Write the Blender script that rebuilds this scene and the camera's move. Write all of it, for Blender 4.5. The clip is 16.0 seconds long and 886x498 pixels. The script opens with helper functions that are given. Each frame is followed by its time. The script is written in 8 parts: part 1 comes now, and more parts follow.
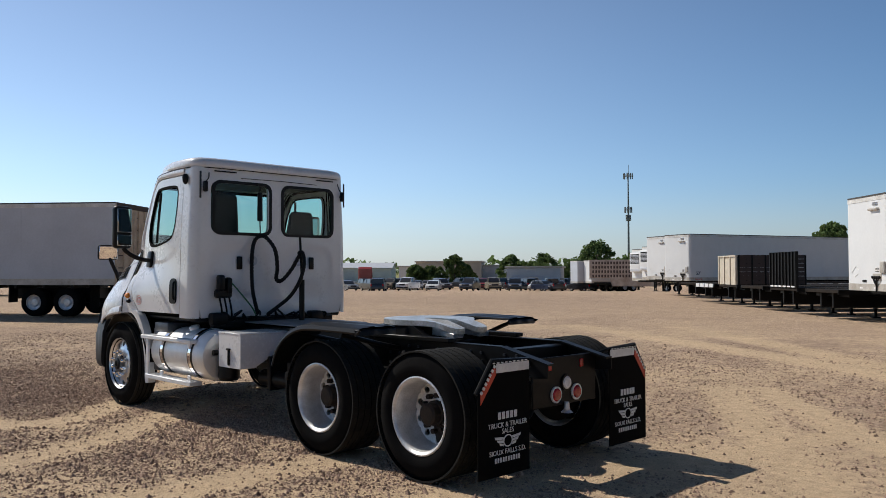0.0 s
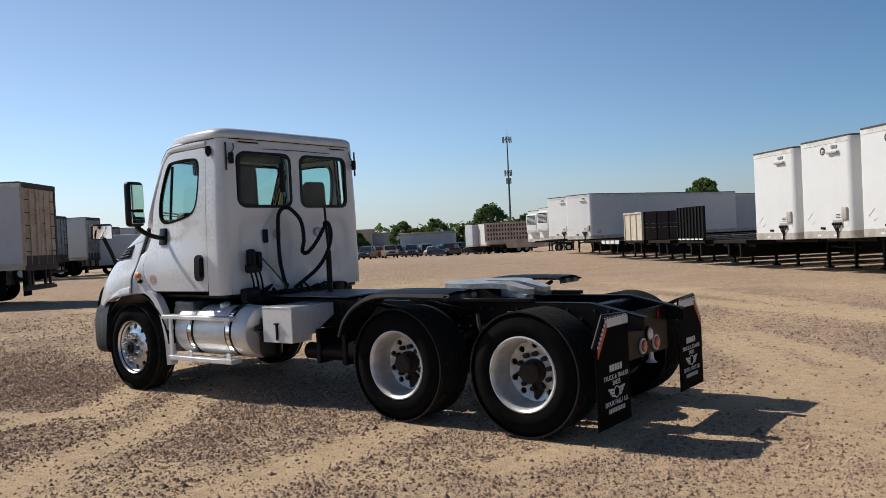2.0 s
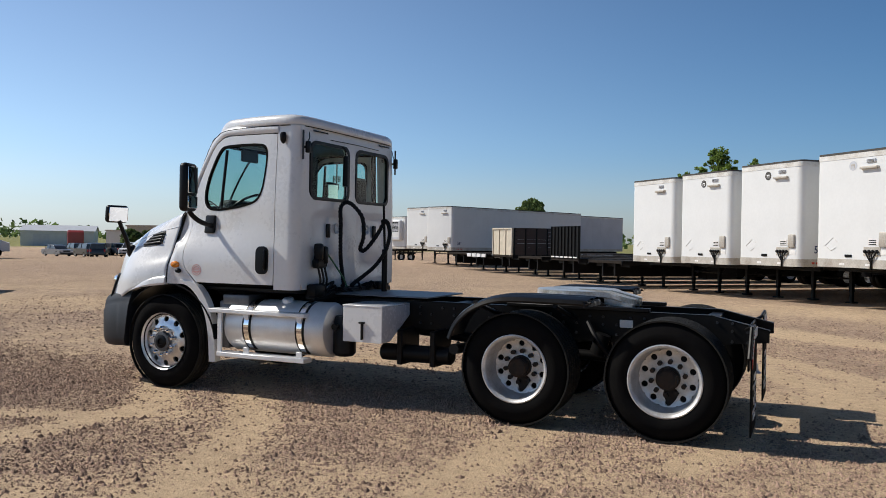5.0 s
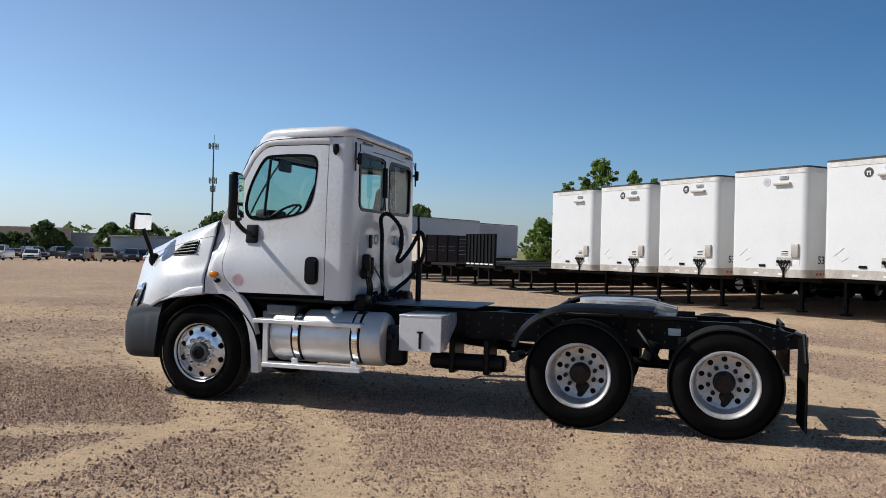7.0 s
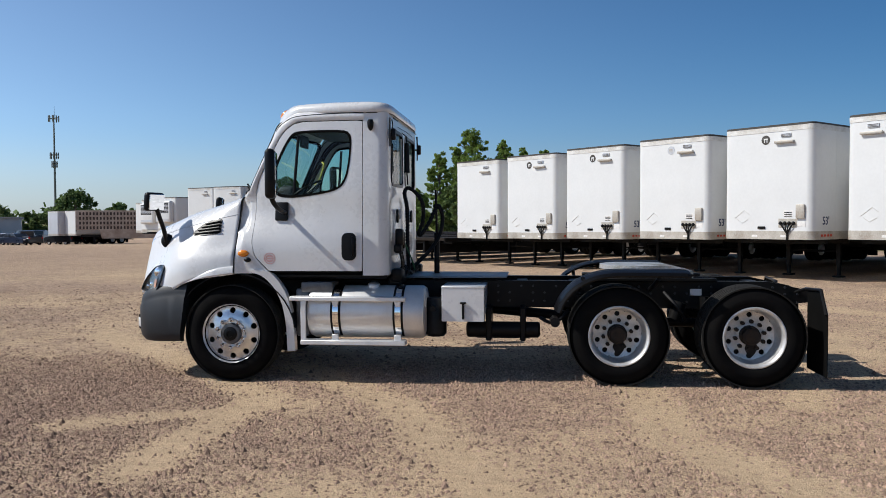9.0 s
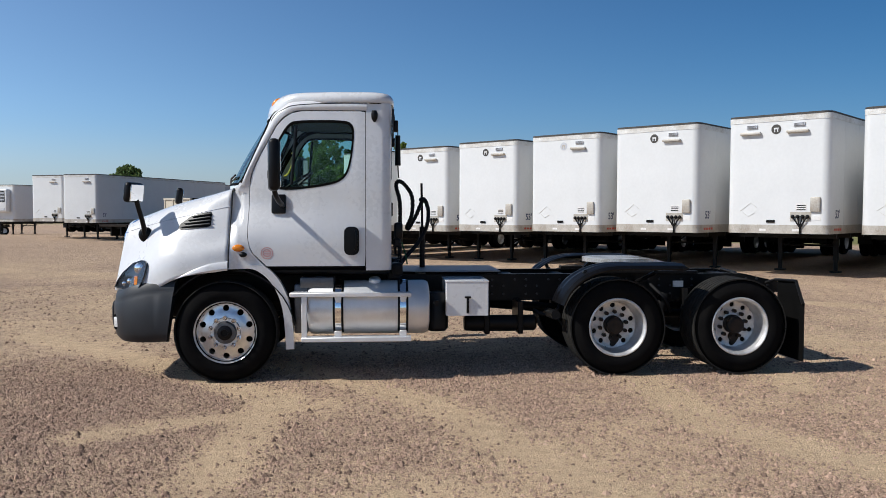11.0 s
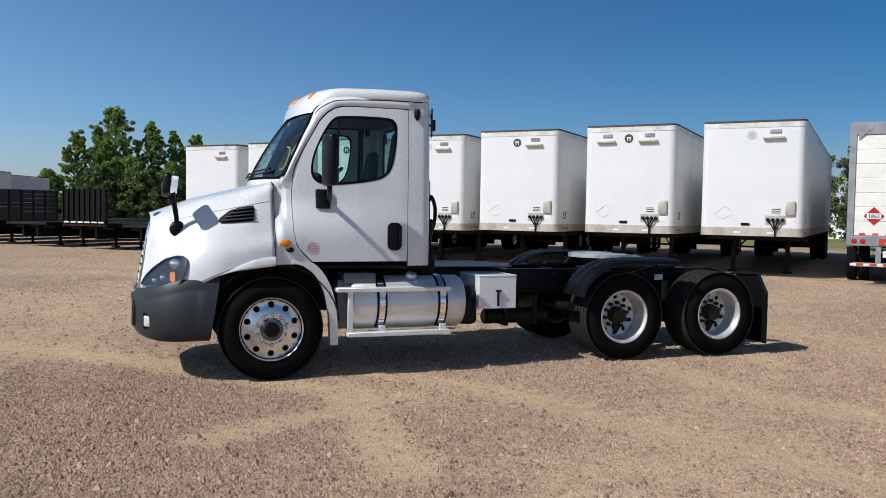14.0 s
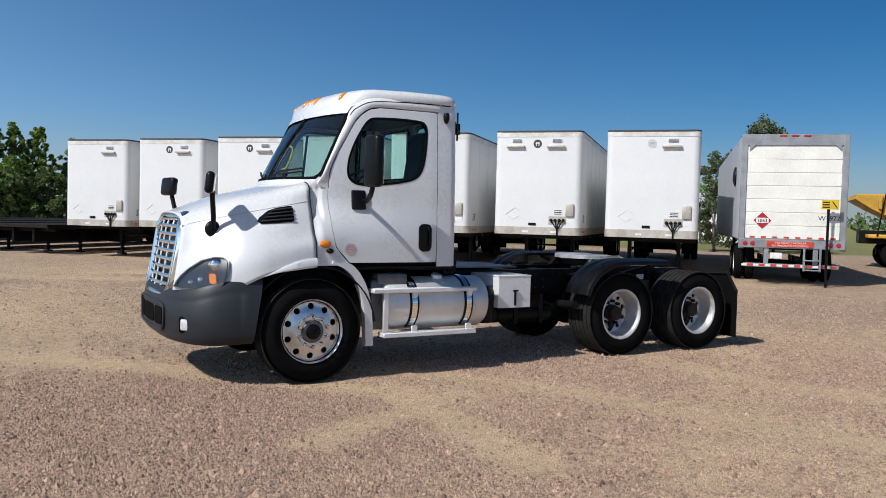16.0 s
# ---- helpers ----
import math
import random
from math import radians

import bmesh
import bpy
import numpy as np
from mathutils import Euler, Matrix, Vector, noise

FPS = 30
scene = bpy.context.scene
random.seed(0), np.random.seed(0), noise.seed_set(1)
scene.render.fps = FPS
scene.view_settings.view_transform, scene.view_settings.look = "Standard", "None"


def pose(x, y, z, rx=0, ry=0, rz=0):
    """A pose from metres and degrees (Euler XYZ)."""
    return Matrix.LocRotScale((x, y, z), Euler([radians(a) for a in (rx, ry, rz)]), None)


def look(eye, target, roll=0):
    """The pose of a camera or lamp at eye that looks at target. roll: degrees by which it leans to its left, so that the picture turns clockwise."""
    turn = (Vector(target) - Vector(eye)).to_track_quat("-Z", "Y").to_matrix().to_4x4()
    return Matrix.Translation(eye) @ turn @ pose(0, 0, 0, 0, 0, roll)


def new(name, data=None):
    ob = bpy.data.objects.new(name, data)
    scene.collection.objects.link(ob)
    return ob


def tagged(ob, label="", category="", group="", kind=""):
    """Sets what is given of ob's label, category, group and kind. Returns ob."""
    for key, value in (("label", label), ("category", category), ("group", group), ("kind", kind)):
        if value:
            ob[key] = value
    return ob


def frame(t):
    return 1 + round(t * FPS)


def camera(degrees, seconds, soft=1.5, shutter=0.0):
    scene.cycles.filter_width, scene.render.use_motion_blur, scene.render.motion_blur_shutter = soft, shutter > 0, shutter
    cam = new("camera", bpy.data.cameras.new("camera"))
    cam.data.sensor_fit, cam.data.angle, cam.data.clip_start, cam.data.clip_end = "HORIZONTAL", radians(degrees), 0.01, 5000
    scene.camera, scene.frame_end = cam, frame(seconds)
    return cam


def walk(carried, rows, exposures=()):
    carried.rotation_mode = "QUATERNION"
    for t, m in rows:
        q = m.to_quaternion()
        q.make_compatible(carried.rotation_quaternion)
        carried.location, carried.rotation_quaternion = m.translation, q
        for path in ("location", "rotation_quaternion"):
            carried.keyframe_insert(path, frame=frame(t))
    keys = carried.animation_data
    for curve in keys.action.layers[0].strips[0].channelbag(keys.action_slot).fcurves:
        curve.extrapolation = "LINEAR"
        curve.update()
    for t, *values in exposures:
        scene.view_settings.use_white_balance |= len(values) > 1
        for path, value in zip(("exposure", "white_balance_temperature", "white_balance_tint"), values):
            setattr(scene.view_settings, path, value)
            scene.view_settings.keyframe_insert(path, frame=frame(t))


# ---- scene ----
cam = camera(57.5, 16.0, soft=0.6)
PATH = [
    (0, (9.921, -5.192, 1.611), (8.483, -3.803, 1.667), -0.1),
    (0.5, (9.618, -5.484, 1.641), (8.286, -3.993, 1.691), -0.9),
    (1, (9.242, -5.658, 1.631), (7.929, -4.149, 1.632), -1.4),
    (1.5, (8.952, -5.978, 1.624), (7.69, -4.426, 1.62), -2.0),
    (2, (8.728, -6.346, 1.617), (7.501, -4.766, 1.586), -2.7),
    (2.5, (8.431, -6.615, 1.622), (7.226, -5.019, 1.569), -2.9),
    (3, (8.107, -6.902, 1.636), (6.933, -5.284, 1.598), -1.3),
    (3.5, (7.752, -7.207, 1.639), (6.646, -5.541, 1.594), -0.9),
    (3.7, (7.577, -7.283, 1.615), (6.488, -5.606, 1.572), -0.9),
    (5.8, (5.825, -8.163, 1.644), (5.123, -6.29, 1.628), 1.8),
    (6, (5.674, -8.29, 1.672), (4.995, -6.409, 1.655), 1.8),
    (6.5, (5.31, -8.447, 1.648), (4.68, -6.549, 1.646), 1.5),
    (7, (4.933, -8.613, 1.657), (4.357, -6.698, 1.656), 1.4),
    (7.5, (4.551, -8.875, 1.662), (4.035, -6.943, 1.637), 1.2),
    (8, (4.128, -8.955, 1.648), (3.677, -7.007, 1.609), 1.1),
    (8.5, (3.705, -9.059, 1.66), (3.336, -7.094, 1.613), 0.3),
    (9, (3.239, -9.186, 1.657), (2.993, -7.202, 1.588), -0.2),
    (9.2, (3.058, -9.149, 1.632), (2.846, -7.162, 1.563), 0.1),
    (11.3, (1.369, -9.211, 1.686), (1.551, -7.221, 1.594), -0.3),
    (11.5, (1.174, -9.25, 1.682), (1.388, -7.264, 1.594), -0.6),
    (12, (0.767, -9.207, 1.645), (1.053, -7.23, 1.555), -0.6),
    (12.5, (0.35, -9.147, 1.67), (0.72, -7.184, 1.579), -0.3),
    (13, (-0.122, -9.184, 1.666), (0.326, -7.237, 1.567), -0.3),
    (13.5, (-0.52, -9.057, 1.646), (0.039, -7.139, 1.553), -0.2),
    (14, (-0.945, -9.002, 1.65), (-0.298, -7.112, 1.56), 1.0),
    (14.5, (-1.408, -8.973, 1.664), (-0.667, -7.118, 1.573), 1.4),
    (15, (-1.793, -8.772, 1.649), (-0.978, -6.947, 1.565), 1.5),
    (15.5, (-2.265, -8.62, 1.634), (-1.367, -6.835, 1.555), 1.7),
    (16, (-2.664, -8.423, 1.621), (-1.687, -6.68, 1.541), 1.5),
]
walk(cam, [(t, look(eye, target, roll)) for t, eye, target, roll in PATH], ((0, -0.20, 6700, 10), (3, -0.16, 6800, 10), (6, -0.12, 6560, 10), (9, -0.11, 6380, 10), (12, -0.10, 6300, 10), (16, -0.10, 6280, 10)))

# ---- world, sun, exposure ----
TO_SUN = Vector((-0.71, -0.16, 0.69)).normalized()
world = bpy.data.worlds.new("world")
scene.world = world
world.use_nodes = True
wn, wl = world.node_tree.nodes, world.node_tree.links
sky = wn.new("ShaderNodeTexSky")
sky.sky_type = "NISHITA"
sky.sun_disc = False
sky.sun_elevation = math.asin(TO_SUN.z)
sky.sun_rotation = math.atan2(TO_SUN.x, TO_SUN.y)
sky.altitude = 1500
sky.air_density = 1.0
sky.dust_density = 1.4
sky.ozone_density = 3.0
wn["Background"].inputs["Strength"].default_value = 0.080
hs = wn.new("ShaderNodeHueSaturation")
# the haze towards the horizon is paler
wtc, wsep, wmr = wn.new("ShaderNodeTexCoord"), wn.new("ShaderNodeSeparateXYZ"), wn.new("ShaderNodeMapRange")
wmr.interpolation_type = "SMOOTHERSTEP"
wmr.inputs["From Min"].default_value, wmr.inputs["From Max"].default_value = -0.02, 0.12
wmr.inputs["To Min"].default_value, wmr.inputs["To Max"].default_value = 0.52, 1.06
wl.new(wtc.outputs["Generated"], wsep.inputs[0])
wl.new(wsep.outputs["Z"], wmr.inputs["Value"])
wl.new(sky.outputs["Color"], hs.inputs["Color"])
tint = wn.new("ShaderNodeMix")
tint.data_type, tint.blend_type = "RGBA", "MULTIPLY"
tint.inputs[0].default_value = 1.0
whor, wcool = wn.new("ShaderNodeMapRange"), wn.new("ShaderNodeMix")
whor.interpolation_type = "SMOOTHSTEP"
whor.inputs["From Min"].default_value, whor.inputs["From Max"].default_value = 0.0, 0.20
wcool.data_type = "RGBA"
wcool.inputs[6].default_value, wcool.inputs[7].default_value = (0.895, 0.985, 1.10, 1), (0.955, 0.998, 1.022, 1)
wl.new(wsep.outputs["Z"], whor.inputs["Value"])
wl.new(whor.outputs["Result"], wcool.inputs[0])
wl.new(wcool.outputs[2], tint.inputs[7])
wl.new(hs.outputs["Color"], tint.inputs[6])
# haze scatters forward: the sky is paler round the sun, deeper opposite it and towards the zenith
wdot, wglow, wdeep, wmul, wsc = wn.new("ShaderNodeVectorMath"), wn.new("ShaderNodeMapRange"), wn.new("ShaderNodeMapRange"), wn.new("ShaderNodeMath"), wn.new("ShaderNodeVectorMath")
wdot.operation, wmul.operation, wsc.operation = "DOT_PRODUCT", "MULTIPLY", "SCALE"
wdot.inputs[1].default_value = TO_SUN
wglow.interpolation_type = wdeep.interpolation_type = "SMOOTHSTEP"
wglow.inputs["From Min"].default_value, wglow.inputs["From Max"].default_value = -0.75, 0.65
wglow.inputs["To Min"].default_value, wglow.inputs["To Max"].default_value = 0.84, 1.85
wdeep.inputs["From Min"].default_value, wdeep.inputs["From Max"].default_value = 0.10, 0.95
wdeep.inputs["To Min"].default_value, wdeep.inputs["To Max"].default_value = 1.0, 0.35
wl.new(wtc.outputs["Generated"], wdot.inputs[0])
wl.new(wdot.outputs["Value"], wglow.inputs["Value"])
# deeper blue away from the sun
wpure, wsat, wrim, wlow = wn.new("ShaderNodeMapRange"), wn.new("ShaderNodeMath"), wn.new("ShaderNodeMapRange"), wn.new("ShaderNodeMath")
wsat.operation = wlow.operation = "MULTIPLY"
wpure.inputs["From Min"].default_value, wpure.inputs["From Max"].default_value = -0.6, 0.5
wpure.inputs["To Min"].default_value, wpure.inputs["To Max"].default_value = 1.34, 0.94
wrim.interpolation_type = "SMOOTHSTEP"
wrim.inputs["From Min"].default_value, wrim.inputs["From Max"].default_value = -0.02, 0.13
wrim.inputs["To Min"].default_value, wrim.inputs["To Max"].default_value = 0.80, 1.0
wl.new(wdot.outputs["Value"], wpure.inputs["Value"])
wl.new(wpure.outputs["Result"], wsat.inputs[0])
wl.new(wmr.outputs["Result"], wsat.inputs[1])
wl.new(wsat.outputs[0], hs.inputs["Saturation"])
wl.new(wsep.outputs["Z"], wrim.inputs["Value"])
wl.new(wsep.outputs["Z"], wdeep.inputs["Value"])
wl.new(wglow.outputs["Result"], wmul.inputs[0])
wl.new(wdeep.outputs["Result"], wlow.inputs[0])
wl.new(wrim.outputs["Result"], wlow.inputs[1])
wl.new(wlow.outputs[0], wmul.inputs[1])
wl.new(tint.outputs[2], wsc.inputs[0])
wl.new(wmul.outputs[0], wsc.inputs["Scale"])
wl.new(wsc.outputs[0], wn["Background"].inputs["Color"])
sun = new("sun", bpy.data.lights.new("sun", "SUN"))
sun.data.energy = 5.0
sun.data.angle = radians(0.5)
sun.data.color = (1.0, 0.96, 0.89)
sun.matrix_world = look(TO_SUN * 60, (0, 0, 0))


# ---- materials ----
def mat(name, col, rough=0.5, metal=0.0, var=0.12, scale=4.0, bump=0.0, bscale=60.0, col2=None, coat=0.0, island=0.0, spec=0.5):
    """A procedural surface: two scales of tone variation, roughness variation and fine relief."""
    m = bpy.data.materials.new(name)
    m.use_nodes = True
    n, l = m.node_tree.nodes, m.node_tree.links
    b = n["Principled BSDF"]
    b.inputs["Metallic"].default_value = metal
    b.inputs["Coat Weight"].default_value = coat
    b.inputs["Coat Roughness"].default_value = 0.08
    b.inputs["Specular IOR Level"].default_value = spec
    tc = n.new("ShaderNodeTexCoord")
    big = n.new("ShaderNodeTexNoise")
    big.inputs["Scale"].default_value = scale
    big.inputs["Detail"].default_value = 6
    fine = n.new("ShaderNodeTexNoise")
    fine.inputs["Scale"].default_value = bscale
    fine.inputs["Detail"].default_value = 4
    l.new(tc.outputs["Object"], big.inputs["Vector"])
    l.new(tc.outputs["Object"], fine.inputs["Vector"])
    mixn = n.new("ShaderNodeMath")
    mixn.operation = "MULTIPLY_ADD"
    mixn.inputs[1].default_value = 0.35
    l.new(fine.outputs["Fac"], mixn.inputs[0])
    sc = n.new("ShaderNodeMath")
    sc.operation = "MULTIPLY"
    sc.inputs[1].default_value = 0.65
    l.new(big.outputs["Fac"], sc.inputs[0])
    l.new(sc.outputs[0], mixn.inputs[2])
    ramp = n.new("ShaderNodeValToRGB")
    c2 = col2 or tuple(c * (1 - 2 * var) for c in col)
    ramp.color_ramp.elements[0].position, ramp.color_ramp.elements[0].color = 0.34, (*c2, 1)
    ramp.color_ramp.elements[1].position, ramp.color_ramp.elements[1].color = 0.62, (*(min(1, c * (1 + 0.4 * var)) for c in col), 1)
    l.new(mixn.outputs[0], ramp.inputs["Fac"])
    out = ramp.outputs["Color"]
    if island:
        geo = n.new("ShaderNodeNewGeometry")
        hsv = n.new("ShaderNodeHueSaturation")
        mr = n.new("ShaderNodeMapRange")
        mr.inputs["To Min"].default_value, mr.inputs["To Max"].default_value = 1 - island, 1 + island
        l.new(geo.outputs["Random Per Island"], mr.inputs["Value"])
        l.new(mr.outputs["Result"], hsv.inputs["Value"])
        l.new(out, hsv.inputs["Color"])
        out = hsv.outputs["Color"]
    l.new(out, b.inputs["Base Color"])
    rr = n.new("ShaderNodeMapRange")
    rr.inputs["To Min"].default_value, rr.inputs["To Max"].default_value = max(0.02, rough * 0.8), min(1, rough * 1.2)
    l.new(mixn.outputs[0], rr.inputs["Value"])
    l.new(rr.outputs["Result"], b.inputs["Roughness"])
    if bump:
        bp = n.new("ShaderNodeBump")
        bp.inputs["Strength"].default_value = bump
        bp.inputs["Distance"].default_value = 0.01
        l.new(fine.outputs["Fac"], bp.inputs["Height"])
        l.new(bp.outputs["Normal"], b.inputs["Normal"])
    return m


def glass_mat(name, tint, gloss_rough=0.02, base=0.07):
    m = bpy.data.materials.new(name)
    m.use_nodes = True
    n, l = m.node_tree.nodes, m.node_tree.links
    n.remove(n["Principled BSDF"])
    tr, gl, mx, lw = n.new("ShaderNodeBsdfTransparent"), n.new("ShaderNodeBsdfGlossy"), n.new("ShaderNodeMixShader"), n.new("ShaderNodeLayerWeight")
    tr.inputs["Color"].default_value = (*tint, 1)
    gl.inputs["Roughness"].default_value = gloss_rough
    pw, ma = n.new("ShaderNodeMath"), n.new("ShaderNodeMath")
    pw.operation, ma.operation = "POWER", "MULTIPLY_ADD"
    pw.inputs[1].default_value = 4.0
    ma.inputs[1].default_value, ma.inputs[2].default_value = 0.6, base
    l.new(lw.outputs["Facing"], pw.inputs[0])
    l.new(pw.outputs[0], ma.inputs[0])
    l.new(ma.outputs[0], mx.inputs[0])
    l.new(tr.outputs[0], mx.inputs[1])
    l.new(gl.outputs[0], mx.inputs[2])
    l.new(mx.outputs[0], n["Material Output"].inputs["Surface"])
    return m


M_WHITE = mat("white_paint", (0.695, 0.70, 0.71), 0.28, var=0.03, scale=2.0, coat=0.6, bscale=25)
M_WHITE_DUSTY = mat("dusty_white_panel", (0.68, 0.69, 0.69), 0.45, var=0.03, scale=1.2, bscale=12, bump=0.03)
M_BLACK = mat("black_plastic", (0.005, 0.005, 0.006), 0.36, var=0.2, scale=8, bump=0.03, bscale=150, spec=0.2)
M_FLAP = mat("black_flap_rubber", (0.005, 0.005, 0.005), 0.8, var=0.2, scale=6, bump=0.05, bscale=90, spec=0.05)
M_CHASSIS = mat("black_chassis_paint", (0.005, 0.005, 0.0055), 0.40, var=0.3, scale=5, col2=(0.010, 0.0095, 0.009), bump=0.06, bscale=80, spec=0.14)
M_RUBBER = mat("tyre_rubber", (0.006, 0.006, 0.0065), 0.85, var=0.2, scale=6, col2=(0.010, 0.0095, 0.009), bump=0.12, bscale=120, spec=0.02)
M_TREAD = mat("worn_tread_rubber", (0.016, 0.016, 0.0155), 0.85, var=0.25, scale=9, col2=(0.03, 0.028, 0.025), bump=0.15, bscale=90, spec=0.10)
M_BUMPER = mat("grey_moulded_plastic", (0.016, 0.018, 0.022), 0.5, var=0.1, scale=5, bump=0.06, bscale=220)
M_BEZEL = mat("smoked_lamp_bezel", (0.022, 0.026, 0.030), 0.3, metal=0.2, var=0.15, scale=12)
M_CASTHUB = mat("grey_cast_hub", (0.12, 0.12, 0.125), 0.4, metal=0.5, var=0.15, scale=14)
M_ALU_DULL = mat("brushed_aluminium", (0.76, 0.76, 0.76), 0.5, metal=0.6, var=0.1, scale=4, bump=0.02, bscale=120)
M_RIM_DULL = mat("weathered_wheel_aluminium", (0.66, 0.66, 0.665), 0.42, metal=0.5, var=0.14, scale=7, col2=(0.44, 0.43, 0.42), bump=0.03, bscale=90)
M_WHEEL = mat("polished_wheel_aluminium", (0.74, 0.745, 0.755), 0.30, metal=0.9, var=0.08, scale=9, bump=0.02, bscale=90)
M_STEP = mat("bright_step_aluminium", (0.78, 0.78, 0.785), 0.42, metal=0.35, var=0.06, scale=7, bump=0.02, bscale=120)
M_CHROME = mat("chrome", (0.9, 0.9, 0.91), 0.06, metal=1.0, var=0.02, scale=3)
M_HUB = mat("oily_dark_hub", (0.016, 0.014, 0.013), 0.5, var=0.3, scale=18, col2=(0.04, 0.026, 0.018), bump=0.1, bscale=120, spec=0.15)
M_GREASE = mat("fifth_wheel_steel", (0.66, 0.67, 0.68), 0.35, metal=0.6, var=0.2, scale=6, col2=(0.34, 0.32, 0.27), bump=0.05, bscale=60)
M_DIAMOND = mat("grey_deck_plate", (0.20, 0.22, 0.25), 0.45, metal=0.6, var=0.12, scale=4, bump=0.3, bscale=45)
M_AMBER = mat("amber_lens", (0.75, 0.23, 0.01), 0.18, var=0.1, scale=20, coat=0.5)
M_RED = mat("red_lens", (0.40, 0.006, 0.012), 0.2, var=0.1, scale=20, coat=0.5)
M_CLEAR = mat("clear_lens", (0.7, 0.7, 0.7), 0.15, var=0.1, scale=30, coat=0.6)
M_REFLW = mat("white_reflective_tape", (0.75, 0.74, 0.72), 0.4, var=0.1, scale=10)
M_REFLR = mat("red_reflective_tape", (0.55, 0.05, 0.02), 0.4, var=0.1, scale=10)
M_INTERIOR = mat("grey_cab_trim", (0.022, 0.022, 0.024), 0.7, var=0.15, scale=6, bump=0.05, bscale=120)
M_SEAT = mat("grey_seat_cloth", (0.014, 0.0145, 0.016), 0.9, var=0.15, scale=9, bump=0.1, bscale=300)
M_MIRROR = mat("mirror_glass", (0.9, 0.9, 0.9), 0.02, metal=1.0, var=0.0)
M_GLASS = glass_mat("tinted_cab_glass", (0.60, 0.79, 0.75), base=0.025)
M_SCREEN = glass_mat("windscreen_glass", (0.58, 0.74, 0.72), base=0.12)
M_GLASS_DARK = glass_mat("dark_car_glass", (0.10, 0.12, 0.12))
M_HLENS = glass_mat("headlight_lens_plastic", (0.85, 0.86, 0.88), 0.05)
M_TEXTW = mat("white_lettering", (0.72, 0.72, 0.72), 0.5, var=0.1, scale=40)
M_HOSE = mat("black_air_hose", (0.010, 0.010, 0.011), 0.5, var=0.2, scale=20, bump=0.1, bscale=80, spec=0.2)
M_YELLOW = mat("yellow_handle", (0.6, 0.5, 0.05), 0.5, var=0.1)
M_GREEN = mat("green_air_line", (0.03, 0.12, 0.05), 0.5, var=0.1)
M_STICKER_RED = mat("faded_red_sticker", (0.72, 0.40, 0.38), 0.5, var=0.2, scale=60)
M_RAIL = mat("weathered_trailer_rail", (0.50, 0.475, 0.43), 0.55, metal=0.25, var=0.18, scale=3, col2=(0.33, 0.29, 0.24), bump=0.05, bscale=30)
M_TOPRAIL = mat("streaked_white_rail", (0.70, 0.70, 0.68), 0.5, var=0.08, scale=2.5, col2=(0.46, 0.43, 0.38), bump=0.05, bscale=30)
M_ROOFEDGE = mat("dark_roof_edge", (0.06, 0.055, 0.05), 0.7, var=0.2, scale=4)
M_BLUE_INK = mat("navy_lettering", (0.03, 0.045, 0.11), 0.5, var=0.05)
M_RUST = mat("rust_brown_steel", (0.06, 0.04, 0.032), 0.8, var=0.3, scale=5, col2=(0.05, 0.035, 0.03), bump=0.1, bscale=50)
M_DECK = mat("tarred_deck_planks", (0.018, 0.015, 0.013), 0.85, var=0.3, scale=4, col2=(0.03, 0.024, 0.02), bump=0.1, bscale=40, spec=0.1)
M_STEELDOOR = mat("dull_steel_door", (0.30, 0.32, 0.34), 0.45, metal=0.5, var=0.2, scale=2.0, col2=(0.13, 0.14, 0.15), bump=0.04, bscale=30)
M_TAN = mat("tan_trailer_door", (0.50, 0.40, 0.29), 0.6, var=0.14, scale=2.2, col2=(0.30, 0.21, 0.14), bump=0.05, bscale=25)
M_GREYVAN = mat("grey_trailer_side", (0.50, 0.52, 0.56), 0.5, var=0.06, scale=1.0, bump=0.03, bscale=14)
M_BRONZE = mat("weathered_livestock_metal", (0.46, 0.38, 0.32), 0.5, metal=0.3, var=0.2, scale=1.2, col2=(0.26, 0.19, 0.15), bump=0.05, bscale=20)
M_BEIGE = mat("beige_bin_panel", (0.56, 0.50, 0.40), 0.6, var=0.12, scale=3, bump=0.05, bscale=30)


# ---- geometry helpers ----
def finish(name, bm, material, angle=38):
    me = bpy.data.meshes.new(name)
    bm.normal_update()
    bm.to_mesh(me)
    bm.free()
    me.materials.append(material)
    me.polygons.foreach_set("use_smooth", [True] * len(me.polygons))
    me.set_sharp_from_angle(angle=radians(angle))
    return me


def part(name, bm, material, parent, label="", angle=38, kind=""):
    ob = new(name, finish(name, bm, material, angle))
    ob.parent = parent
    return tagged(ob, label, kind=kind)


def thing(name, m, label, category, group="", kind=""):
    ob = new(name)
    ob.matrix_world = m
    return tagged(ob, label, category, group, kind)


def lone(name, bm, material, m, label, category, group="", kind="", angle=38):
    ob = new(name, finish(name, bm, material, angle))
    ob.matrix_world = m
    return tagged(ob, label, category, group, kind)


def B():
    return bmesh.new()


def box(bm, x0, x1, y0, y1, z0, z1, bev=0.006, seg=1):
    r = bmesh.ops.create_cube(bm, size=1.0)
    for v in r["verts"]:
        v.co = Vector(((x0 + x1) / 2 + v.co.x * (x1 - x0), (y0 + y1) / 2 + v.co.y * (y1 - y0), (z0 + z1) / 2 + v.co.z * (z1 - z0)))
    if bev:
        es = list({e for v in r["verts"] for e in v.link_edges})
        bmesh.ops.bevel(bm, geom=es, offset=bev, segments=seg, affect="EDGES", profile=0.5)
    return bm


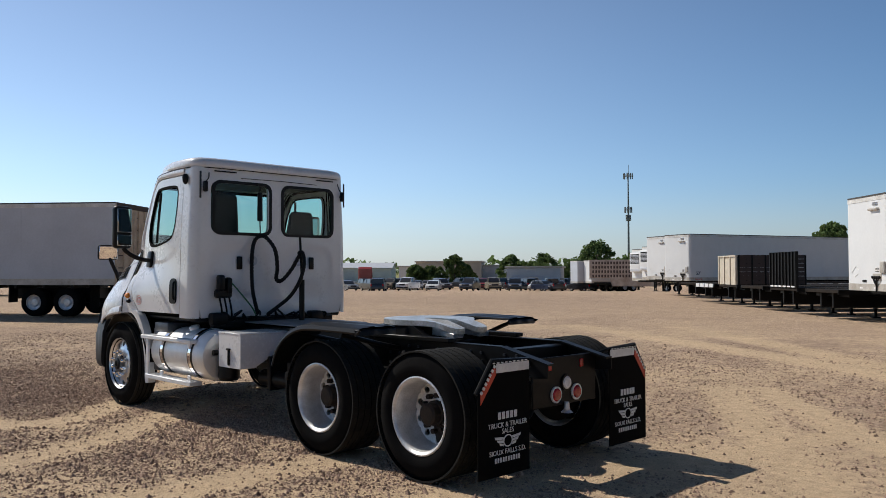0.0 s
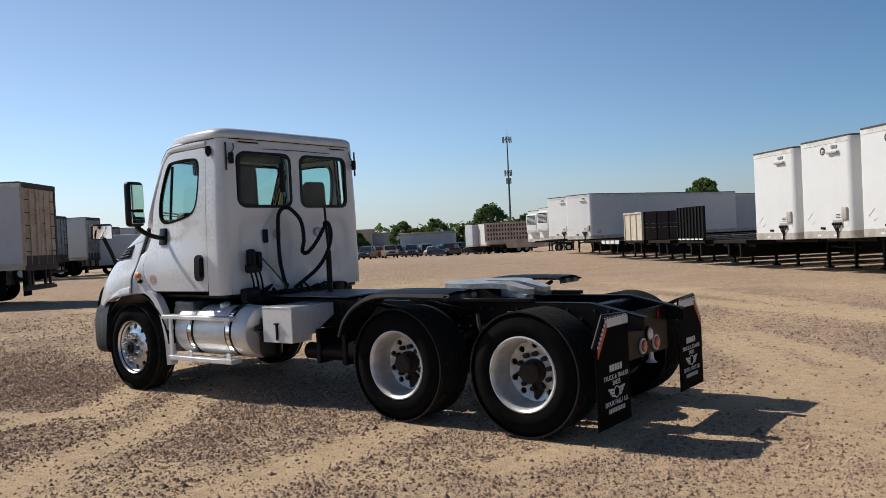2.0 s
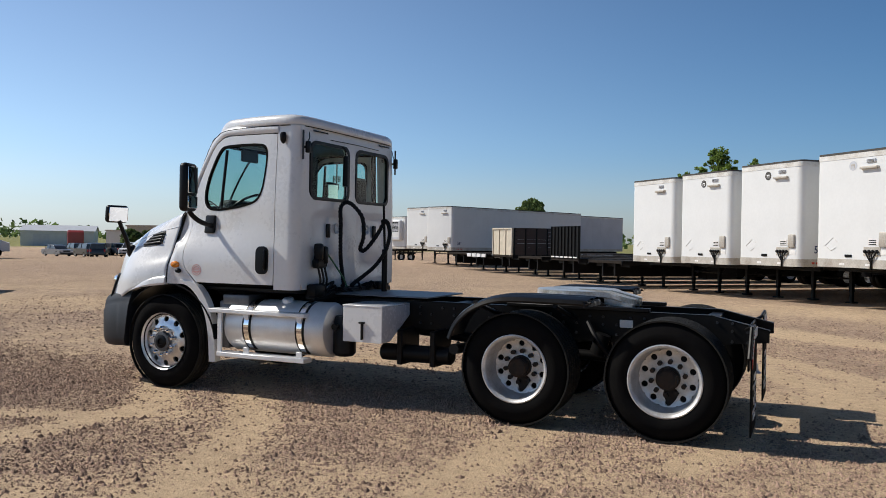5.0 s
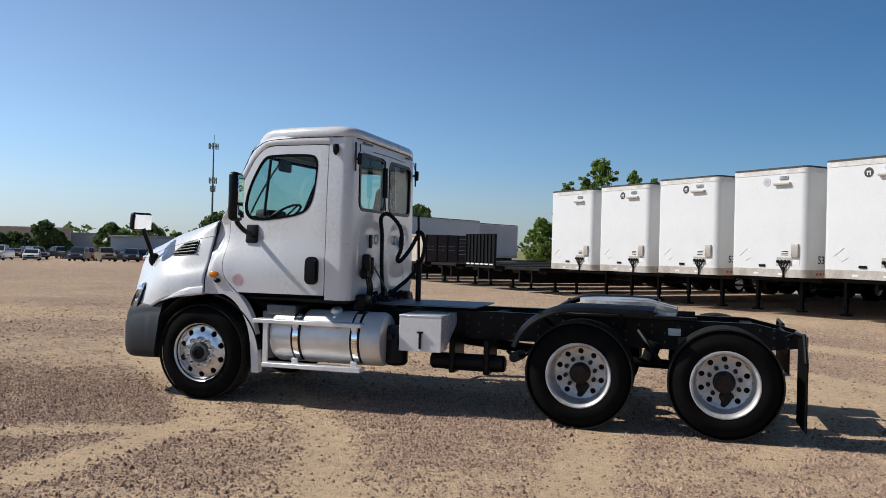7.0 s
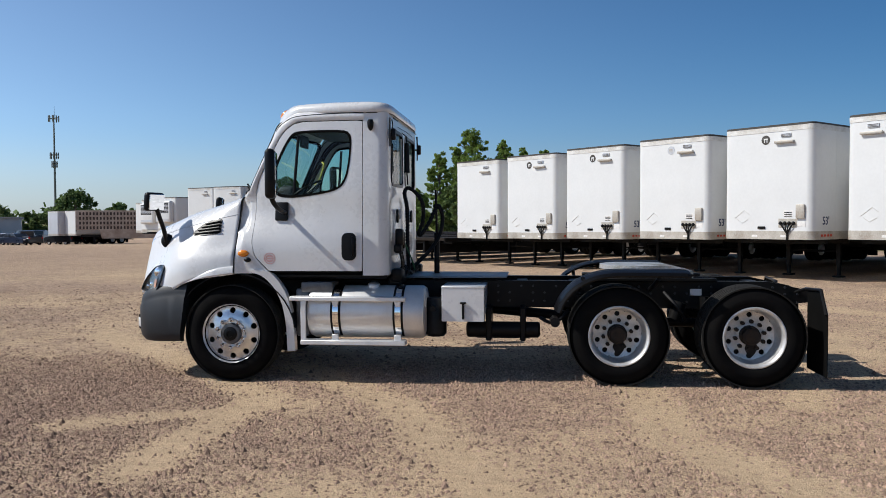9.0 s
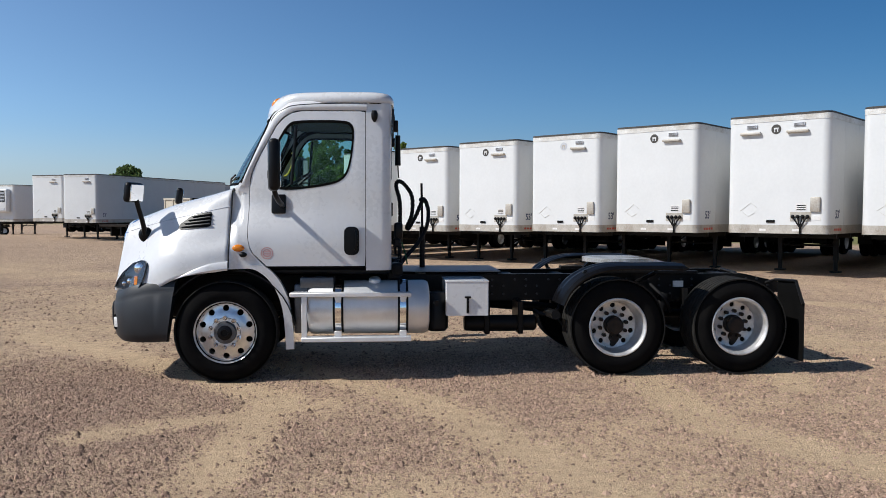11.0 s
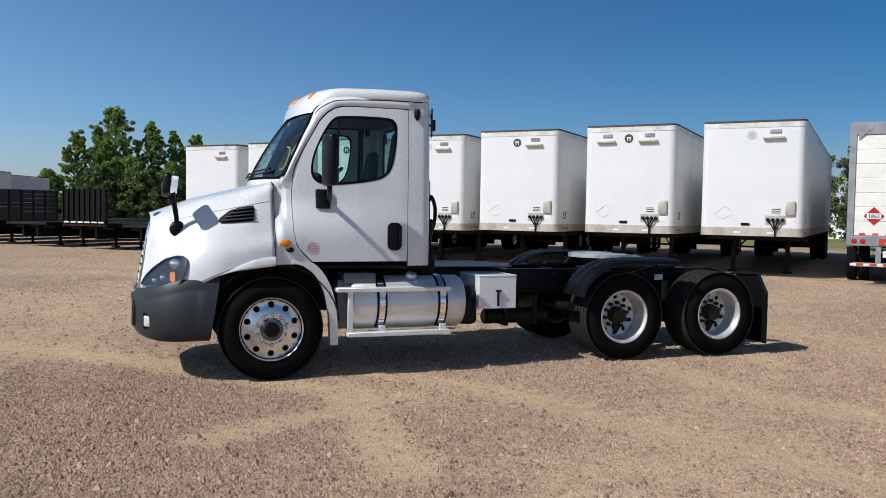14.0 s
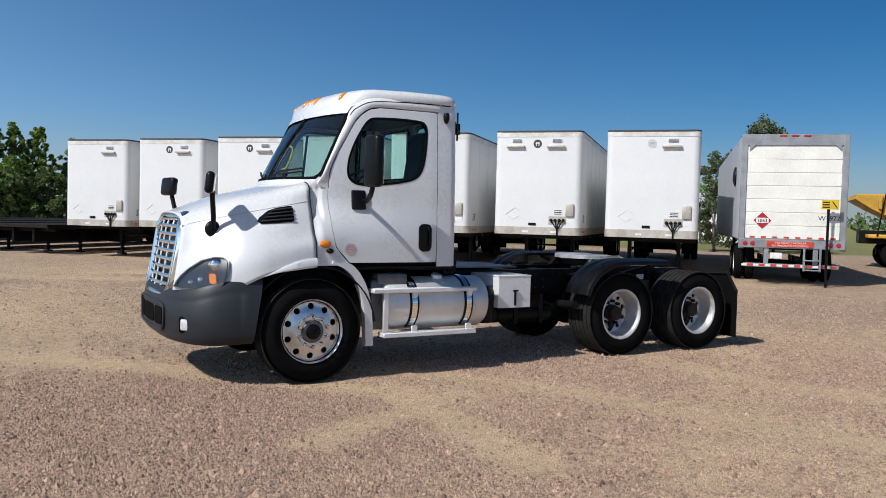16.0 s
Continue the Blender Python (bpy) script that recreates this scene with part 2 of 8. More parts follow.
def basis(d):
    d = Vector(d).normalized()
    a = Vector((0, 0, 1)) if abs(d.z) < 0.9 else Vector((1, 0, 0))
    u = d.cross(a).normalized()
    return d, u, d.cross(u)


def ring(c, d, r, seg, phase=0.0):
    _, u, v = basis(d)
    return [Vector(c) + r * (math.cos(a) * u + math.sin(a) * v) for a in (phase + 2 * math.pi * i / seg for i in range(seg))]


def loft(bm, rings, closed=True, cap=True):
    """Skins a list of rings of points."""
    vs = [[bm.verts.new(p) for p in r] for r in rings]
    n = len(vs[0])
    for a, b in zip(vs, vs[1:]):
        for i in range(n if closed else n - 1):
            j = (i + 1) % n
            try:
                bm.faces.new((a[i], a[j], b[j], b[i]))
            except ValueError:
                pass
    if cap and closed:
        bm.faces.new(vs[0][::-1])
        bm.faces.new(vs[-1])
    return vs


def loft_mesh(rings):
    bm = B()
    loft(bm, rings)
    return bm


def loft_mesh_open(rows):
    bm = B()
    loft(bm, rows, closed=False)
    return bm


def cyl(bm, p0, p1, r, seg=20, r2=None, bev=0.0):
    d = Vector(p1) - Vector(p0)
    r2 = r if r2 is None else r2
    h, dn = d.length, d.normalized()
    if bev:
        loft(bm, [ring(p0, d, r - bev, seg), ring(Vector(p0) + dn * bev, d, r, seg), ring(Vector(p1) - dn * bev, d, r2, seg), ring(p1, d, r2 - bev, seg)])
    else:
        loft(bm, [ring(p0, d, r, seg), ring(p1, d, r2, seg)])
    return bm


def lathe(bm, profile, c, d, seg=40, closed=False):
    """Profile rows of (radius, distance along d from c)."""
    dn = Vector(d).normalized()
    rings_ = [ring(Vector(c) + dn * h, d, max(r, 1e-4), seg) for r, h in profile]
    if closed:
        rings_.append(rings_[0])
    loft(bm, rings_, cap=False)
    if closed:
        bmesh.ops.remove_doubles(bm, verts=bm.verts[:], dist=1e-5)
    return bm


def spline(pts, n):
    """Catmull-Rom through the points, n samples."""
    p = [Vector(q) for q in pts]
    p = [2 * p[0] - p[1]] + p + [2 * p[-1] - p[-2]]
    out = []
    for i in range(n):
        t = i / (n - 1) * (len(p) - 3)
        k = min(int(t), len(p) - 4)
        t -= k
        a, b, c, d = p[k : k + 4]
        out.append(0.5 * (2 * b + (c - a) * t + (2 * a - 5 * b + 4 * c - d) * t * t + (3 * b - a - 3 * c + d) * t**3))
    return out


def tube(bm, pts, r, seg=8, n=0):
    pts = spline(pts, n) if n else [Vector(p) for p in pts]
    rings_, u = [], None
    for i, p in enumerate(pts):
        d = (pts[min(i + 1, len(pts) - 1)] - pts[max(i - 1, 0)]).normalized()
        if u is None:
            _, u, v = basis(d)
        u = (u - d * u.dot(d)).normalized()
        v = d.cross(u)
        rings_.append([p + r * (math.cos(a) * u + math.sin(a) * v) for a in (2 * math.pi * k / seg for k in range(seg))])
    loft(bm, rings_)
    return bm


def prism(bm, pts, fn, t0, t1, bev=0.0):
    """Extrudes a 2D outline: fn(a, b, t) gives the place."""
    va, vb = [bm.verts.new(fn(a, b, t0)) for a, b in pts], [bm.verts.new(fn(a, b, t1)) for a, b in pts]
    n = len(pts)
    fs = [bm.faces.new(va[::-1]), bm.faces.new(vb)]
    for i in range(n):
        fs.append(bm.faces.new((va[i], va[(i + 1) % n], vb[(i + 1) % n], vb[i])))
    if bev:
        es = list({e for f in fs[:2] for e in f.edges})
        bmesh.ops.bevel(bm, geom=es, offset=bev, segments=1, affect="EDGES")
    return bm


def rrect(x0, x1, y0, y1, r, k=6):
    """Rounded rectangle outline, counter-clockwise; r: one radius or four (from the lower left, anticlockwise)."""
    r = r if isinstance(r, (tuple, list)) else (r,) * 4
    out = []
    for cx, cy, a0, rr in ((x0 + r[0], y0 + r[0], 180, r[0]), (x1 - r[1], y0 + r[1], 270, r[1]), (x1 - r[2], y1 - r[2], 0, r[2]), (x0 + r[3], y1 - r[3], 90, r[3])):
        for i in range(k + 1):
            a = radians(a0 + 90 * i / k)
            out.append((cx + rr * math.cos(a), cy + rr * math.sin(a)))
    return out


def around(outline, c, n):
    """The outline sampled at n even angles round c."""
    out, m = [], len(outline)
    for i in range(n):
        a = 2 * math.pi * i / n
        dx, dy = math.cos(a), math.sin(a)
        best = 0.0
        for j in range(m):
            (x1, y1), (x2, y2) = outline[j], outline[(j + 1) % m]
            ex, ey = x2 - x1, y2 - y1
            det = dx * (-ey) + ex * dy
            if abs(det) < 1e-12:
                continue
            s = ((x1 - c[0]) * (-ey) + ex * (y1 - c[1])) / det
            u = (dx * (y1 - c[1]) - dy * (x1 - c[0])) / det
            if s > 0 and -1e-9 <= u <= 1 + 1e-9:
                best = max(best, s)
        out.append((c[0] + best * dx, c[1] + best * dy))
    return out


def panel(bm, outer, inner, fn, n=96, m=6, thick=0.03):
    """A sheet between two outlines round one middle, laid on a surface: fn(a, b, depth)."""
    c = (sum(p[0] for p in inner) / len(inner), sum(p[1] for p in inner) / len(inner))
    o, i = around(outer, c, n), around(inner, c, n)
    rings_ = []
    rings_.append([Vector(fn(*p, thick)) for p in o])
    for k in range(m + 1):
        t = k / m
        rings_.append([Vector(fn(a[0] + (b[0] - a[0]) * t, a[1] + (b[1] - a[1]) * t, 0.0)) for a, b in zip(o, i)])
    rings_.append([Vector(fn(*p, thick)) for p in i])
    loft(bm, rings_, cap=False)
    return bm


def patch(bm, outline, fn, n=48, m=5, thick=0.01):
    """A filled sheet with a rim, laid on a surface: fn(a, b, depth)."""
    c = (sum(p[0] for p in outline) / len(outline), sum(p[1] for p in outline) / len(outline))
    o = around(outline, c, n)
    rings_ = [[Vector(fn(*p, thick)) for p in o]]
    for k in range(m):
        t = 1 - k / m
        rings_.append([Vector(fn(c[0] + (p[0] - c[0]) * t, c[1] + (p[1] - c[1]) * t, 0.0)) for p in o])
    vs = loft(bm, rings_, cap=False)
    bm.faces.new(vs[-1])
    return bm


def mirrored(bm):
    """The same mesh on the other side (y turned round)."""
    other = bm.copy()
    for v in other.verts:
        v.co.y = -v.co.y
    bmesh.ops.reverse_faces(other, faces=other.faces[:])
    return other


def both(name, bm, material, parent, label="", angle=38):
    o = mirrored(bm)
    a = part(name, bm, material, parent, label, angle)
    b = part(name, o, material, parent, label, angle)
    return a, b


def words(text, size, m, material, parent, name="lettering", align="CENTER", depth=0.0015, bold=0.0):
    cu = bpy.data.curves.new(name, "FONT")
    cu.body, cu.size, cu.align_x, cu.extrude, cu.offset = text, size, align, depth, bold
    cu.resolution_u = 2
    tmp = bpy.data.objects.new(name, cu)
    scene.collection.objects.link(tmp)
    me = bpy.data.meshes.new_from_object(tmp.evaluated_get(bpy.context.evaluated_depsgraph_get()))
    bpy.data.objects.remove(tmp)
    me.materials.clear()
    me.materials.append(material)
    me.transform(m)
    ob = new(name, me)
    ob.parent = parent
    return ob


def lerp_table(rows, x):
    if x <= rows[0][0]:
        return rows[0][1]
    for (a, u), (b, v) in zip(rows, rows[1:]):
        if x <= b:
            return u + (v - u) * (x - a) / (b - a)
    return rows[-1][1]


def smooth(a, b, x):
    t = min(1.0, max(0.0, (x - a) / (b - a)))
    return t * t * (3 - 2 * t)


# ---- the day-cab truck: x runs from the front axle to the rear, the driver's side is at negative y ----
truck = thing("semi_truck", pose(0, 0, 0, 0, 0, 0.7), "white day cab truck tractor with bare frame on gravel", "truck")


def wide(x, z):
    """Half width of the cab's side."""
    up = lerp_table([(-0.1, 0.86), (0.05, 0.90), (0.26, 0.945), (0.55, 0.985), (0.9, 1.025), (1.3, 1.05), (1.6, 1.05)], x) - 0.035 * smooth(1.9, 2.75, z)
    low = lerp_table([(0.0, 1.115), (0.4, 1.085), (0.9, 1.075), (1.4, 1.06), (1.6, 1.06)], x)
    return up + (low - up) * (1 - smooth(1.36, 1.80, z))


def side(x, z, d=0.0):
    return (x, -(wide(x, z) - d), z)


# doors
DOOR = [(0.40, 1.145), (1.378, 1.145), (1.378, 2.695), (0.74, 2.695), (0.64, 2.675), (0.557, 2.62), (0.487, 2.54), (0.41, 2.40), (0.325, 2.25), (0.255, 2.10), (0.228, 2.0), (0.215, 1.85), (0.213, 1.45), (0.245, 1.30)]
WIN = [(0.47, 1.925), (0.56, 1.913), (0.68, 1.913), (0.97, 1.95), (1.135, 1.995), (1.21, 2.09), (1.245, 2.26), (1.265, 2.475), (1.25, 2.56), (1.185, 2.602), (0.69, 2.60), (0.615, 2.571), (0.545, 2.475), (0.45, 2.29), (0.40, 2.12), (0.402, 1.99)]


def eased(o, rounds=2):
    """A closed outline with its corners cut."""
    for _ in range(rounds):
        o = [((1 - f) * a[0] + f * b[0], (1 - f) * a[1] + f * b[1]) for a, b in zip(o, o[1:] + o[:1]) for f in (0.25, 0.75)]
    return o


WIN = eased(WIN)
for s in (1, -1):
    def out(x, z, d=0.0, s=s):
        p = side(x, z, d)
        return (p[0], p[1] * s, p[2])

    bm = panel(B(), DOOR, WIN, out, n=120, m=8, thick=0.05)
    if s < 0:
        bmesh.ops.reverse_faces(bm, faces=bm.faces[:])
    door = part("door", bm, M_WHITE, truck, "glossy white cab door")
    cd = (0.84, 1.93)
    grown = [(cd[0] + (x - cd[0]) * 1.05, cd[1] + (z - cd[1]) * 1.03) for x, z in DOOR]
    shrunk = [(cd[0] + (x - cd[0]) * 0.93, cd[1] + (z - cd[1]) * 0.95) for x, z in DOOR]
    bm = panel(B(), grown, shrunk, lambda x, z, d, o=out: o(x, z, 0.035 + d), n=96, m=2, thick=0.01)
    part("door_seal", bm, M_FLAP, door, "black rubber door seal")
    cw = (0.85, 2.26)
    inner = [(cw[0] + (x - cw[0]) * 0.962, cw[1] + (z - cw[1]) * 0.945) for x, z in WIN]
    bm = panel(B(), [(cw[0] + (x - cw[0]) * 1.012, cw[1] + (z - cw[1]) * 1.018) for x, z in WIN], inner, lambda x, z, d, o=out: o(x, z, d - 0.003), n=96, m=2, thick=0.03)
    part("window_seal", bm, M_FLAP, door, "black rubber window seal")
    bm = patch(B(), inner, lambda x, z, d, o=out: o(x, z, d + 0.018), n=64, m=5, thick=0.004)
    g = part("window_pane", bm, M_GLASS, door, "green-tinted side glass")
    g.visible_shadow = False
    bm = B()
    for a, b in (((0.635, 1.955), (0.685, 2.555)),):
        tube(bm, [out(a[0], a[1], 0.02), out((a[0] + b[0]) / 2, (a[1] + b[1]) / 2, 0.02), out(b[0], b[1], 0.02)], 0.016, 8)
    part("quarter_bar", bm, M_BLACK, door)
    bm = patch(B(), rrect(1.165, 1.315, 1.255, 1.54, 0.055), lambda x, z, d, o=out: o(x, z, d - 0.012), n=40, m=4, thick=0.02)
    part("handle_recess", bm, M_BLACK, door, "black plastic handle recess")
    bm = B()
    tube(bm, [out(1.275, 1.50, 0.0), out(1.285, 1.48, -0.028), out(1.285, 1.33, -0.028), out(1.275, 1.30, 0.0)], 0.012, 8, n=14)
    part("door_handle", bm, M_BLACK, door, "black pull handle")
    # mirror on its arm
    bm = B()
    box(bm, 0.44, 0.585, -0.02, 0.02, 1.668, 1.862, 0.016, 2)
    box(bm, 0.465, 0.56, -0.034, -0.018, 1.70, 1.76, 0.008, 2)
    for v in bm.verts:
        v.co = Vector(out(v.co.x, v.co.z, -0.012 - v.co.y))
    arm = part("mirror_bracket", bm, M_BLACK, truck, "black mirror bracket with arm")
    bm = B()
    tube(bm, [(0.55, -s * 1.01, 1.75), (0.555, -s * 1.11, 1.76), (0.535, -s * 1.22, 1.80), (0.515, -s * 1.31, 1.87), (0.51, -s * 1.335, 1.95)], 0.026, 10, n=16)
    part("mirror_arm", bm, M_BLACK, arm)
    bm = box(B(), -0.055, 0.055, -0.112, 0.112, -0.25, 0.25, 0.045, 3)
    for v in bm.verts:
        v.co.x *= 1 - 0.25 * abs(v.co.z)
    bm.transform(pose(0.51, -s * 1.345, 2.135, 0, 0, s * 12))
    head = part("mirror_head", bm, M_BLACK, arm, "black mirror housing")
    bm = B()
    box(bm, 0.048, 0.058, -0.092, 0.092, -0.06, 0.215, 0.004)
    box(bm, 0.048, 0.058, -0.092, 0.092, -0.215, -0.09, 0.004)
    bm.transform(pose(0.51, -s * 1.345, 2.135, 0, 0, s * 12))
    part("mirror_glass", bm, M_MIRROR, arm, "two mirror panes")

# cab shell: quarter panels, cowl sides, rear wall
bm = B()
zs = [1.10 + (2.78 - 1.10) * i / 16 for i in range(17)]
cols = []
for z in zs:
    w = wide(1.45, z)
    pts = [(1.384, wide(1.384, z)), (1.46, w), (1.535, w)]
    for i in range(1, 8):
        a = radians(90 * i / 7)
        pts.append((1.535 + 0.105 * math.sin(a), w - 0.105 + 0.105 * math.cos(a)))
    cols.append([Vector((x, -y, z)) for x, y in pts])
loft(bm, cols, closed=False)
COWL = [(1.13, 1.135), (1.31, 1.12), (1.46, 1.04), (1.73, 0.925), (1.905, 0.85), (2.0, 0.86)]
cols = []
for i in range(31):
    z = 1.12 + (1.985 - 1.12) * i / 30
    xe = lerp_table([(1.12, 0.408), (1.2, 0.325), (1.30, 0.240), (1.45, 0.208), (1.85, 0.208), (2.0, 0.220)], z)
    row = []
    for k in range(15):
        x = 0.036 + (xe - 0.036) * k / 14
        zt = 1.885 + 0.10 * smooth(0.04, 0.13, x)
        z = 1.12 + (zt - 1.12) * i / 30
        y = lerp_table(COWL, z) + (wide(x, z) - lerp_table(COWL, z)) * smooth(0.03, 0.12, x)
        y -= 0.035 * smooth(1.56, 1.60, z) * (1 - smooth(1.86, 1.92, z)) * (1 - smooth(0.12, 0.155, x))
        row.append(Vector((x, -y, z)))
    cols.append(row + [row[-1] + Vector((0.004, 0.03, 0))])
loft(bm, cols, closed=False)


# A pillar and door surround: one skin from the windscreen's edge and the roof down to the door
SURROUND = spline([(0.205, 1.86, 0), (0.218, 2.0, 0), (0.246, 2.105, 0), (0.317, 2.255, 0), (0.402, 2.405, 0), (0.478, 2.546, 0), (0.55, 2.63, 0), (0.636, 2.684, 0), (0.74, 2.704, 0), (1.05, 2.704, 0), (1.40, 2.704, 0)], 61)
UPPER = spline([(0.10, 0.925, 1.90), (0.150, 0.942, 2.0), (0.187, 0.938, 2.09), (0.255, 0.931, 2.24), (0.328, 0.924, 2.40), (0.388, 0.917, 2.52), (0.437, 0.910, 2.635), (0.52, 0.925, 2.705), (0.66, 0.957, 2.762), (1.02, 0.995, 2.785), (1.40, 1.015, 2.79)], 61)
PILLAR = []
for k, (a, b) in enumerate(zip(SURROUND, UPPER)):
    p0 = Vector((a.x, wide(a.x, a.y), a.y))
    p1 = Vector(b)
    out_dir = Vector((-0.35, 1, 0.25)).normalized()
    row = [p0 + Vector((0.004, -0.04, 0))]
    for j in range(11):
        t = j / 10
        p = p0.lerp(p1, t) + out_dir * (0.014 * math.sin(math.pi * t) ** 0.9 * smooth(0, 9, k))
        row.append(p)
    row += [p1 + Vector((0.008, -0.012, 0.022)), p1 + Vector((0.03, -0.06, 0.045))]
    PILLAR.append([Vector((p.x, -p.y, p.z)) for p in row])
loft(bm, PILLAR, closed=False)
shell, shell_r = None, mirrored(bm)


def pressing(y, z):
    """Depth of the pressed panel below a rear window."""
    r = (abs((y - 0.45) / 0.40) ** 4 + abs((z - 1.57) / 0.37) ** 4) ** 0.25
    return 0.014 * (1 - smooth(0.78, 1.0, r)) - 0.010 * (1 - smooth(0.30, 0.55, r))


for bmx, s in ((bm, 1), (shell_r, -1)):
    wy = lambda z: wide(1.45, z) - 0.105
    fn = lambda y, z, d, s=s: (1.64 - d - pressing(y, z), -s * min(y, wy(z)), z)
    ww = rrect(0.08, 0.825, 2.045, 2.635, 0.09)
    ym = -0.03 if s > 0 else 0.0
    panel(bmx, [(ym, 1.10), (0.96, 1.10), (0.96, 2.78), (ym, 2.78)], ww, fn, n=120, m=22, thick=0.04)
shell_r.transform(Matrix.Translation((0, 0.03, 0)))
cab = part("cab_body", bm, M_WHITE, truck, "white painted sheet-metal cab body")
cab2 = part("cab_body", shell_r, M_WHITE, truck, "white painted sheet-metal cab body")
for s in (1, -1):
    YC = 0.03
    fn = lambda y, z, d, s=s: (1.64 - d, YC - s * y, z)
    bm = panel(B(), rrect(0.065, 0.84, 2.03, 2.65, 0.1), rrect(0.10, 0.805, 2.065, 2.615, 0.075), lambda y, z, d, f=fn: f(y, z, d - 0.008), n=80, m=1, thick=0.03)
    part("rear_window_seal", bm, M_BLACK, cab, "black rubber rear window seal")
    bm = patch(B(), rrect(0.095, 0.81, 2.06, 2.62, 0.075), lambda y, z, d, f=fn: f(y, z, d + 0.012), n=48, m=2, thick=0.004)
    part("rear_window", bm, M_GLASS, cab, "green-tinted rear cab window").visible_shadow = False
    bm = box(B(), 1.638, 1.662, YC - s * 0.497 - 0.035, YC - s * 0.497 + 0.035, 1.64, 1.79, 0.012, 2)
    part("vent_flap", bm, M_BLACK, cab, "black oval cab vent")
    bm = lathe(B(), [(0.03, 0), (0.055, 0.012), (0.06, 0.0)], (1.642, YC - s * 0.32, 1.74), (1, 0, 0), 20)
    part("grommet", bm, M_GREYVAN, cab)
    # work lamp at the rear corner and the roof-edge clips
    bm = B()
    box(bm, 1.66, 1.71, YC - s * 0.945 - 0.022, YC - s * 0.945 + 0.022, 2.50, 2.62, 0.012, 2)
    cyl(bm, (1.63, YC - s * 0.945, 2.56), (1.68, YC - s * 0.945, 2.56), 0.012, 8)
    tube(bm, [(1.67, YC - s * 0.93, 2.62), (1.67, YC - s * 0.90, 2.66), (1.66, YC - s * 0.89, 2.72)], 0.006, 6, n=8)
    part("work_lamp", bm, M_BLACK, cab, "black rear work lamp")
    bm = box(B(), 1.648, 1.664, YC - s * 0.99 - 0.010, YC - s * 0.99 + 0.010, 2.43, 2.73, 0.004)
    part("grab_bar", bm, M_BUMPER, cab)
    bm = lathe(B(), [(0.0, 0), (0.025, 0.0), (0.034, 0.03), (0.03, 0.08), (0.012, 0.11), (0.0, 0.115)], (1.47, -s * 1.045, 2.70), (0, 0, -1), 14)
    part("marker_housing", bm, M_BLACK, cab)

# floor pan, firewall and roof lining close the cab
bm = B()
box(bm, 0.05, 1.62, -0.99, 0.99, 1.06, 1.12, 0.02)
part("cab_floor", bm, M_CHASSIS, truck)
bm = B()
box(bm, 0.10, 0.14, -0.86, 0.86, 1.12, 1.96, 0.01)
box(bm, 0.14, 0.54, -0.88, 0.88, 1.62, 1.965, 0.06, 3)
box(bm, 0.38, 0.56, -0.74, -0.28, 1.90, 2.04, 0.05, 3)
dash = part("dashboard", bm, M_INTERIOR, truck, "dark grey moulded dashboard")
bm = B()
box(bm, 0.54, 1.60, -0.86, 0.86, 2.665, 2.70, 0.02)
part("headliner", bm, M_INTERIOR, truck)
bm = B()
for s in (1, -1):
    box(bm, 1.585, 1.605, min(-s * 0.96, 0), max(-s * 0.96, 0), 1.12, 2.02, 0.005)
part("rear_trim", bm, M_INTERIOR, truck)
for s in (1, -1):
    bm = B()
    box(bm, 0.86, 1.38, -s * 0.52 - 0.25, -s * 0.52 + 0.25, 1.52, 1.66, 0.05, 3)
    tops = 0.90 if s > 0 else 0.74
    box(bm, -0.07, 0.07, -s * 0.54 - 0.24, -s * 0.54 + 0.24, 0.0, tops, 0.06, 3)
    for v in bm.verts:
        if v.co.x < 0.5 and v.co.z < 1.0:
            k = 1 - 0.35 * smooth(tops * 0.55, tops, v.co.z)
            v.co = Vector((v.co.x * k + 1.34 + 0.10 * v.co.z, -s * 0.54 + (v.co.y + s * 0.54) * k, v.co.z + 1.62))
    box(bm, 0.95, 1.30, -s * 0.52 - 0.16, -s * 0.52 + 0.16, 1.12, 1.53, 0.02)
    part("seat", bm, M_SEAT, truck, "dark cloth cab seat with a high back")
bm = B()
c, dv = Vector((0.62, -0.52, 1.98)), Vector((-0.55, 0, 0.83))
tube(bm, ring(c, dv, 0.22, 32) + [ring(c, dv, 0.22, 32)[0]], 0.014, 8)
for k in range(3):
    tube(bm, [c - dv.normalized() * 0.03, ring(c, dv, 0.215, 3, 0.5)[k]], 0.012, 6)
cyl(bm, c - dv.normalized() * 0.35, c, 0.03, 10)
part("steering_wheel", bm, M_BLACK, truck, "black steering wheel")
bm = B()
tube(bm, [(0.445, 0.90, 2.41), (0.475, 0.87, 2.38), (0.45, 0.86, 2.27), (0.395, 0.865, 2.15), (0.35, 0.90, 2.13)], 0.013, 8, n=20)
part("grab_handle", bm, M_YELLOW, truck, "yellow grab handle inside the far pillar")
bm = box(B(), 0.60, 0.62, -0.62, -0.34, 2.47, 2.60, 0.02, 2)
part("sun_visor", bm, M_INTERIOR, truck)

# windscreen, two panes, with a black surround
def screen(u, v, d=0.0):
    """u across, -1 to 1; v up, 0 to 1."""
    y = u * (0.942 - 0.035 * v)
    x0 = -0.10 + 0.23 * abs(u) ** 2.4
    x1 = 0.335 + 0.105 * abs(u) ** 2.4
    x = x0 + (x1 - x0) * v - 0.03 * math.sin(math.pi * v) * (1 - u * u)
    z = 1.950 + 0.705 * v + 0.010 * (1 - u * u)
    return (x + d * 0.83, y, z - d * 0.5)


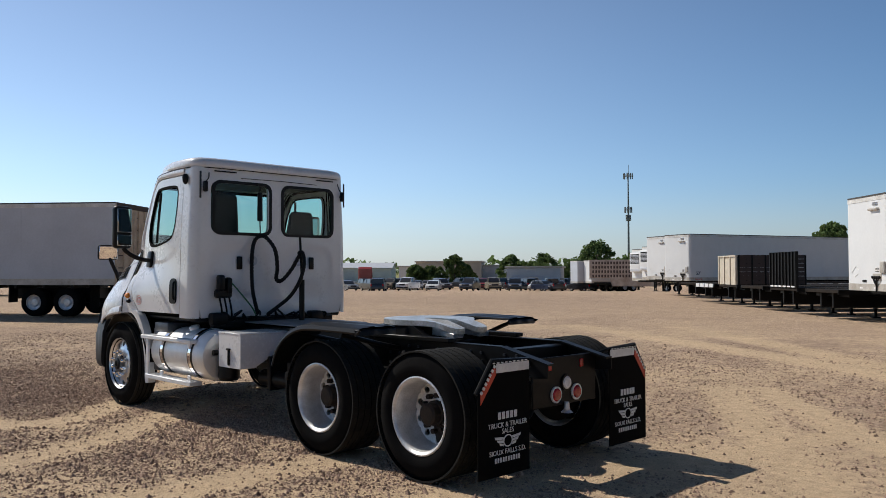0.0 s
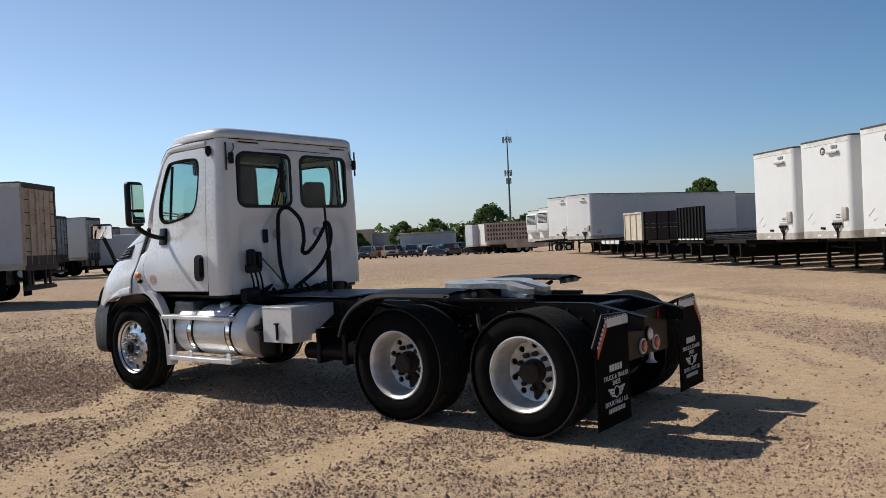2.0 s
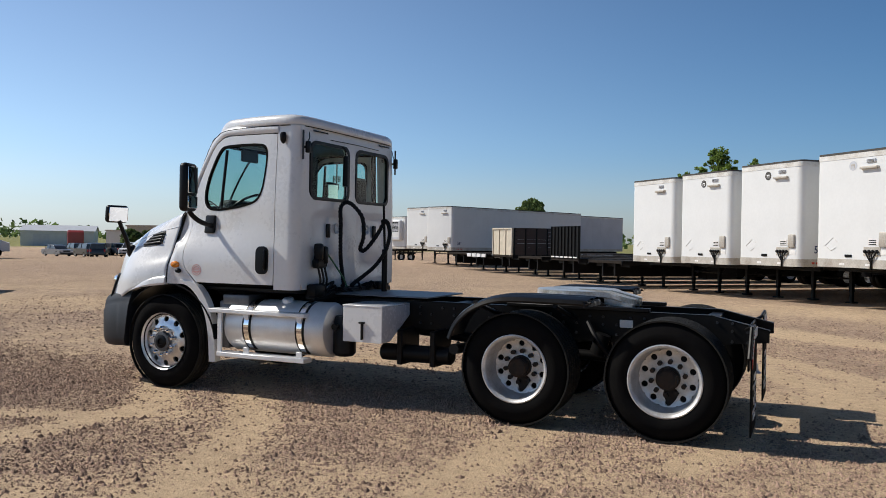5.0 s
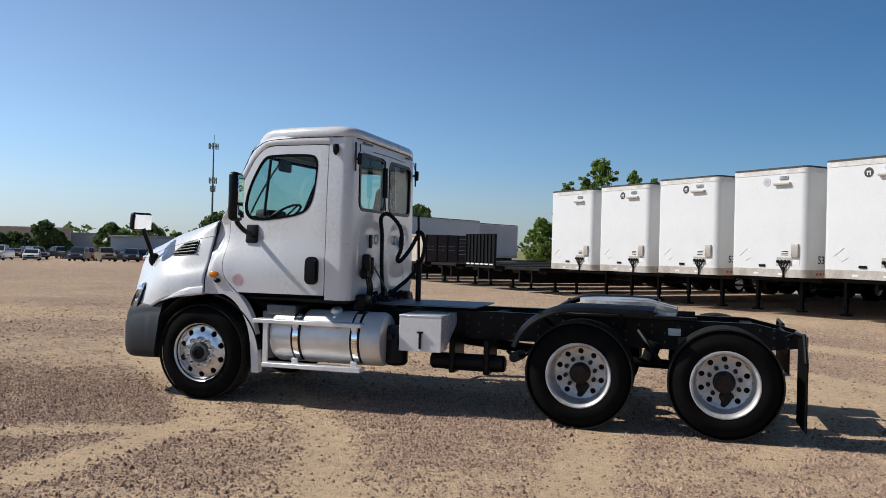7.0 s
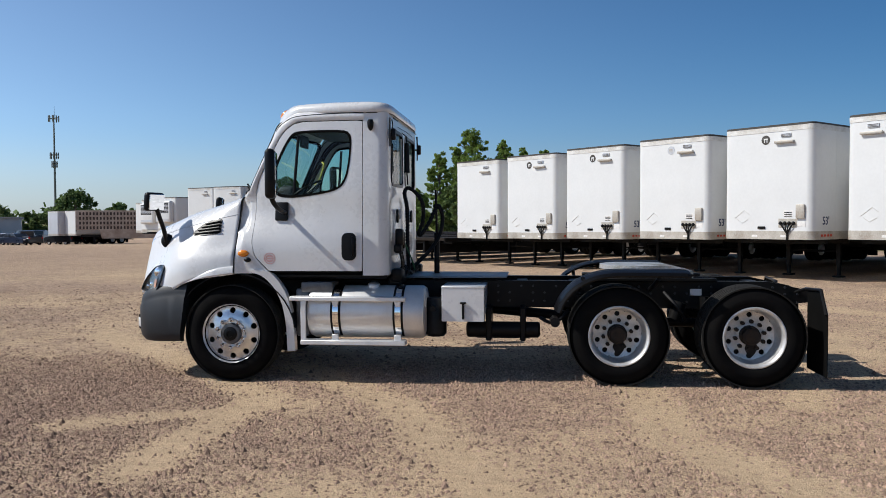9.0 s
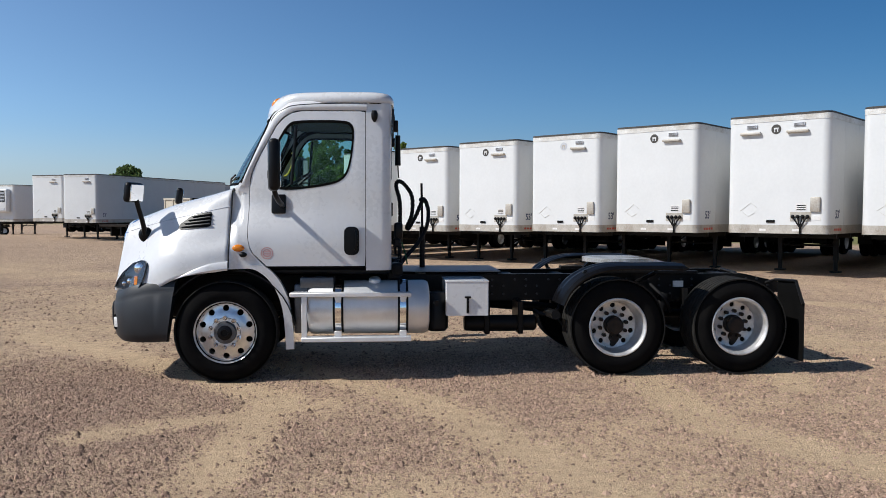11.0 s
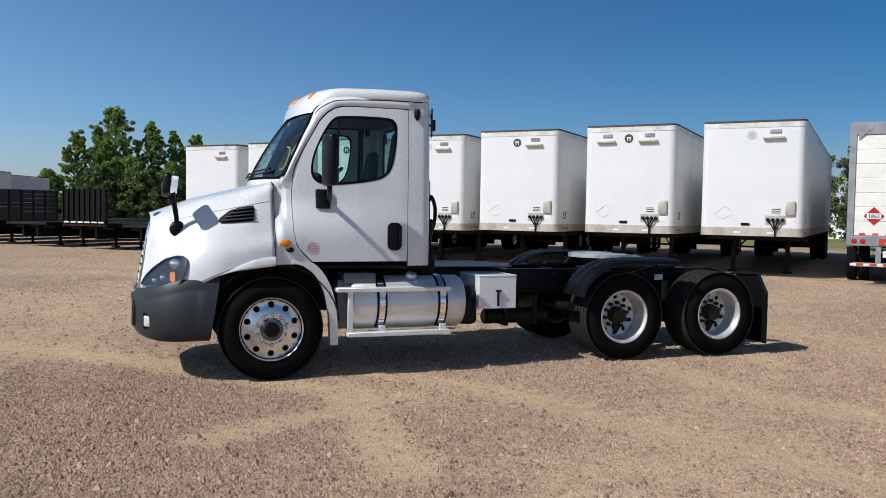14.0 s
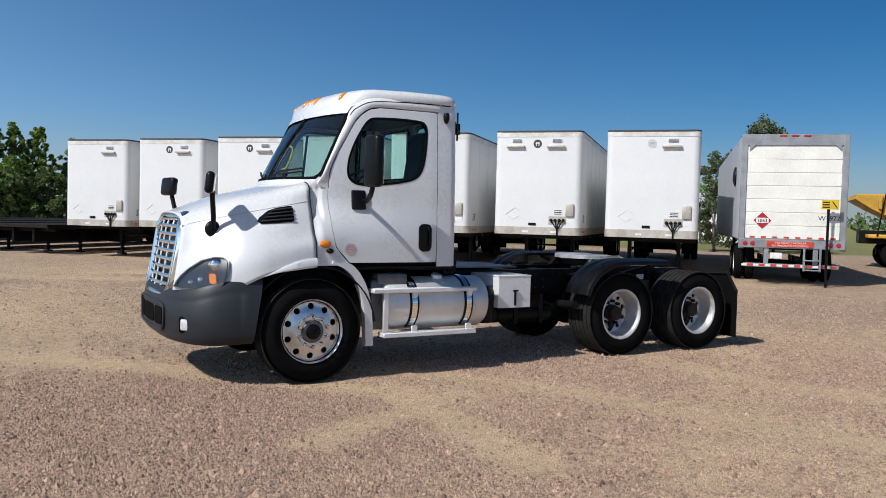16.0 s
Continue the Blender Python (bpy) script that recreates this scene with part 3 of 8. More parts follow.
UV = [(-1, 0), (1, 0), (1, 1), (-1, 1)]
bm = panel(B(), rrect(-1.0, 1.0, 0.0, 1.0, 0.10), rrect(-0.962, 0.962, 0.035, 0.965, 0.09), lambda u, v, d: screen(u, v, d - 0.006), n=120, m=2, thick=0.03)
ws = part("windscreen_seal", bm, M_FLAP, truck, "black windscreen surround")
bm = B()
rows = [[Vector(screen(-0.955 + 1.91 * i / 30, 0.045 + 0.92 * j / 12, 0.008)) for i in range(31)] for j in range(13)]
loft(bm, rows, closed=False)
part("windscreen", bm, M_SCREEN, ws, "curved green-tinted windscreen").visible_shadow = False
rows = []
for i in range(61):
    u = -1 + 2 * i / 60
    a = Vector(screen(u, 0.004, -0.002))
    side_in = -0.05 * u * smooth(0.8, 1.0, abs(u))
    rows.append([a + Vector((0.03, 0, 0.0)), a, a + Vector((-0.008, side_in * 0.2, -0.02)), a + Vector((0.0, side_in, -0.085))])
part("screen_sill", loft_mesh_open(rows), M_WHITE, ws, "white sill below the windscreen")
bm = B()
tube(bm, [screen(0, v / 8, -0.006) for v in range(9)], 0.012, 6)
part("centre_bar", bm, M_BLACK, ws)
for s in (1, -1):
    bm = B()
    tube(bm, [screen(-s * 0.15, 0.02, -0.03), screen(-s * 0.35, 0.10, -0.03), screen(-s * 0.72, 0.14, -0.025)], 0.010, 6)
    tube(bm, [screen(-s * 0.30, 0.06, -0.02), screen(-s * 0.75, 0.11, -0.012)], 0.008, 6)
    part("wiper", bm, M_BLACK, ws, "black wiper arm with blade")

# roof cap
def roof_ring(z, inset, front):
    pts = []
    for i in range(96):
        a = 2 * math.pi * i / 96
        ca, sa = math.cos(a), math.sin(a)
        e = 0.22
        px, py = math.copysign(abs(ca) ** e, ca), math.copysign(abs(sa) ** e, sa)
        xr = 1.665 - inset
        w = 1.0
        xf = 0.315 + front
        x = (xf + xr) / 2 + px * (xr - xf) / 2
        half = lerp_table([(0.30, 0.865), (0.45, 0.905), (0.6, 0.940), (0.72, 0.962), (0.85, 0.982), (1.0, 1.005), (1.3, 1.03), (1.7, 1.03)], x) - inset
        y = py * half
        if px < -0.5:
            x += 0.13 * abs(y / 0.85) ** 2.4
        zz = z - 0.10 * max(0.0, (2.912 - z) / 0.137) * (1 - smooth(0.42, 0.70, x))
        if y > 0 and x > 0.9:
            y += 0.03 * smooth(0.9, 1.4, x) * y
        pts.append(Vector((x, y, zz)))
    return pts


bm = B()
loft(bm, [roof_ring(2.775, 0.04, 0.03), roof_ring(2.782, 0.0, -0.005), roof_ring(2.80, -0.008, -0.004), roof_ring(2.835, -0.006, 0.012), roof_ring(2.862, 0.006, 0.05), roof_ring(2.884, 0.03, 0.10), roof_ring(2.899, 0.09, 0.22), roof_ring(2.907, 0.26, 0.42), roof_ring(2.912, 0.6, 0.7)])
roof = part("roof", bm, M_WHITE, truck, "white rounded roof cap")
# the roof's front edge comes down to the top of the windscreen
rows = []
for i in range(41):
    u = -0.985 + 1.97 * i / 40
    a = Vector(screen(u, 0.955, -0.008))
    x = 0.312 + 0.13 * abs(a.y / 0.85) ** 2.4
    rows.append([a, a.lerp(Vector((x, a.y, 2.694)), 0.5) + Vector((-0.006, 0, 0)), Vector((x, a.y * 1.0, 2.694)), Vector((x + 0.05, a.y, 2.72))])
part("roof_front_edge", loft_mesh_open(rows), M_WHITE, roof)
ringp = roof_ring(2.776, 0.001, 0.0)
back = [p for p in ringp[49:] + ringp[:48] if p.x > 1.37]
part("roof_seam", tube(B(), back, 0.005, 6), M_BLACK, roof)
for s in (1, -1):
    line = []
    for k, row in enumerate(PILLAR[34:]):
        f = 9.3
        p = row[int(f)].lerp(row[int(f) + 1], f - int(f))
        line.append(Vector((p.x, s * p.y, p.z)) + Vector((0, -s * 0.001, 0)))
    part("pillar_seam", tube(B(), line, 0.0045, 6), M_BLACK, roof)
for y in (-0.68, -0.17, 0.0, 0.17, 0.68):
    bm = B()
    r = bmesh.ops.create_uvsphere(bm, u_segments=14, v_segments=8, radius=1)
    for v in bm.verts:
        v.co = Vector((v.co.x * 0.066, v.co.y * 0.027, max(v.co.z, -0.3) * 0.034))
    x = 0.42 + 0.13 * abs(y / 0.85) ** 2.4 + (0.0 if abs(y) > 0.5 else 0.0)
    bm.transform(pose(x - 0.035, y, 2.815, 0, -40, 0))
    part("roof_marker_lamp", bm, M_AMBER, roof, "amber teardrop roof marker lamp")
bm = B()
box(bm, 1.665, 1.672, -0.80, -0.52, 2.735, 2.75, 0.002)
box(bm, 1.665, 1.672, 0.58, 0.84, 2.735, 2.75, 0.002)
tube(bm, [(1.655, -0.45, 2.685), (1.665, 0.1, 2.69), (1.655, 0.6, 2.685)], 0.004, 6)
part("rear_trim_strip", bm, M_BLACK, cab)

# bonnet with its front wings, skinned over cross sections
HOOD = [
    (-1.20, [(0, 1.600), (0.30, 1.588), (0.51, 1.53), (0.60, 1.38), (0.635, 1.21), (0.66, 1.04), (0.675, 0.875)]),
    (-1.05, [(0, 1.655), (0.31, 1.645), (0.55, 1.59), (0.66, 1.44), (0.74, 1.26), (0.815, 1.08), (0.85, 0.885)]),
    (-0.86, [(0, 1.715), (0.34, 1.705), (0.60, 1.65), (0.765, 1.49), (0.885, 1.29), (0.995, 1.10), (1.05, 0.90)]),
    (-0.68, [(0, 1.765), (0.36, 1.755), (0.66, 1.70), (0.86, 1.515), (1.00, 1.33), (1.085, 1.14), (1.10, 0.93)]),
    (-0.51, [(0, 1.81), (0.40, 1.80), (0.715, 1.745), (0.91, 1.545), (1.05, 1.36), (1.13, 1.20), (1.145, 1.01)]),
    (-0.35, [(0, 1.85), (0.43, 1.84), (0.76, 1.79), (0.935, 1.60), (1.065, 1.385), (1.14, 1.24), (1.155, 1.065)]),
    (-0.19, [(0, 1.89), (0.45, 1.88), (0.80, 1.835), (0.95, 1.655), (1.065, 1.41), (1.14, 1.27), (1.155, 1.10)]),
    (0.03, [(0, 1.945), (0.48, 1.94), (0.845, 1.905), (0.925, 1.73), (1.04, 1.46), (1.12, 1.31), (1.135, 1.13)]),
]
HN, HM = 33, 41
_rows = [spline([(0, y, z) for y, z in k], HN) for _, k in HOOD]
_xs = [x for x, _ in HOOD]


HGRID = []
for _i in range(HN):
    _col = spline([(x, r[_i].y, r[_i].z) for x, r in zip(_xs, _rows)], HM)
    _line = []
    for p in _col:
        k = 1 - smooth(-1.2, -0.55, p.x)
        _line.append(Vector((p.x + k * (0.035 + 0.13 * (p.z - 0.9) / 0.7 - 0.09 * (1 - min(1, p.y / 0.85) ** 2)), p.y, p.z)))
    HGRID.append(_line)
_hx = np.array([[p.x for p in line] for line in HGRID])
_hy = np.array([[p.y for p in line] for line in HGRID])
_hz = np.array([[p.z for p in line] for line in HGRID])


def hood_y(x, z):
    """Half width of the bonnet's flank at a place of the side view (inverse distance weights)."""
    d = (_hx - x) ** 2 + (_hz - z) ** 2 + (_hy < 0.5) * 1.0
    idx = np.argsort(d, axis=None)[:16]
    w = np.exp(-d.flat[idx] / 0.003) + 1e-6
    a = np.stack([np.ones(16), _hx.flat[idx] - x, _hz.flat[idx] - z], 1)
    return float(np.linalg.lstsq(a * w[:, None], _hy.flat[idx] * w, rcond=None)[0][0])


bm = B()
left = [[Vector((p.x, -p.y, p.z)) for p in line] for line in HGRID[::-1]]
right = [[Vector(p) for p in line] for line in HGRID[1:]]
grid = left + right
loft(bm, grid, closed=False)
hood = part("bonnet", bm, M_WHITE, truck, "white bonnet with flared front wings", angle=60)
sol = hood.modifiers.new("thickness", "SOLIDIFY")
sol.thickness, sol.offset = 0.012, -1
bm = B()
for s in (1, -1):
    tube(bm, [Vector((p[-1].x + 0.004, p[-1].y, p[-1].z)) for p in (grid[: HN] if s > 0 else grid[HN - 1 :])], 0.006, 6)
part("bonnet_gap", bm, M_BLACK, hood)
# rolled lip along the wheel arch
for s in (1, -1):
    # grey bead draws the shade of the pressed line along the bonnet's shoulder
    bm = tube(B(), [Vector((x, -s * (hood_y(x, z) + 0.0005), z)) for x, z in [(-1.06 + 1.08 * i / 24, 1.485 + 0.255 * (i / 24) ** 0.9) for i in range(25)]], 0.0045, 6)
    part("shoulder_shade_line", bm, M_GREYVAN, hood)
    bm = B()
    line = [p for p in HGRID[-1] if p.x > -0.50]
    rings_ = []
    for p in line:
        y = -s * p.y
        k = smooth(-0.50, -0.10, p.x)
        rings_.append([Vector((p.x, y - s * 0.012 * k, p.z + 0.004 + 0.066 * k)), Vector((p.x, y - s * 0.030 * k, p.z + 0.003 + 0.047 * k)), Vector((p.x, y - s * 0.034 * k, p.z)), Vector((p.x, y - s * 0.02 * k, p.z - 0.02 * k)), Vector((p.x, y + s * 0.10, p.z - 0.02 * k)), Vector((p.x, y + s * 0.10, p.z + 0.0))])
    loft(bm, rings_)
    if s < 0:
        bmesh.ops.reverse_faces(bm, faces=bm.faces[:])
    part("arch_lip", bm, M_WHITE, hood)
    # vent in the bonnet's flank
    V = [(-0.505, 1.505), (-0.36, 1.515), (-0.17, 1.535), (-0.155, 1.55), (-0.155, 1.68), (-0.17, 1.69), (-0.30, 1.665), (-0.38, 1.635), (-0.47, 1.565)]
    fn = lambda x, z, d, s=s: (x, -s * (hood_y(x, z) + 0.010 - d), z)
    bm = patch(B(), V, fn, n=40, m=4, thick=0.03)
    vent = part("side_vent", bm, M_BLACK, hood, "black louvred bonnet vent")
    bm = B()
    for k in range(4):
        z0 = 1.535 + 0.034 * k
        x0 = -0.46 + 0.035 * k
        pts = [fn(x0 + (-0.165 - x0) * i / 8, z0 + 0.012 * i / 8 + 0.02 * (i / 8), -0.014) for i in range(9)]
        tube(bm, pts, 0.009, 6)
    part("louvre", bm, M_BUMPER, vent)
    # head lamp
    L = [(-1.20, 0.905), (-1.02, 0.905), (-0.845, 0.935), (-0.80, 1.03), (-0.775, 1.15), (-0.79, 1.195), (-0.86, 1.20), (-0.97, 1.165), (-1.08, 1.08), (-1.16, 0.99)]
    fl = lambda x, z, d, s=s: (x, -s * (hood_y(x, z) + 0.012 - d), z)
    bm = patch(B(), L, lambda x, z, d, f=fl: f(x, z, d + 0.004), n=48, m=5, thick=0.02)
    panel(bm, L, [(-0.98 + (x + 0.98) * 0.95, 1.05 + (z - 1.05) * 0.95) for x, z in L], lambda x, z, d, f=fl: f(x, z, d - 0.026), n=48, m=1, thick=0.04)
    lamp = part("headlight", bm, M_BEZEL, hood, "clear headlight unit with dark bezel")
    bm = patch(B(), L, lambda x, z, d, f=fl: f(x, z, d - 0.022), n=48, m=5, thick=0.002)
    part("lens", bm, M_HLENS, lamp, "clear headlight lens").visible_shadow = False
    for (x, z, r) in ((-0.865, 1.12, 0.060), (-0.90, 1.125, 0.034), (-0.985, 0.985, 0.034), (-1.06, 0.955, 0.028)):
        p = Vector(fl(x, z, 0.004))
        bm = B()
        bmesh.ops.create_uvsphere(bm, u_segments=16, v_segments=10, radius=r, matrix=Matrix.Translation(p) @ Matrix.Diagonal((1, 0.35, 1, 1)))
        part("reflector", bm, M_CHROME, lamp, "chrome reflector bowl")
    bm = patch(B(), rrect(-0.93, -0.882, 0.955, 1.045, 0.01), lambda x, z, d, f=fl: f(x, z, d - 0.008), n=20, m=2, thick=0.012)
    part("indicator", bm, M_AMBER, lamp, "amber indicator")
    # mirror on the wing
    bm = B()
    by = hood_y(-0.86, 1.45)
    bmesh.ops.create_uvsphere(bm, u_segments=18, v_segments=10, radius=0.075, matrix=Matrix.Translation((-0.86, -s * (by + 0.012), 1.45)) @ Matrix.Diagonal((1, 0.5, 1.05, 1)))
    wm = part("wing_mirror", bm, M_BLACK, hood, "black convex mirror on a stalk")
    bm = tube(B(), [(-0.86, -s * (by + 0.04), 1.45), (-0.872, -s * (by + 0.08), 1.58), (-0.895, -s * (by + 0.135), 1.72), (-0.905, -s * (by + 0.165), 1.80)], 0.024, 10, n=10)
    part("stalk", bm, M_BLACK, wm)
    bm = box(B(), -0.05, 0.03, -0.13, 0.13, -0.10, 0.10, 0.035, 3)
    bm.transform(pose(-0.92, -s * (by + 0.18), 1.875, 0, 6, -s * 16))
    part("housing", bm, M_BLACK, wm)
    bm = box(B(), 0.024, 0.034, -0.112, 0.112, -0.083, 0.083, 0.004)
    bm.transform(pose(-0.92, -s * (by + 0.18), 1.875, 0, 6, -s * 16))
    part("mirror_pane", bm, M_MIRROR, wm, "convex mirror glass")
    # side marker and camera on the cowl
    bm = B()
    bmesh.ops.create_uvsphere(bm, u_segments=18, v_segments=8, radius=1, matrix=pose(0.128, -s * (wide(0.128, 1.328) + 0.004), 1.328) @ Matrix.Diagonal((0.06, 0.026, 0.036, 1)))
    part("side_marker", bm, M_AMBER, truck, "oval amber side indicator")
    bm = B()
    bmesh.ops.create_uvsphere(bm, u_segments=12, v_segments=8, radius=1, matrix=pose(0.175, -s * (wide(0.175, 1.26) + 0.012), 1.262) @ Matrix.Diagonal((0.038, 0.028, 0.026, 1)))
    part("side_sensor", bm, M_BLACK, truck)
# printed ring sticker on the driver's door
bm = B()
for r0, r1, k in ((0.052, 0.060, 40), (0.030, 0.040, 30)):
    o = [(0.404 + r1 * math.cos(2 * math.pi * i / k), 1.276 + r1 * math.sin(2 * math.pi * i / k)) for i in range(k)]
    q = [(0.404 + r0 * math.cos(2 * math.pi * i / k), 1.276 + r0 * math.sin(2 * math.pi * i / k)) for i in range(k)]
    panel(bm, o, q, lambda x, z, d: side(x, z, d - 0.002), n=k, m=1, thick=0.001)
for k in range(3):
    patch(bm, rrect(0.335 + 0.01 * k, 0.475 - 0.01 * k, 1.258 + 0.018 * k - 0.005, 1.258 + 0.018 * k + 0.004, 0.002), lambda x, z, d: side(x, z, d - 0.002), n=16, m=1, thick=0.001)
part("door_sticker", bm, M_STICKER_RED, truck, "round faded red inspection sticker")

# chrome grille
def gp(u, v, d=0.0):
    """u: -1 to 1 across, v: 0 to 1 up."""
    y = u * (0.555 + 0.03 * smooth(0.0, 0.7, v) - 0.06 * smooth(0.75, 1.0, v))
    x = -1.245 + 0.15 * v + 0.055 * u * u * (1 - 0.5 * v) + 0.05 * smooth(0.8, 1.0, v)
    return (x + d, y, 0.80 + 0.83 * v)


go = around(rrect(-1.06, 1.06, -0.02, 1.0, (0.18, 0.18, 0.24, 0.24)), (0, 0.47), 96)
gi = around(rrect(-0.77, 0.77, 0.06, 0.865, (0.15, 0.15, 0.19, 0.19)), (0, 0.47), 96)
rings_ = []
for k in range(11):
    t = k / 10
    dep = -0.035 * math.sin(math.pi * t) ** 0.8 + 0.13 * max(0.0, 1 - 3 * t) ** 2
    rings_.append([Vector(gp(a[0] + (b[0] - a[0]) * t, a[1] + (b[1] - a[1]) * t, dep)) for a, b in zip(go, gi)])
rings_.append([Vector(gp(*b, 0.05)) for b in gi])
bm = B()
loft(bm, rings_, cap=False)
gr = part("grille", bm, M_CHROME, hood, "chrome grille with horizontal bars")
bm = patch(B(), rrect(-0.9, 0.9, 0.03, 0.92, 0.15), lambda u, v, d: gp(u, v, d + 0.07), n=40, m=3, thick=0.02)
part("grille_core", bm, M_BLACK, gr)
for k in range(8):
    bm = B()
    v0 = 0.135 + 0.095 * k
    rings_ = []
    for i in range(17):
        u = -0.78 + 1.56 * i / 16
        a = Vector(gp(u, v0))
        rings_.append([a + Vector((-0.012, 0, 0.018)), a + Vector((-0.020, 0, 0.003)), a + Vector((-0.012, 0, -0.016)), a + Vector((0.03, 0, -0.014)), a + Vector((0.03, 0, 0.014))])
    loft(bm, rings_)
    part("grille_bar", bm, M_CHROME, gr, "bright horizontal grille bar")
for u in (-0.42, 0.0, 0.42):
    bm = tube(B(), [gp(u, v / 8 * 0.78 + 0.08, -0.002) for v in range(9)], 0.011, 6)
    part("grille_divider", bm, M_ALU_DULL, gr)

# moulded bumper
def bumper_at(s, z):
    """s: 0 at the middle of the front, 1 at the rear end of the side."""
    path = [(-1.285, 0.0), (-1.278, 0.30), (-1.24, 0.58), (-1.135, 0.86), (-0.99, 1.03), (-0.78, 1.115), (-0.48, 1.15)]
    p = spline([(a, b, 0) for a, b in path], 41)
    k = s * 40
    i = min(39, int(k))
    q = p[i].lerp(p[i + 1], k - i)
    return q


bm = B()
rings_ = []
for i in range(-40, 41):
    s, sg = abs(i) / 40, (1 if i >= 0 else -1)
    q = bumper_at(s, 0)
    tail = 0.13 * smooth(0.75, 1.0, s)
    top = 0.885 + 0.125 * smooth(0.45, 1.0, s)
    low = 0.395 + 0.02 * (1 - smooth(0.0, 0.6, s)) + 0.012 * smooth(0.75, 1.0, s)
    nx = Vector((1, 0, 0)).lerp(Vector((0, -1, 0)), smooth(0.25, 0.8, s)).normalized()
    pts = []
    for (off, zz) in ((0.14, low - 0.02), (0.05, low - 0.005), (0.018, low + 0.03), (0.004, low + 0.09), (0.0, low + 0.20), (0.0, top - 0.145), (0.012, top - 0.125), (0.016, top - 0.085), (0.030, top - 0.03), (0.05, top), (0.14, top + 0.005), (0.16, top - 0.03), (0.12, low + 0.03)):
        c = q + nx * off
        xx = c.x - (0.0 if zz > low + 0.1 else 0.0) + (0.09 * (zz - low) / (top - low) - 0.09 if s > 0.9 else 0)
        pts.append(Vector((xx, sg * c.y, zz)))
    rings_.append(pts if sg > 0 else pts)
loft(bm, rings_)
bump = part("bumper", bm, M_BUMPER, truck, "dark grey moulded plastic bumper")
for y0, y1 in ((-0.50, -0.26), (-0.23, 0.23), (0.26, 0.50)):
    bm = patch(B(), rrect(y0, y1, 0.53, 0.70, 0.03), lambda y, z, d: (-1.291 + 0.10 * y * y + d, y, z), n=40, m=3, thick=0.03)
    part("bumper_intake", bm, M_RUBBER, bump)
bm = B()
for s in (1, -1):
    tube(bm, [(-1.285 + 0.10 * y * y, s * y, z) for y, z in ((0.0, 0.74), (0.45, 0.735), (0.54, 0.71), (0.555, 0.62), (0.53, 0.51), (0.40, 0.485), (0.0, 0.48))], 0.016, 6, n=30)
part("intake_surround", bm, M_BUMPER, bump)
for s in (1, -1):
    bm = box(B(), -0.045, 0.045, -0.012, 0.02, -0.055, 0.055, 0.018, 2)
    bm.transform(pose(-1.128, -s * 0.868, 0.572, 0, 0, -s * 41))
    part("fog_lamp", bm, M_CLEAR, bump, "small clear fog lamp")
    # near-black block in place of the shade in the lamp's recess
    bm = box(B(), -0.062, 0.062, -0.004, 0.03, -0.078, 0.078, 0.024, 2)
    bm.transform(pose(-1.128, -s * 0.868, 0.572, 0, 0, -s * 41))
    part("fog_recess_shade", bm, M_RUBBER, bump)

# black wheel-arch liner and white rear wing strip behind the front wheel
for s in (1, -1):
    bm = B()
    rings_ = []
    for i in range(19):
        a = radians(172 - 164 * i / 18)
        cx, cz, r = 0.02, 0.46, 0.655
        x, z = cx + r * math.cos(a) * 1.0, cz + r * math.sin(a)
        rings_.append([Vector((x, -s * 1.11, z)), Vector((x, -s * 0.70, z)), Vector((x * 1.01, -s * 0.70, z + 0.012)), Vector((x * 1.01, -s * 1.11, z + 0.012))])
    loft(bm, rings_)
    part("arch_liner", bm, M_BLACK, truck)
    bm = B()
    pts = [(0.20, 1.135), (0.32, 1.095), (0.43, 1.00), (0.51, 0.86), (0.555, 0.70), (0.575, 0.52), (0.585, 0.31)]
    sp = spline([(x, 0, z) for x, z in pts], 24)
    rings_ = []
    for i, p in enumerate(sp):
        d = (sp[min(i + 1, 23)] - sp[max(i - 1, 0)]).normalized()
        nrm = Vector((-d.z, 0, d.x))
        nrm = nrm if nrm.x > 0 else -nrm
        w = 0.03 + 0.05 * smooth(0, 6, i)
        a, b = p, p + nrm * w
        yo = 1.115 - 0.03 * smooth(0, 23, i)
        rings_.append([Vector((a.x, -s * (yo - 0.01), a.z)), Vector((a.x, -s * yo, a.z)), Vector((b.x, -s * yo, b.z)), Vector((b.x, -s * (yo - 0.09), b.z)), Vector((b.x - 0.01, -s * (yo - 0.09), b.z)), Vector((a.x, -s * (yo - 0.09), a.z))])
    loft(bm, rings_)
    part("rear_wing_strip", bm, M_WHITE, truck, "white curved wing end behind the wheel")

# ---- wheels ----
def sector_disc(bm, r0, r1, holes, rh, hr, c, d, bulge, k=10):
    """A wheel disc with round holes, as sectors each skinned round its own hole."""
    _, u, v = basis(d)
    dn = Vector(d).normalized()
    for h in range(holes):
        a0, a1 = 2 * math.pi * h / holes, 2 * math.pi * (h + 1) / holes
        am = (a0 + a1) / 2
        outline = [(r1, a0 + (a1 - a0) * i / 8) for i in range(9)] + [(r0, a1 - (a1 - a0) * i / 8) for i in range(9)]
        o2 = [(r * math.cos(a - am), r * math.sin(a - am)) for r, a in outline]
        hole = [(hr + rh * math.cos(2 * math.pi * i / 16), rh * math.sin(2 * math.pi * i / 16)) for i in range(16)]

        def fn(x, y, dep, am=am):
            r, a = math.hypot(x, y), math.atan2(y, x) + am
            return Vector(c) + (u * math.cos(a) + v * math.sin(a)) * r + dn * (bulge(r) - dep)

        panel(bm, o2, hole, fn, n=28, m=2, thick=0.02)


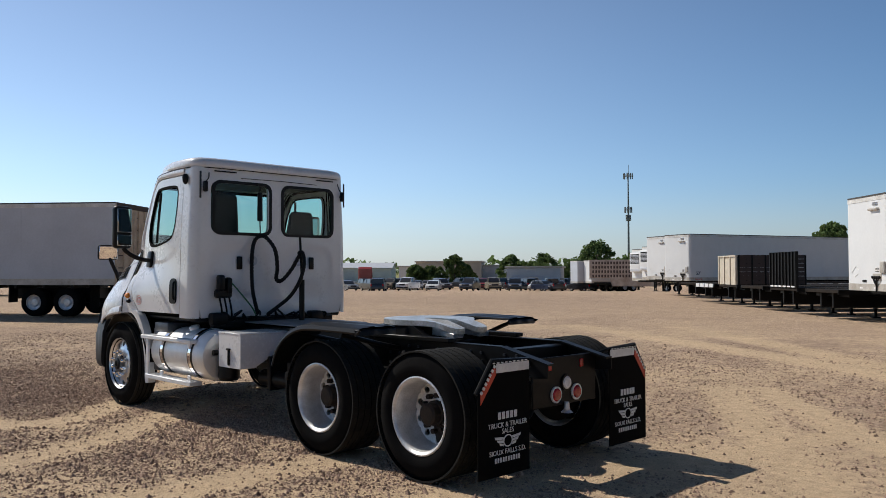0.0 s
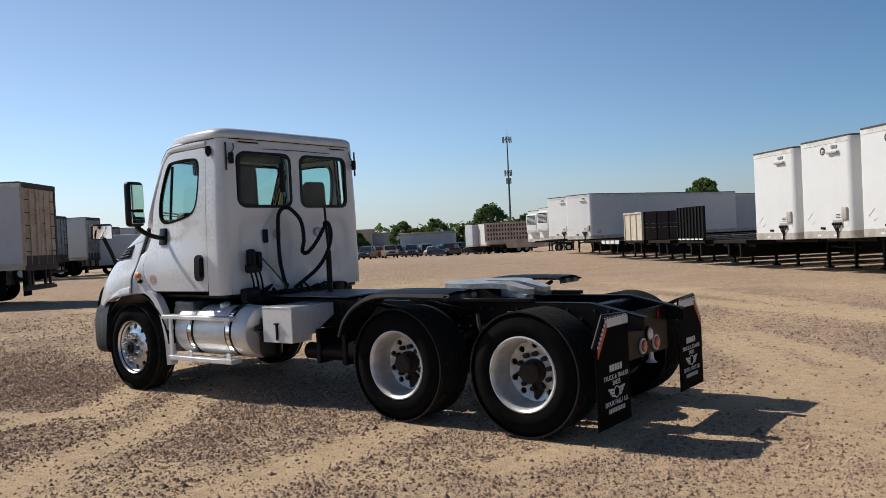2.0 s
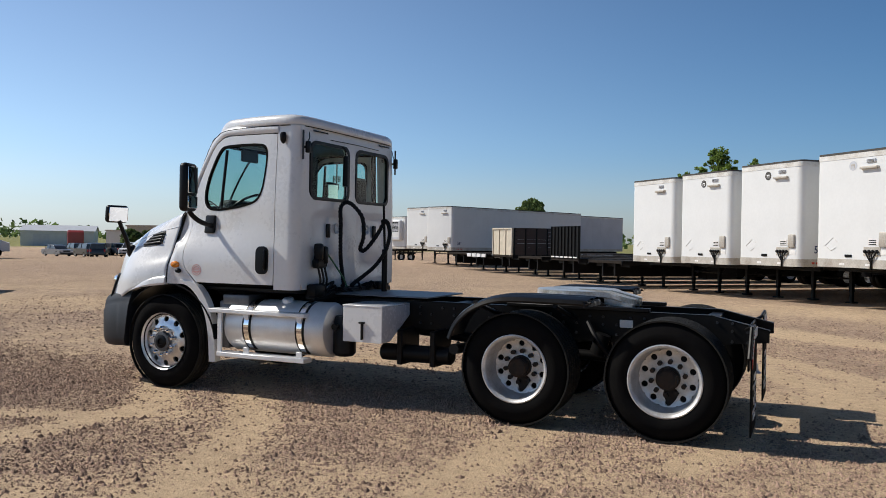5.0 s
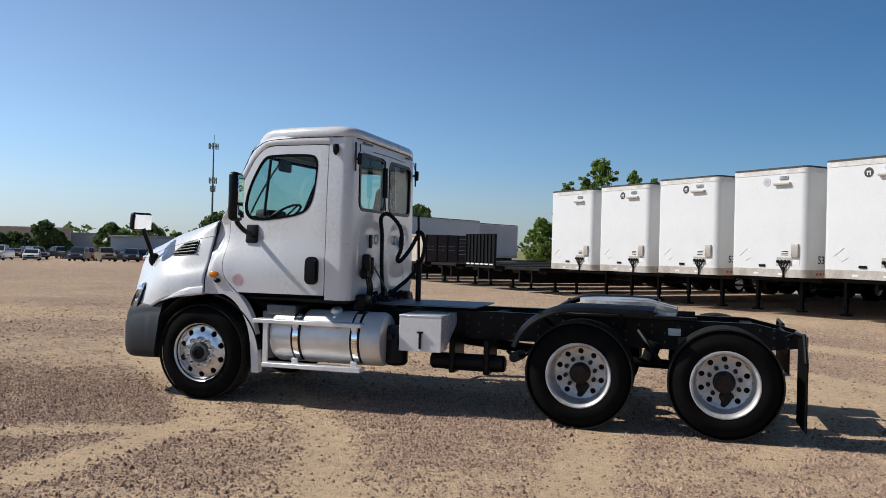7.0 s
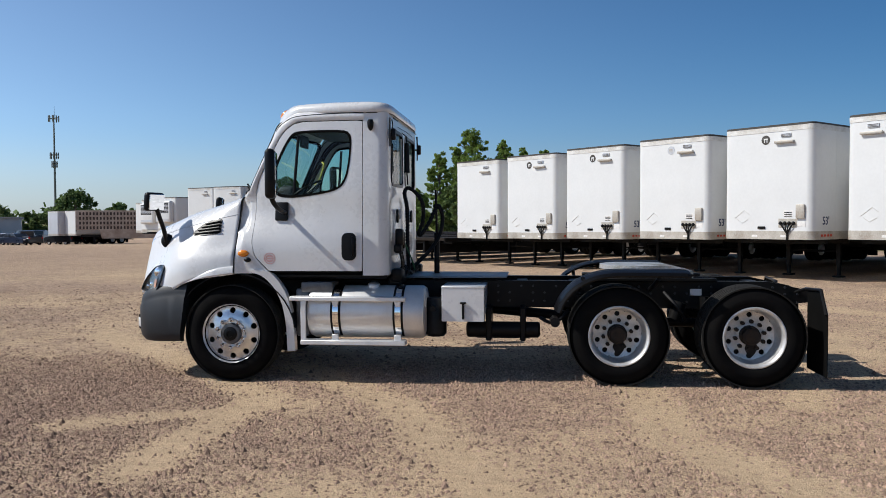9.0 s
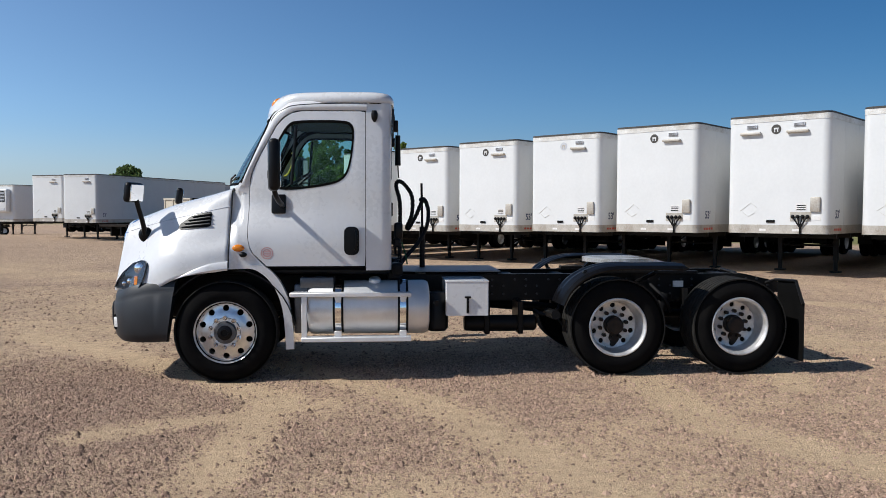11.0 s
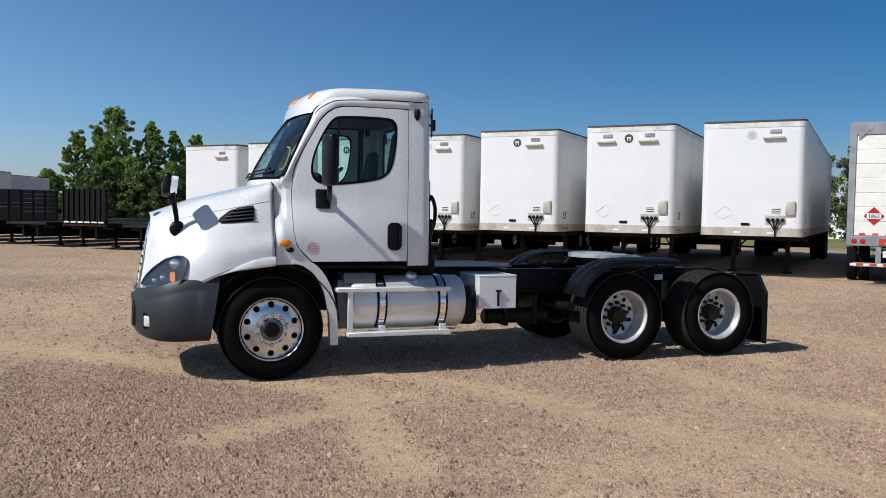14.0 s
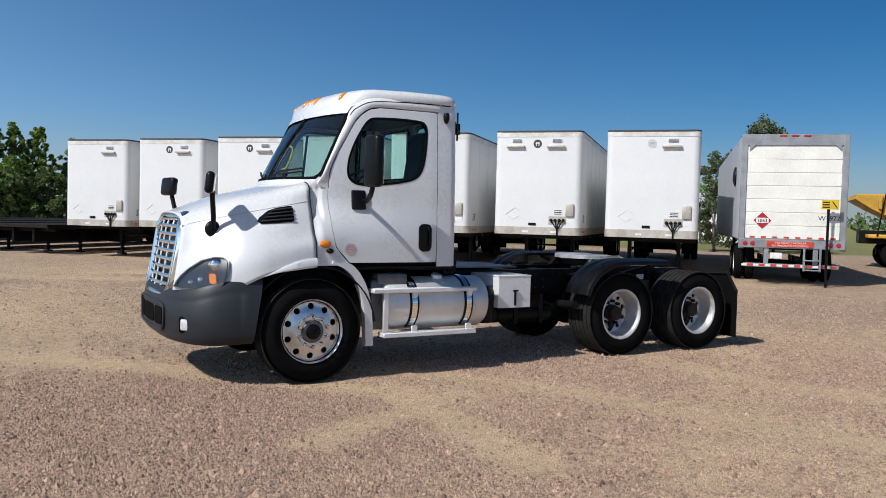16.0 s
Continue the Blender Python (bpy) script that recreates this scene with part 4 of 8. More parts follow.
def tyre_profile(r, w, bead):
    h = w / 2
    return [(bead, -h + 0.035), (bead + 0.03, -h + 0.012), (bead + 0.09, -h), (r - 0.10, -h + 0.004), (r - 0.045, -h + 0.022), (r - 0.016, -h + 0.045), (r - 0.004, -h + 0.075), (r, -h * 0.45), (r, h * 0.45), (r - 0.004, h - 0.075), (r - 0.016, h - 0.045), (r - 0.045, h - 0.022), (r - 0.10, h - 0.004), (bead + 0.09, h), (bead + 0.03, h - 0.012), (bead, h - 0.035)]


def front_wheel(y, s):
    d = (0, -s, 0)
    c = (0, y, 0.495)
    bm = B()
    sector_disc(bm, 0.145, 0.278, 10, 0.031, 0.238, c, d, lambda r: 0.105 - 0.03 * smooth(0.15, 0.26, r))
    lathe(bm, [(0.278, 0.075), (0.284, 0.083), (0.293, 0.10), (0.300, 0.128), (0.308, 0.135), (0.308, 0.115), (0.29, 0.04), (0.27, -0.10), (0.30, -0.13)], c, d, 48)
    lathe(bm, [(0.145, 0.105), (0.14, 0.118), (0.09, 0.12)], c, d, 40)
    wheel = part("front_wheel", bm, M_WHEEL, truck, "polished aluminium front wheel with ten holes")
    bm = lathe(B(), tyre_profile(0.497, 0.275, 0.285), c, d, 72)
    part("tyre", bm, M_RUBBER, wheel, "black steer tyre")
    bm = B()
    for k in range(5):
        h = -0.10 + 0.05 * k
        lathe(bm, [(0.495, h - 0.019), (0.5035, h - 0.016), (0.5035, h + 0.016), (0.495, h + 0.019)], c, d, 72)
    part("tread_rib", bm, M_TREAD, wheel)
    bm = B()
    lathe(bm, [(0.112, 0.10), (0.112, 0.135), (0.100, 0.155), (0.074, 0.158), (0.072, 0.14)], c, d, 32)
    part("hub_ring", bm, M_CASTHUB, wheel)
    bm = lathe(B(), [(0.073, 0.13), (0.073, 0.162), (0.06, 0.170), (0.035, 0.172), (0.032, 0.160), (0.0, 0.160)], c, d, 24)
    part("hub_cap", bm, M_BLACK, wheel, "dark hub oil cap")
    for q in ring((c[0], c[1] - s * 0.115, c[2]), d, 0.145, 10, 0.3):
        bm = cyl(B(), q, q + Vector(d) * 0.045, 0.023, 10)
        cyl(bm, q + Vector(d) * 0.045, q + Vector(d) * 0.065, 0.021, 10, r2=0.009)
        part("wheel_nut", bm, M_CHROME, wheel)
    bm = lathe(B(), [(0.27, -0.06), (0.20, -0.05), (0.12, 0.03), (0.12, -0.14), (0.27, -0.14)], c, d, 32)
    part("brake_drum", bm, M_CHASSIS, wheel)


def drive_wheel(x, y, s, thing_parent):
    """Wide single wheel with a deep dish; y: the outer face."""
    d = (0, -s, 0)
    c = (x, y, 0.50)
    W = 0.435
    bm = B()
    sector_disc(bm, 0.13, 0.245, 10, 0.027, 0.208, c, d, lambda r: -0.215 + 0.01 * smooth(0.2, 0.245, r))
    lathe(bm, [(0.245, -0.205), (0.252, -0.19), (0.256, -0.12), (0.268, -0.085), (0.272, -0.02), (0.282, -0.006), (0.296, 0.004), (0.306, 0.0), (0.306, -0.03), (0.285, -0.10), (0.265, -0.22), (0.28, -0.40), (0.30, -0.43)], c, d, 48)
    lathe(bm, [(0.13, -0.215), (0.10, -0.21)], c, d, 32)
    wheel = part("rear_wheel", bm, M_RIM_DULL, thing_parent, "dull aluminium deep-dish wide wheel")
    prof = [(r, h - W / 2 + 0.015) for r, h in tyre_profile(0.495, W, 0.288)]
    part("tyre", lathe(B(), prof, c, d, 72), M_RUBBER, wheel, "black wide single drive tyre")
    # tread blocks
    bm = B()
    rows = 6
    for k in range(rows):
        h = -W + 0.055 + (W - 0.085) * k / (rows - 1)
        n = 66
        for i in range(n):
            a = 2 * math.pi * (i + 0.37 * k) / n
            da = 2 * math.pi / n * 0.475
            q = []
            for rr in (0.488, 0.5025):
                for aa, hh in ((a - da - 0.012, h - 0.0285), (a + da - 0.012, h - 0.0285), (a + da + 0.012, h + 0.0285), (a - da + 0.012, h + 0.0285)):
                    q.append(bm.verts.new((c[0] + rr * math.cos(aa), c[1] - s * hh, c[2] + rr * math.sin(aa))))
            bm.faces.new(q[4:])
            for e in range(4):
                bm.faces.new((q[e], q[(e + 1) % 4], q[4 + (e + 1) % 4], q[4 + e]))
    tagged(part("tread", bm, M_TREAD, wheel, "worn blocky tread"), kind="stuff")
    bm = lathe(B(), [(0.10, -0.23), (0.10, -0.17), (0.088, -0.165), (0.088, -0.10), (0.07, -0.085), (0.0, -0.083)], c, d, 24)
    part("axle_hub", bm, M_HUB, wheel, "rusty dark axle hub")
    for q in ring((c[0], c[1] + s * 0.215, c[2]), d, 0.142, 10, 0.2):
        bm = cyl(B(), q, q + Vector(d) * 0.05, 0.021, 6)
        part("wheel_nut", bm, M_HUB, wheel)
    # thin dark patch on the disc, running down from the hub
    patch_outline = [(-0.030, -0.09), (0.075, -0.085), (0.082, -0.13), (0.070, -0.165), (0.045, -0.20), (0.010, -0.238), (-0.012, -0.228), (-0.022, -0.18), (-0.045, -0.14)]
    bm = patch(B(), patch_outline, lambda a, b, dp, c=c: (c[0] + a, c[1] + s * (0.2075 + dp), c[2] + b), n=24, m=2, thick=0.002)
    part("hub_dark_patch", bm, M_HUB, wheel, "dark patch below the hub")
    bm = lathe(B(), [(0.25, -0.26), (0.12, -0.24), (0.12, -0.42), (0.25, -0.42)], c, d, 32)
    part("brake_drum", bm, M_CHASSIS, wheel)


for s in (1, -1):
    front_wheel(-s * 1.01, s)
    for x in (3.98, 5.285):
        drive_wheel(x, -s * 1.06, s, truck)

# ---- chassis ----
for s in (1, -1):
    y0, y1 = sorted((-s * 0.43, -s * 0.35))
    bm = B()
    o = [(-0.75, 0.72), (5.30, 0.72), (6.05, 0.80), (6.05, 0.90), (5.58, 1.01), (-0.75, 1.01)]
    prism(bm, o, lambda x, z, y: (x, y, z), -s * 0.43, -s * 0.422)
    for z0, z1 in ((1.0, 1.01), (0.72, 0.73)):
        box(bm, -0.75, 5.58 if z0 > 0.9 else 5.30, y0, y1, z0, z1, 0.002)
    prism(bm, [(5.57, 1.0), (6.05, 0.89), (6.05, 0.905), (5.57, 1.012)], lambda x, z, y: (x, y, z), y0, y1)
    rail = part("frame_rail", bm, M_CHASSIS, truck, "black steel frame rail")
    bm = B()
    for i in range(26):
        x = 2.75 + 0.125 * i
        for z in (0.79, 0.88, 0.95):
            if (i * 7 + int(z * 100)) % 3:
                cyl(bm, (x, -s * 0.43, z), (x, -s * 0.448, z), 0.013, 6)
    part("bolt_heads", bm, M_BUMPER, rail, kind="stuff")
for x in (-0.6, 0.9, 2.0, 3.0, 3.6, 4.62, 5.55):
    bm = box(B(), x - 0.06, x + 0.06, -0.42, 0.42, 0.76, 0.98, 0.01)
    part("crossmember", bm, M_CHASSIS, truck)
bm = box(B(), 5.875, 5.895, -0.42, 0.42, 0.54, 0.93, 0.006)
tail = part("tail_panel", bm, M_CHASSIS, truck, "black rear plate holding the lamps")
for y, z, m_, lab, r in ((-0.135, 0.630, M_RED, "round red tail lamp", 0.052), (0.135, 0.630, M_RED, "round red tail lamp", 0.052), (0.0, 0.715, M_CLEAR, "round clear reversing lamp", 0.052)):
    bm = lathe(B(), [(r, 0.0), (r, 0.018), (r * 0.8, 0.028), (0.0, 0.032)], (5.894, y, z), (1, 0, 0), 24)
    lp = part("tail_lamp", bm, m_, tail, lab)
    bm = lathe(B(), [(r, 0.0), (r + 0.014, 0.002), (r + 0.014, 0.016), (r, 0.016)], (5.894, y, z), (1, 0, 0), 24)
    part("lamp_ring", bm, M_REFLW if m_ is M_RED else M_BLACK, lp)
for y in (-0.21, 0.21):
    bm = box(B(), 5.894, 5.906, y - 0.022, y + 0.022, 0.825, 0.895, 0.004)
    part("reflector", bm, M_RED, tail)
bm = B()
lathe(bm, [(0.0, 0.0), (0.05, 0.005), (0.025, 0.03), (0.02, 0.09)], (5.92, -0.02, 0.475), (0, 0, 1), 14)
part("tow_hook", bm, M_RIM_DULL, tail)

# axles, springs, shaft, gearbox and engine under the frame
for x in (3.98, 5.285):
    bm = B()
    cyl(bm, (x, -0.80, 0.50), (x, 0.80, 0.50), 0.085, 16)
    bmesh.ops.create_uvsphere(bm, u_segments=18, v_segments=12, radius=0.24, matrix=Matrix.Translation((x, 0, 0.50)))
    for s in (1, -1):
        cyl(bm, (x + 0.22, -s * 0.47, 0.60), (x + 0.22, -s * 0.47, 0.74), 0.10, 16)
        box(bm, x - 0.35, x + 0.30, -s * 0.47 - 0.05, -s * 0.47 + 0.05, 0.52, 0.60, 0.01)
        tube(bm, [(x - 0.35, -s * 0.47, 0.56), (x - 0.36, -s * 0.46, 0.85)], 0.05, 8)
        cyl(bm, (x - 0.05, -s * 0.60, 0.62), (x + 0.16, -s * 0.60, 0.66), 0.08, 14)
    part("drive_axle", bm, M_CHASSIS, truck)
bm = B()
cyl(bm, (1.9, 0, 0.72), (3.75, 0, 0.56), 0.055, 14)
cyl(bm, (4.2, 0, 0.53), (5.06, 0, 0.51), 0.05, 14)
part("drive_shaft", bm, M_CHASSIS, truck)
bm = B()
box(bm, -0.85, 0.55, -0.40, 0.40, 0.55, 1.45, 0.05, 2)
box(bm, 0.55, 1.75, -0.28, 0.28, 0.55, 1.02, 0.08, 2)
part("engine_block", bm, M_CHASSIS, truck)
bm = B()
cyl(bm, (0, -0.85, 0.50), (0, 0.85, 0.50), 0.06, 12)
box(bm, -0.45, 0.45, -0.45, -0.37, 0.56, 0.62, 0.01)
box(bm, -0.45, 0.45, 0.37, 0.45, 0.56, 0.62, 0.01)
part("front_axle", bm, M_CHASSIS, truck)

# fuel tank with straps and steps
bm = lathe(B(), [(0.0, -0.62), (0.20, -0.618), (0.255, -0.605), (0.275, -0.57), (0.275, 0.57), (0.255, 0.605), (0.20, 0.618), (0.0, 0.62)], (1.41, -0.855, 0.71), (1, 0, 0), 48)
tank = part("fuel_tank", bm, M_ALU_DULL, truck, "brushed aluminium cylindrical fuel tank")
for x in (1.105, 1.755):
    rg = []
    for i in range(29):
        a = radians(-60 + 300 * i / 28)
        rg.append([Vector((x + dx, -0.855 - r * math.cos(a), 0.71 + r * math.sin(a))) for dx, r in ((-0.03, 0.277), (-0.03, 0.285), (0.03, 0.285), (0.03, 0.277))])
    strap = part("tank_strap", loft_mesh(rg), M_CHROME, tank, "bright tank strap")
    for dx in (-0.042, 0.042):
        rg = []
        for i in range(29):
            a = radians(-60 + 300 * i / 28)
            rg.append([Vector((x + dx + e, -0.855 - r * math.cos(a), 0.71 + r * math.sin(a))) for e, r in ((-0.011, 0.276), (-0.011, 0.280), (0.011, 0.280), (0.011, 0.276))])
        part("strap_liner", loft_mesh(rg), M_BLACK, strap)
bm = lathe(B(), [(0.055, 0.0), (0.06, 0.02), (0.06, 0.05), (0.05, 0.06), (0.0, 0.06)], (1.47, -0.91, 0.955), (0, -0.25, 1), 20)
part("filler_cap", bm, M_ALU_DULL, tank, "round metal filler cap")
bm = B()
box(bm, 0.63, 1.835, -1.165, -1.02, 0.842, 0.885, 0.006)
box(bm, 0.745, 1.835, -1.165, -1.02, 0.392, 0.438, 0.006)
box(bm, 0.745, 0.800, -1.150, -1.125, 0.435, 0.845, 0.005)
for k in range(30):
    box(bm, 0.66 + 0.039 * k, 0.676 + 0.039 * k, -1.155, -1.03, 0.885, 0.8868, 0)
    box(bm, 0.77 + 0.0355 * k, 0.786 + 0.0355 * k, -1.155, -1.03, 0.438, 0.4398, 0)
for x in (1.105, 1.755):
    box(bm, x - 0.035, x + 0.035, -1.135, -1.12, 0.43, 0.50, 0.004)
    prism(bm, [(x - 0.04, 0.86), (x + 0.04, 0.86), (x + 0.025, 0.79), (x - 0.02, 0.79)], lambda a, b, t: (a, t, b), -1.145, -1.12)
part("cab_steps", bm, M_STEP, truck, "two bright aluminium cab steps")
bm = B()
box(bm, 0.72, 1.06, -1.04, -0.74, 0.92, 1.03, 0.02, 2)
box(bm, 0.66, 0.80, -1.02, -0.70, 0.46, 0.96, 0.02, 2)
part("reservoir", bm, M_CASTHUB, truck, "small grey fluid reservoir")
bm = B()
lathe(bm, [(0.0, 0.0), (0.09, 0.0), (0.115, 0.03), (0.115, 0.34), (0.09, 0.40), (0.0, 0.40)], (2.115, -0.86, 0.46), (0, 0, 1), 24)
lathe(bm, [(0.0, 0), (0.03, 0.0), (0.03, 0.05), (0.0, 0.05)], (2.10, -0.99, 0.76), (0, -1, 0), 12)
part("air_filter_can", bm, M_BLACK, truck)
bm = prism(B(), [(-1.03, 0.63), (-0.86, 0.63), (-0.44, 0.86), (-0.44, 0.985), (-1.03, 0.985)], lambda a, b, t: (t, a, b), 2.195, 2.632, 0.006)
tb = part("tool_box", bm, M_WHITE, truck, "white painted steel tool box")
bm = B()
box(bm, 2.405, 2.428, -1.05, -1.03, 0.655, 0.82, 0.004)
box(bm, 2.385, 2.45, -1.056, -1.035, 0.81, 0.83, 0.004)
part("latch", bm, M_BLACK, tb, "black T-handle latch")
bm = box(B(), 2.19, 2.637, -1.034, -0.465, 0.972, 0.990, 0.005)
part("box_lid", bm, M_WHITE, tb)
bm = B()
cyl(bm, (2.42, -0.62, 0.50), (3.20, -0.62, 0.50), 0.085, 20, bev=0.02)
cyl(bm, (2.5, -0.40, 0.46), (3.1, -0.40, 0.46), 0.085, 20, bev=0.02)
for x in (2.66, 3.02):
    box(bm, x - 0.03, x + 0.03, -0.72, -0.32, 0.39, 0.74, 0.01)
part("air_tank", bm, M_CHASSIS, truck, "black air reservoirs under the frame")
bm = box(B(), 1.72, 2.84, -0.45, 0.45, 1.035, 1.05, 0.004)
deck = part("deck_plate", bm, M_DIAMOND, truck, "grey chequer deck plate behind the cab")
bm = B()
for i in range(36):
    for j in range(28):
        x, y = 1.74 + 0.03 * i, -0.43 + 0.031 * j
        s = 1 if (i + j) % 2 else -1
        p = [(x - 0.010, y - 0.006 * s), (x + 0.002, y - 0.004), (x + 0.010, y + 0.006 * s), (x - 0.002, y + 0.004)]
        vs = [bm.verts.new((a, b, 1.0525)) for a, b in p]
        bm.faces.new(vs)
tagged(part("chequer_ribs", bm, M_DIAMOND, deck), kind="stuff")

# quarter fenders over the front drive axle
for s in (1, -1):
    line = spline([(3.36, 0, 0.75), (3.42, 0, 0.88), (3.53, 0, 1.00), (3.68, 0, 1.085), (3.84, 0, 1.13), (4.02, 0, 1.142), (4.30, 0, 1.142), (4.62, 0, 1.138), (4.655, 0, 1.125), (4.665, 0, 1.085)], 40)
    bm = B()
    rg = []
    for i, p in enumerate(line):
        d = (line[min(i + 1, 39)] - line[max(i - 1, 0)]).normalized()
        nn = Vector((-d.z, 0, d.x))
        nn = nn if nn.z > 0 or nn.x < 0 else -nn
        sec = []
        for y, h in ((0.74, 0.0), (0.745, 0.012), (0.80, 0.016), (0.82, 0.024), (0.86, 0.024), (0.88, 0.016), (0.96, 0.016), (0.98, 0.024), (1.02, 0.024), (1.04, 0.016), (1.10, 0.014), (1.14, 0.0), (1.155, -0.03), (1.15, -0.045), (1.135, -0.01), (1.09, 0.0)):
            sec.append(p + nn * h + Vector((0, -s * y, 0)))
        rg.append(sec)
    loft(bm, rg)
    if s < 0:
        bmesh.ops.reverse_faces(bm, faces=bm.faces[:])
    fen = part("quarter_fender", bm, M_BLACK, truck, "black ribbed plastic quarter fender")
    for x in (3.62, 4.36):
        bm = tube(B(), [(x, -s * 0.43, 0.92), (x, -s * 0.7, 0.98), (x, -s * 1.1, 1.08)], 0.022, 8)
        part("fender_bracket", bm, M_CHASSIS, fen)

# fifth wheel
bm = B()
o = []
for i in range(33):
    a = radians(35 + 290 * i / 32)
    o.append((4.30 + 0.43 * math.cos(a), 0.43 * math.sin(a)))
o += [(4.70, -0.245), (4.80, -0.235), (4.86, -0.20), (4.87, -0.12), (4.85, -0.08), (4.60, -0.055), (4.27, -0.05), (4.27, 0.05), (4.60, 0.055), (4.85, 0.08), (4.87, 0.12), (4.86, 0.20), (4.80, 0.235), (4.70, 0.245)]
prism(bm, o, lambda x, y, z: (x, y, z - max(0, x - 4.58) * 0.24), 1.125, 1.172)
fw = part("fifth_wheel", bm, M_GREASE, truck, "bright worn steel fifth wheel coupling plate")
bm = B()
for s in (1, -1):
    prism(bm, [(3.95, 1.02), (4.70, 1.02), (4.50, 1.125), (4.05, 1.125)], lambda a, b, t: (a, t, b), -s * 0.40, -s * 0.33)
    box(bm, 3.70, 5.05, -s * 0.44 - 0.05, -s * 0.44 + 0.05, 1.01, 1.045, 0.006)
box(bm, 4.10, 4.45, -0.42, 0.42, 1.02, 1.115, 0.02)
part("mounting", bm, M_CHASSIS, fw)
for s in (1, -1):
    bm = prism(B(), [(4.58, 1.04), (4.85, 1.02), (4.86, 1.06), (4.58, 1.12)], lambda a, b, t: (a, t, b), s * 0.10, s * 0.235, 0.006)
    part("ramp_web", bm, M_GREASE, fw, "bright sloping ramp web")

# mud flaps on sprung hangers
for s in (1, -1):
    yo, yi = 1.105, 0.535
    o = [(yo, 0.125), (yi, 0.125), (yi, 0.955), (yo - 0.17, 0.955), (yo, 0.74)]
    bm = prism(B(), o, lambda y, z, x, s=s: (x, -s * y, z), 5.945, 5.957, 0.003)
    if s < 0:
        bmesh.ops.reverse_faces(bm, faces=bm.faces[:])
    flap = part("mud_flap", bm, M_FLAP, truck, "black rubber mud flap with white lettering")
    bm = B()
    tube(bm, [(5.86, -s * 0.42, 0.90), (5.935, -s * 0.52, 0.945), (5.94, -s * (yo - 0.16), 0.965), (5.935, -s * (yo + 0.005), 0.735)], 0.017, 8)
    part("hanger", bm, M_CHASSIS, flap, "black flap hanger")
    bm = prism(B(), [(yi + 0.01, 0.875), (yo - 0.19, 0.875), (yo - 0.19, 0.94), (yi + 0.01, 0.94)], lambda y, z, x, s=s: (x, -s * y, z), 5.957, 5.961)
    part("top_strip", bm, M_REFLW, flap, "white reflective strip")
    bm = prism(B(), [(yo - 0.02, 0.66), (yo - 0.02, 0.735), (yo - 0.175, 0.935), (yo - 0.185, 0.865)], lambda y, z, x, s=s: (x, -s * y, z), 5.957, 5.962)
    part("corner_strip", bm, M_REFLR, flap, "red reflective strip")
    bm = B()
    for k in range(9):
        y = yi + 0.03 + 0.045 * k
        prism(bm, rrect(y, y + 0.026, 0.943, 0.952, 0.002, 2), lambda a, b, t, s=s: (t, -s * a, b), 5.957, 5.960)
    part("clip_row", bm, M_REFLW, flap)
    bm = B()
    for k in range(7):
        f = (k + 0.2) / 7
        a, b = (yo - 0.168 + 0.163 * f, 0.948 - 0.206 * f), (yo - 0.168 + 0.163 * (f + 0.085), 0.948 - 0.206 * (f + 0.085))
        prism(bm, [(a[0] - 0.022, a[1] - 0.016), (b[0] - 0.022, b[1] - 0.016), (b[0] - 0.004, b[1] - 0.003), (a[0] - 0.004, a[1] - 0.003)], lambda y, z, x, s=s: (x, -s * y, z), 5.957, 5.9635)
    part("edge_clips", bm, M_REFLW, flap, "white clips along the slanting edge")
    cy = -s * 0.80 + 0.012
    tm = lambda z: Matrix.Translation((5.9595, cy, z)) @ Euler((radians(90), 0, radians(90))).to_matrix().to_4x4()
    words("TRUCK & TRAILER", 0.053, tm(0.478), M_TEXTW, flap)
    words("SALES", 0.053, tm(0.432), M_TEXTW, flap)
    words("SIOUX FALLS S.D.", 0.053, tm(0.282), M_TEXTW, flap)
    bm = B()
    for k in range(5):
        y = cy - 0.11 + 0.045 * k
        box(bm, 5.957, 5.961, y, y + 0.034, 0.537, 0.590, 0.002)
    part("name_bars", bm, M_TEXTW, flap)
    bm = B()
    for k in range(10):
        y = cy - 0.145 + 0.029 * k
        box(bm, 5.957, 5.961, y, y + 0.019, 0.226, 0.262, 0.002)
    part("number_bars", bm, M_TEXTW, flap)
    bm = B()
    for sg in (1, -1):
        for k in range(3):
            prism(bm, [(cy + sg * 0.05, 0.405 - 0.024 * k), (cy + sg * (0.145 - 0.025 * k), 0.414 - 0.024 * k), (cy + sg * (0.135 - 0.025 * k), 0.394 - 0.024 * k), (cy + sg * 0.05, 0.388 - 0.024 * k)], lambda a, b, t: (t, a, b), 5.957, 5.961)
    o2 = [(cy + 0.052 * math.cos(2 * math.pi * i / 20), 0.375 + 0.046 * math.sin(2 * math.pi * i / 20)) for i in range(20)]
    i2 = [(cy + 0.043 * math.cos(2 * math.pi * i / 20), 0.375 + 0.037 * math.sin(2 * math.pi * i / 20)) for i in range(20)]
    panel(bm, o2, i2, lambda y, z, d: (5.961 - d, y, z), n=20, m=1, thick=0.003)
    part("wing_emblem", bm, M_TEXTW, flap, "white winged emblem")

# air lines, hose post and couplings behind the cab
def coil(pts, r, turns, rad, n=420):
    base = spline(pts, n)
    out_, u = [], None
    for i, p in enumerate(base):
        d = (base[min(i + 1, n - 1)] - base[max(i - 1, 0)]).normalized()
        if u is None:
            _, u, v = basis(d)
        u = (u - d * u.dot(d)).normalized()
        v = d.cross(u)
        a = 2 * math.pi * turns * i / n
        out_.append(p + rad * (math.cos(a) * u + math.sin(a) * v))
    return out_


